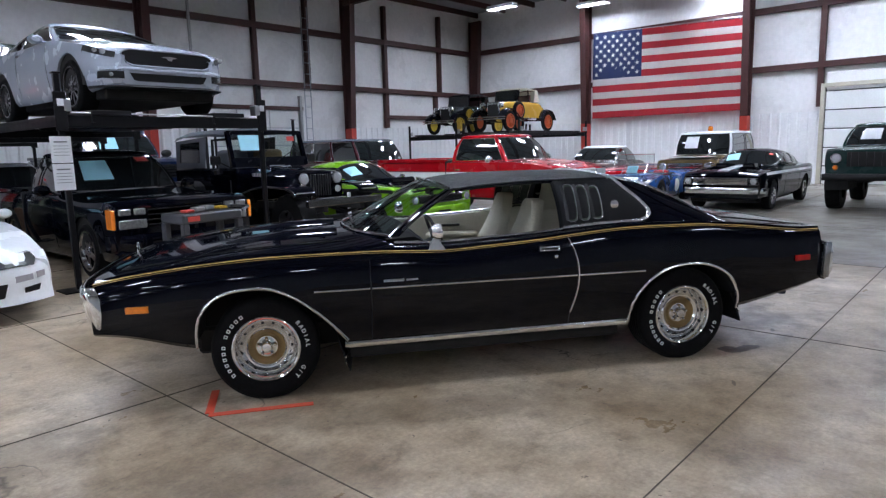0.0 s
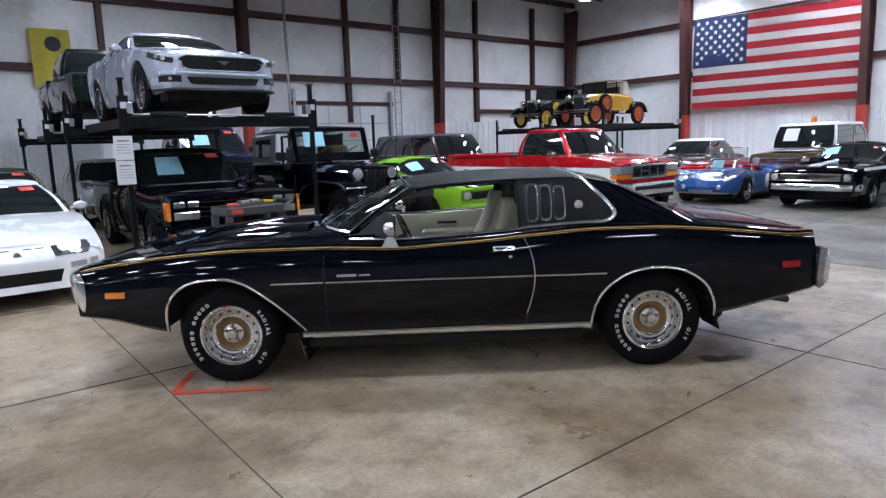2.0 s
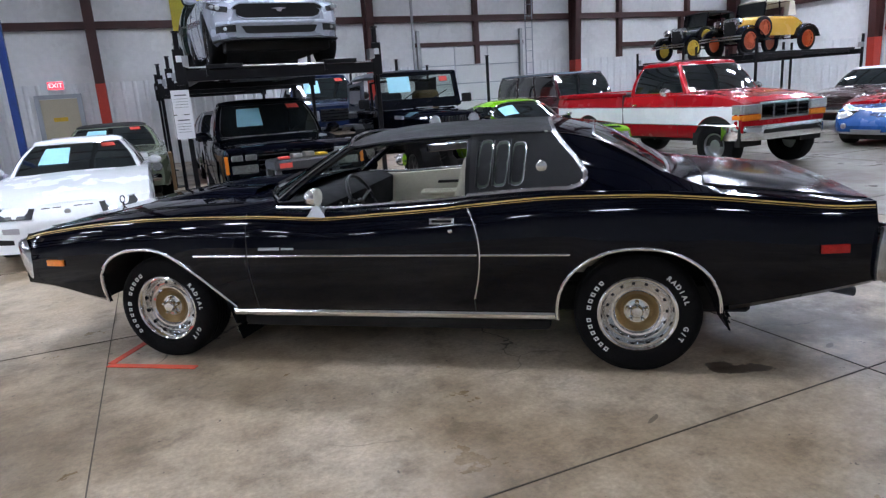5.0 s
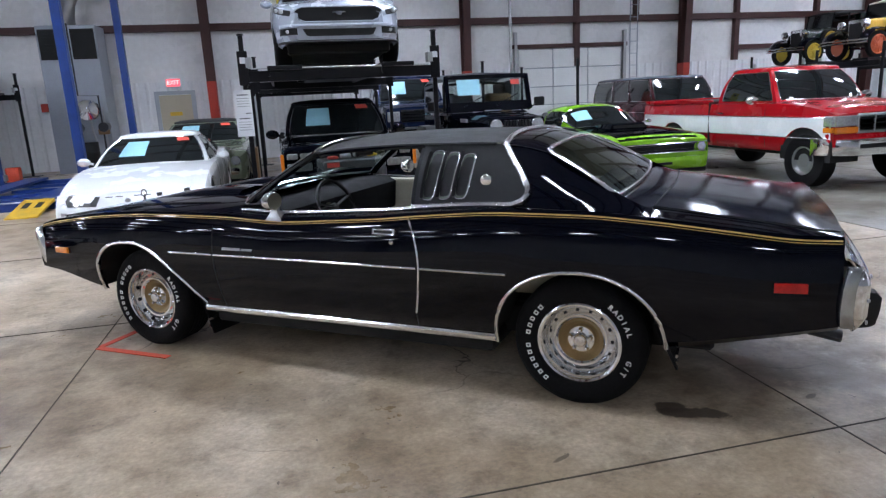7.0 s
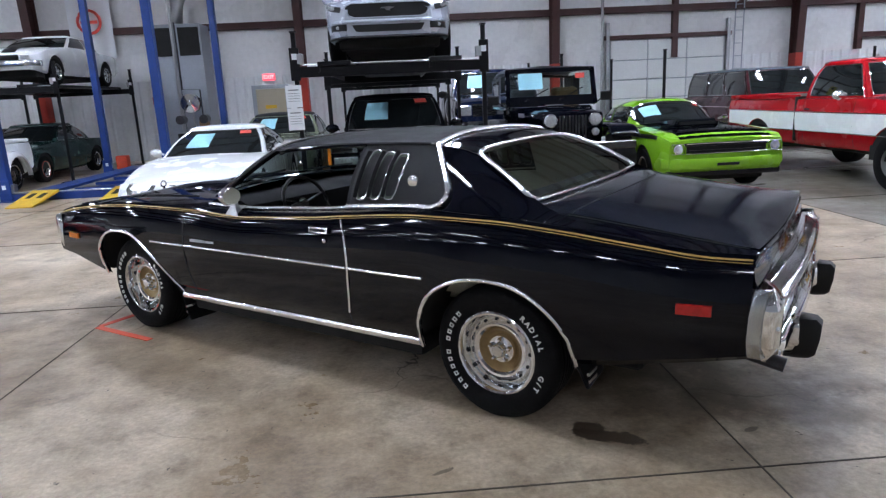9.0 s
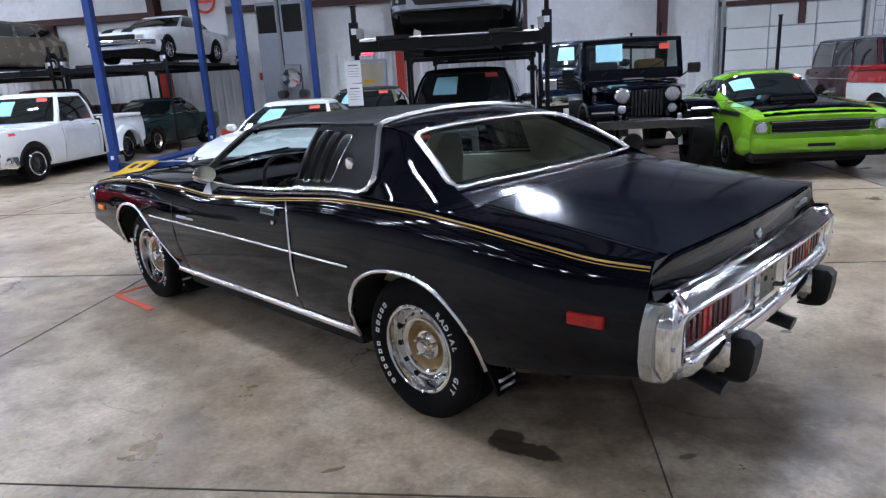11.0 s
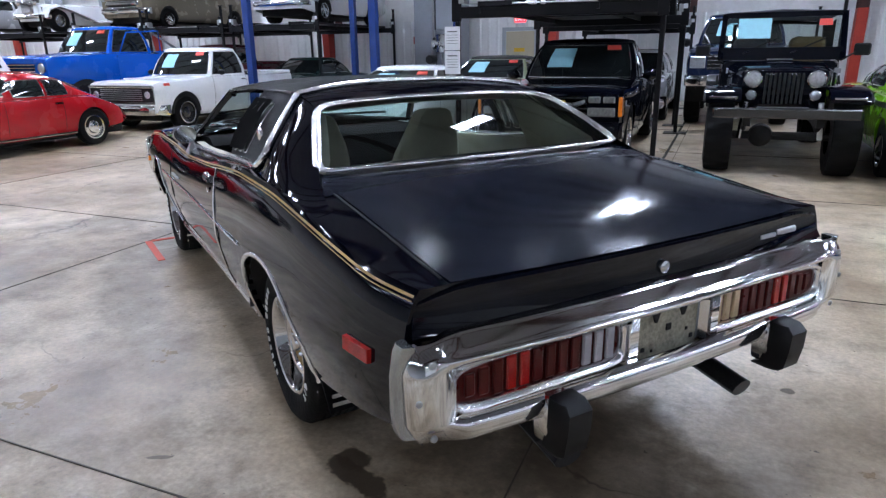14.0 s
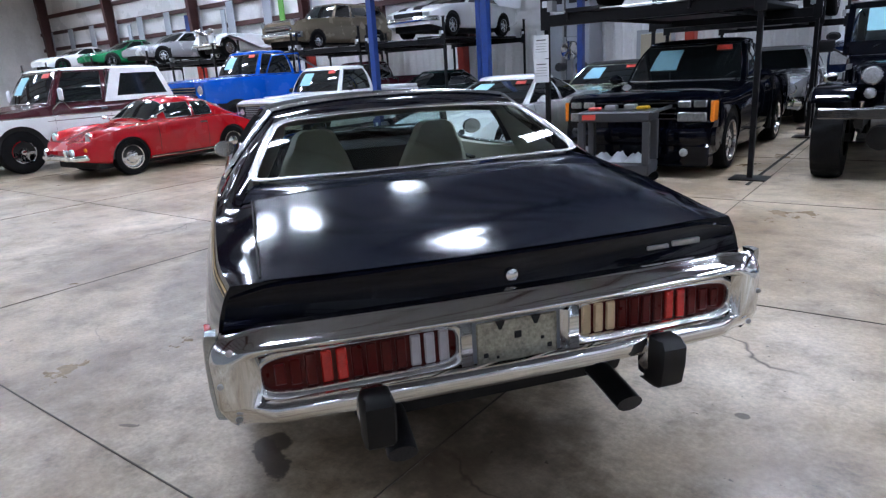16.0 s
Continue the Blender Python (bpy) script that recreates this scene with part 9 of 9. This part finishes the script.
def fleet():
    four_post_lift(-1.15, 1.47, 4.92, 9.05, 2.1, 2.5, LIFTBLACK)
    silver_coupe(0.17, 5.72 + 1.36, 2.1)
    black_sport_truck()
    white_sports_car()
    olive_convertible()
    jeep()
    navy_truck()
    silver_classic()
    duster("muscle_car", "lime green muscle car with a black bonnet and scoop", LIME, 4.83, 5.35 + 1.37, 90, "body", BLACK)
    duster("muscle_car", "black muscle car with white stripes and twin bonnet scoops", BLACK, 11.85 + 1.37, 1.65, 0, "chrome", None, WHITEP)
    suburban()
    red_truck()
    blue_roadster()
    dark_green_truck()
    gold_suv()
    red_roadster()
    brown_sedan()
    # lifts in the far corner with two vintage cars
    four_post_lift(13.2, 17.4, 8.6, 11.2, 2.05, 2.4, LIFTBLACK, along="x")
    four_post_lift(14.2, 18.4, 11.7, 14.4, 2.05, 2.4, LIFTBLACK, along="x")
    vintage("vintage_car", "yellow 1920s roadster with orange wheels and black wings", MUSTARD, 15.05, 10.1, 2.05, 0, ORANGEW, CREAMTOP)
    vintage("vintage_car", "dark green 1920s touring car with yellow wheels", MODELGREEN, 15.47, 12.62, 2.05, 0, YELLOWW, BLACKTOP, True)
    # empty lift behind the green car
    four_post_lift(4.2, 6.75, 11.5, 15.6, 0.15, 2.4, LIFTBLACK)
    # lift behind the silver coupe with an old truck
    four_post_lift(-1.3, 1.35, 10.3, 14.4, 2.05, 2.45, LIFTBLACK)
    pickup("vintage_truck", "dark green vintage truck raised on a lift", MODELGREEN, 0.2, 12.9, z=2.05, wb=2.8, hood=1.2, belt=1.2, roof=1.85, sill=0.5, r=0.38, cab=(-0.5, -0.35, 0.5, 0.6), category="truck", group="cars on lifts")
    # blue drive-on lift with yellow ramps
    four_post_lift(-7.25, -4.22, 8.2, 12.6, 0.2, 4.7, LIFTBLUE, label="blue four-post drive-on lift with yellow ramps", ramps=True, post=0.15)
    # row of lifts to the west, cars above
    zc = 2.28
    for xa in (-10.35, -16.4, -20.6, -25.0, -29.5, -34.0):
        four_post_lift(xa, xa + 2.75, 11.4, 15.7, zc, 2.75, LIFTBLACK)
    four_post_lift(-13.4, -10.7, 11.4, 15.7, zc, 2.75, LIFTBLACK)
    c, sh = lift_car("muscle_car", "white muscle car with black stripes on a lift", WHITEP, -8.95, zc, 12.5, wb=2.74, fo=0.9, ro=1.0, w=0.92, nose=0.68, hood=0.92, belt=0.94, roof=1.3, style="five")
    part("grille", B(-2.3, -2.24, -0.52, 0.52, 0.56, 0.68, 0.02), PLASTIC, c, "black grille")
    bumper(c, -2.36, 0.9, 0.42, 0.55)
    for s in (-1, 1):
        part("bonnet_stripe", loft(bmesh.new(), [[(xx, s * y, top_z(sh, xx, y) + 0.012) for y in (0.12, 0.2, 0.3, 0.42)] for xx in np.linspace(-2.2, -0.7, 24)], False, False), PLASTIC, c, "black stripe")
    for s in (-1, 1):
        for z in (0.58, 0.61, 0.64):
            part("lamp_cover_rib", B(-2.31, -2.25, min(s * 0.56, s * 0.76), max(s * 0.56, s * 0.76), z, z + 0.015), STEEL, c)
    c, sh = lift_car("classic_wagon", "taupe 1950s wagon with heavy chrome on a lift", TAUPE, -15.25, zc, 13.2, wb=3.1, fo=0.95, ro=1.3, w=0.98, nose=0.95, hood=1.08, belt=1.1, deck=1.1, tail=1.05, roof=1.62, cab=(-0.6, -0.2, 1.9, 2.3), style="steel", pillars=(0.3, 0.65))
    bumper(c, -2.62, 0.98, 0.45, 0.62)
    bumper(c, -2.58, 0.8, 0.7, 0.8)
    lamps(c, -2.5, (-0.78, 0.78), 0.92, 0.1)
    grille(c, -2.52, -0.6, 0.6, 0.6, 0.85, 3)
    for s in (-1, 1):
        part("side_panel", quad(bmesh.new(), (0.5, s * 0.835, 1.1), (2.2, s * 0.82, 1.1), (1.85, s * 0.645, 1.56), (0.5, s * 0.645, 1.57), 0.01), TAUPE, c, "solid rear side panel")
    part("bonnet_chrome", loft(bmesh.new(), [[(xx, yy, top_z(sh, xx, yy) + 0.01) for yy in (-0.14, 0, 0.14)] for xx in np.linspace(-2.4, -0.7, 9)], False, False), CHROME, c)
    c, sh = lift_car("vintage_roadster", "white 1930s style roadster with sweeping wings on a lift", WHITEP, -19.3, zc, 12.6, wb=2.6, fo=0.5, ro=0.8, w=0.6, nose=0.85, hood=0.92, belt=0.9, roof=None, r=0.36, style="wire", track=0.7, cab=(-0.2, 0, 0.5, 0.8))
    for s in (-1, 1):
        fb = bmesh.new()
        loft(fb, [[(a, s * 0.5, b), (a, s * 0.7, b + 0.04), (a, s * 0.86, b - 0.01), (a, s * 0.86, b - 0.06), (a, s * 0.5, b - 0.04)] for a, b in ((-1.8, 0.5), (-1.65, 0.75), (-1.3, 0.86), (-0.9, 0.78), (0.2, 0.38), (0.7, 0.4), (1.0, 0.75), (1.4, 0.84), (1.8, 0.6))])
        part("wing", fb, WHITEP, c, "white sweeping wing", smooth=60)
        part("headlight", disc(bmesh.new(), (-1.75, s * 0.4, 0.95), 0.14, 0.14), CHROME, c)
    part("radiator", B(-1.86, -1.78, -0.28, 0.28, 0.5, 1.0, 0.04, 2), CHROME, c)
    bumper(c, -1.95, 0.8, 0.42, 0.54)
    lift_car("sports_coupe", "silver rounded sports coupe on a lift", LTSILVER, -23.6, zc, 12.4, wb=2.5, fo=0.95, ro=0.95, w=0.92, nose=0.6, hood=0.82, belt=0.86, deck=0.9, roof=1.28, style="five", nose_w=0.7, crown=1.8)
    lift_car("sports_coupe", "green sports coupe on a lift", EMERALD, -28.1, zc, 12.6, wb=2.3, fo=0.9, ro=0.95, w=0.88, nose=0.58, hood=0.78, belt=0.84, roof=1.25, style="five", nose_w=0.7, crown=1.8)
    lift_car("sports_coupe", "white sports car on a lift", WHITEP, -32.6, zc, 12.4, wb=2.5, w=0.9, nose=0.6, hood=0.8, belt=0.85, roof=1.2, style="five", nose_w=0.7, crown=1.8)
    # cars on the floor below those lifts
    c, sh = std("classic_car", "dark green classic car under a lift", "car", DKGREEN, -9.2, 11.6 + 1.4, 90, 0, wb=2.7, roof=1.35, style="rally")
    lamps(c, -2.16, (-0.7, 0.7), 0.62, 0.08)
    bumper(c, -2.26, 0.9, 0.4, 0.5)
    c, sh = pickup("pickup_truck", "dark red pickup under a lift", MAROON, -12.1, 12.9, wb=3.0, hood=1.15, belt=1.2, roof=1.75)
    c, sh = std("classic_car", "red classic car under a lift", "car", REDP, -17.0, 12.8, 90, 0, wb=2.8, roof=1.4)
    c, sh = std("classic_car", "dark classic car under a lift", "car", NAVY, -21.0, 12.0, 90, 0, wb=2.8, roof=1.4)
    white_pickup()
    blue_pickup()
    two_tone_suv()
    red_rear_engine()


fleet()


# ---------------------------------------------------------------- shop equipment
def notices():
    d = thing("notice_sheets", Matrix.Identity(4), "two printed white sheets hung on a lift post", "notice")
    for z0, z1 in ((1.5, 1.8), (1.19, 1.49)):
        s = part("sheet", B(-1.2 - 0.11, -1.2 + 0.11, 4.835, 4.84, z0, z1), PAPER, d)
        part("print", B(-1.27, -1.13, 4.832, 4.8345, z1 - 0.07, z1 - 0.055), INK, s)
        for k in range(4):
            part("print", B(-1.28, -1.12, 4.832, 4.8345, z1 - 0.11 - 0.035 * k, z1 - 0.105 - 0.035 * k), INK, s)


def cart():
    d = thing("tool_cart", pose(0.12, 4.25, 0, 0, 0, 6), "grey plastic tool cart with rags and tools on its lower tray", "tool cart")
    part("top_tray", B(-0.42, 0.42, -0.24, 0.24, 0.74, 0.86, 0.02), GREYCART, d)
    part("tray_well", B(-0.36, 0.36, -0.19, 0.19, 0.861, 0.866), PLASTIC, d)
    part("lower_tray", B(-0.42, 0.42, -0.24, 0.24, 0.12, 0.26, 0.02), GREYCART, d)
    for x in (-0.38, 0.38):
        for y in (-0.2, 0.2):
            part("leg", B(x - 0.04, x + 0.04, y - 0.04, y + 0.04, 0.26, 0.74, 0.01), GREYCART, d)
            w = part("castor", lathe(bmesh.new(), [(0.06, -0.02), (0.06, 0.02), (0, 0.02)], 14), RUBBER, d, "black castor")
            w.matrix_local = pose(x, y, 0.06)
    part("handle", tube(bmesh.new(), [(0.44, -0.2, 0.84), (0.56, -0.18, 0.88), (0.56, 0.18, 0.88), (0.44, 0.2, 0.84)], 0.02, 8), GREYCART, d)
    r = random.Random(4)
    for k in range(3):
        bm = bmesh.new()
        rings = []
        for i in range(9):
            rings.append([(-0.3 + 0.2 * k + 0.03 * i, -0.16 + 0.04 * j, 0.265 + 0.13 * math.sin(math.pi * i / 8) * math.sin(math.pi * j / 8) * (0.7 + 0.6 * noise.noise((i * 0.7 + k * 5, j * 0.7, 1)))) for j in range(9)])
        loft(bm, rings, False, False)
        bmesh.ops.solidify(bm, geom=bm.faces[:], thickness=0.008)
        part("rag", bm, PAPER, d, "crumpled white rag", smooth=60)
    for k, (mt, x) in enumerate(((REDTAG, -0.26), (STEEL, -0.08), (YELLOW, 0.28), (STEEL, 0.12))):
        part("tool", B(x - 0.06, x + 0.07, -0.14 + 0.05 * k, -0.02 + 0.06 * k, 0.867, 0.9 + 0.02 * (k % 2), 0.008), mt, d, "loose tool on the top tray")
    part("label_strip", B(-0.36, -0.2, -0.246, -0.241, 0.77, 0.83), REDTAG, d, "red label")


def cabinet():
    d = thing("paint_booth_cabinet", pose(-6.25, 16.3, 0), "tall grey sheet metal cabinet with dark vents at the top", "equipment cabinet")
    part("body", B(-0.75, 0.75, -0.35, 0.6, 0, 4.0, 0.01), GREYBOX, d)
    for x in (-0.4, 0.4):
        v = part("vent", B(x - 0.3, x + 0.3, -0.375, -0.352, 3.1, 3.9, 0.004), DARK, d, "dark vent")
        for z in np.arange(3.15, 3.9, 0.09):
            part("slat", B(x - 0.29, x + 0.29, -0.385, -0.376, z, z + 0.03), PLASTIC, v)
    part("door_seam", B(-0.005, 0.005, -0.356, -0.352, 0.2, 3.0), DARK, d)
    part("duct", tube(bmesh.new(), [(0, 0, 4.0), (0.1, -0.1, 4.6), (0.8, -0.2, 5.6), (0.9, 0.2, 7.2)], 0.2, 14), STEEL, d, "metal duct")
    part("upright_pipe", tube(bmesh.new(), [(-0.05, -0.42, 0), (-0.05, -0.42, 6.5)], 0.05, 8), STEEL, d)
    g = thing("test_bench", pose(-5.9, 15.6, 0), "steel pump assembly with gauges on a stand", "pump unit")
    part("stand", B(-0.4, 0.4, -0.2, 0.2, 0, 0.08, 0.01), STEEL, g)
    part("frame_tube", tube(bmesh.new(), [(-0.35, 0, 0.05), (-0.35, 0, 1.8), (0.35, 0, 1.8), (0.35, 0, 0.05)], 0.025, 8), STEEL, g)
    reel = part("hose_reel", lathe(bmesh.new(), [(0, -0.16), (0.06, -0.16), (0.07, -0.13), (0.27, -0.12), (0.28, -0.1), (0.27, -0.08), (0.12, -0.07), (0.12, 0.07), (0.27, 0.08), (0.28, 0.1), (0, 0.1)], 24), CHROME, g, "round metal hose reel")
    reel.matrix_local = pose(0.02, -0.12, 1.72)
    part("pipe", tube(bmesh.new(), [(0.3, -0.05, 0.1), (0.3, -0.05, 2.1), (-0.2, -0.05, 2.12), (-0.2, -0.05, 4.0)], 0.022, 8), STEELDARK, g, "dark air pipe")
    part("pipe", tube(bmesh.new(), [(0.02, -0.1, 1.7), (0.05, -0.12, 1.2), (0.12, -0.1, 0.7), (0.1, -0.05, 0.1)], 0.03, 8), STEEL, g, "bright hose")
    part("valve_block", B(0.2, 0.46, -0.2, 0.0, 1.05, 1.2, 0.02), CARDBOARD, g, "rusty valve block")
    for s in (-0.32, 0.36):
        part("motor", lathe(bmesh.new(), [(0, -0.16), (0.13, -0.16), (0.13, 0.16), (0, 0.16)], 16), STEELDARK, g).matrix_local = pose(s, -0.1, 1.25)
    b = thing("fire_alarm_box", pose(-7.4, 16.98, 1.85), "small red box on the wall", "alarm box")
    part("case", B(-0.09, 0.09, -0.07, 0.07, -0.12, 0.12, 0.01), SAFETYRED, b)
    k = thing("barrel", pose(-5.9, 14.9, 0), "black oil drum on the floor", "drum")
    part("drum", lathe(bmesh.new(), [(0, 0), (0.28, 0), (0.28, 0.3), (0.29, 0.31), (0.28, 0.32), (0.28, 0.58), (0.29, 0.6), (0.28, 0.62), (0.28, 0.88), (0, 0.88)], 24, "z"), PLASTIC, k)
    r = thing("gas_can", pose(-7.3, 13.6, 0), "orange-red fuel can on the floor", "fuel can")
    part("can", B(-0.15, 0.15, -0.12, 0.12, 0, 0.42, 0.03, 2), TAPE, r)
    bx = thing("cardboard_box", pose(-1.55, 10.0, 0), "brown cardboard box standing on the floor", "box")
    part("carton", B(-0.25, 0.25, -0.25, 0.25, 0, 0.75, 0.01), CARDBOARD, bx)


def banners():
    b = thing("wall_banner", pose(-9.0, 16.75, 0), "white banner with a round red ring emblem, hung on the wall", "banner")
    part("cloth", loft(bmesh.new(), [[(x, 0.12 + 0.03 * math.sin(x * 9), z) for x in np.linspace(-0.65, 0.65, 12)] for z in (3.2, 4.6, 5.4)], False, False), PAPER, b)
    part("emblem_ring", tube(bmesh.new(), [(0.05 + 0.33 * math.cos(a), -0.05, 4.25 + 0.33 * math.sin(a)) for a in np.linspace(0, 2 * math.pi, 29)[:-1]], 0.045, 6, closed=True), REDTAG, b, "red ring emblem, drawn as a plain shape")
    part("emblem_bar", B(-0.2, 0.3, -0.06, -0.045, 4.2, 4.29), REDTAG, b)
    y = thing("wall_banner", pose(-0.1, 16.87, 3.4), "yellow banner with a dark emblem, hung on the wall", "banner")
    part("cloth", loft(bmesh.new(), [[(x, 0.012 * math.sin(x * 11), z) for x in np.linspace(-0.48, 0.48, 12)] for z in (0.0, 0.8, 1.6)], False, False), mat("yellow_cloth", (0.55, 0.46, 0.05), 0.7, vary=0.15, scale=3), y)
    part("emblem", lathe(bmesh.new(), [(0.0, -0.02), (0.2, -0.02), (0.2, -0.014)], 20), PLASTIC, y, "dark round emblem, drawn as a plain shape").matrix_local = pose(0.05, 0, 1.2)
    for k, (x, mt) in enumerate(((-20.3, mat("green_sticker_art", (0.12, 0.35, 0.06), 0.5)), (-24.5, GREYBOX), (-27.5, LIFTBLUE), (-33.0, GREYBOX))):
        s = thing("snowboard", pose(x, 16.85, 3.1), "painted board fixed on the wall", "board")
        part("deck", B(-0.16, 0.16, -0.03, 0.05, 0, 1.6, 0.02), mt, s)


notices()
cart()
cabinet()
banners()
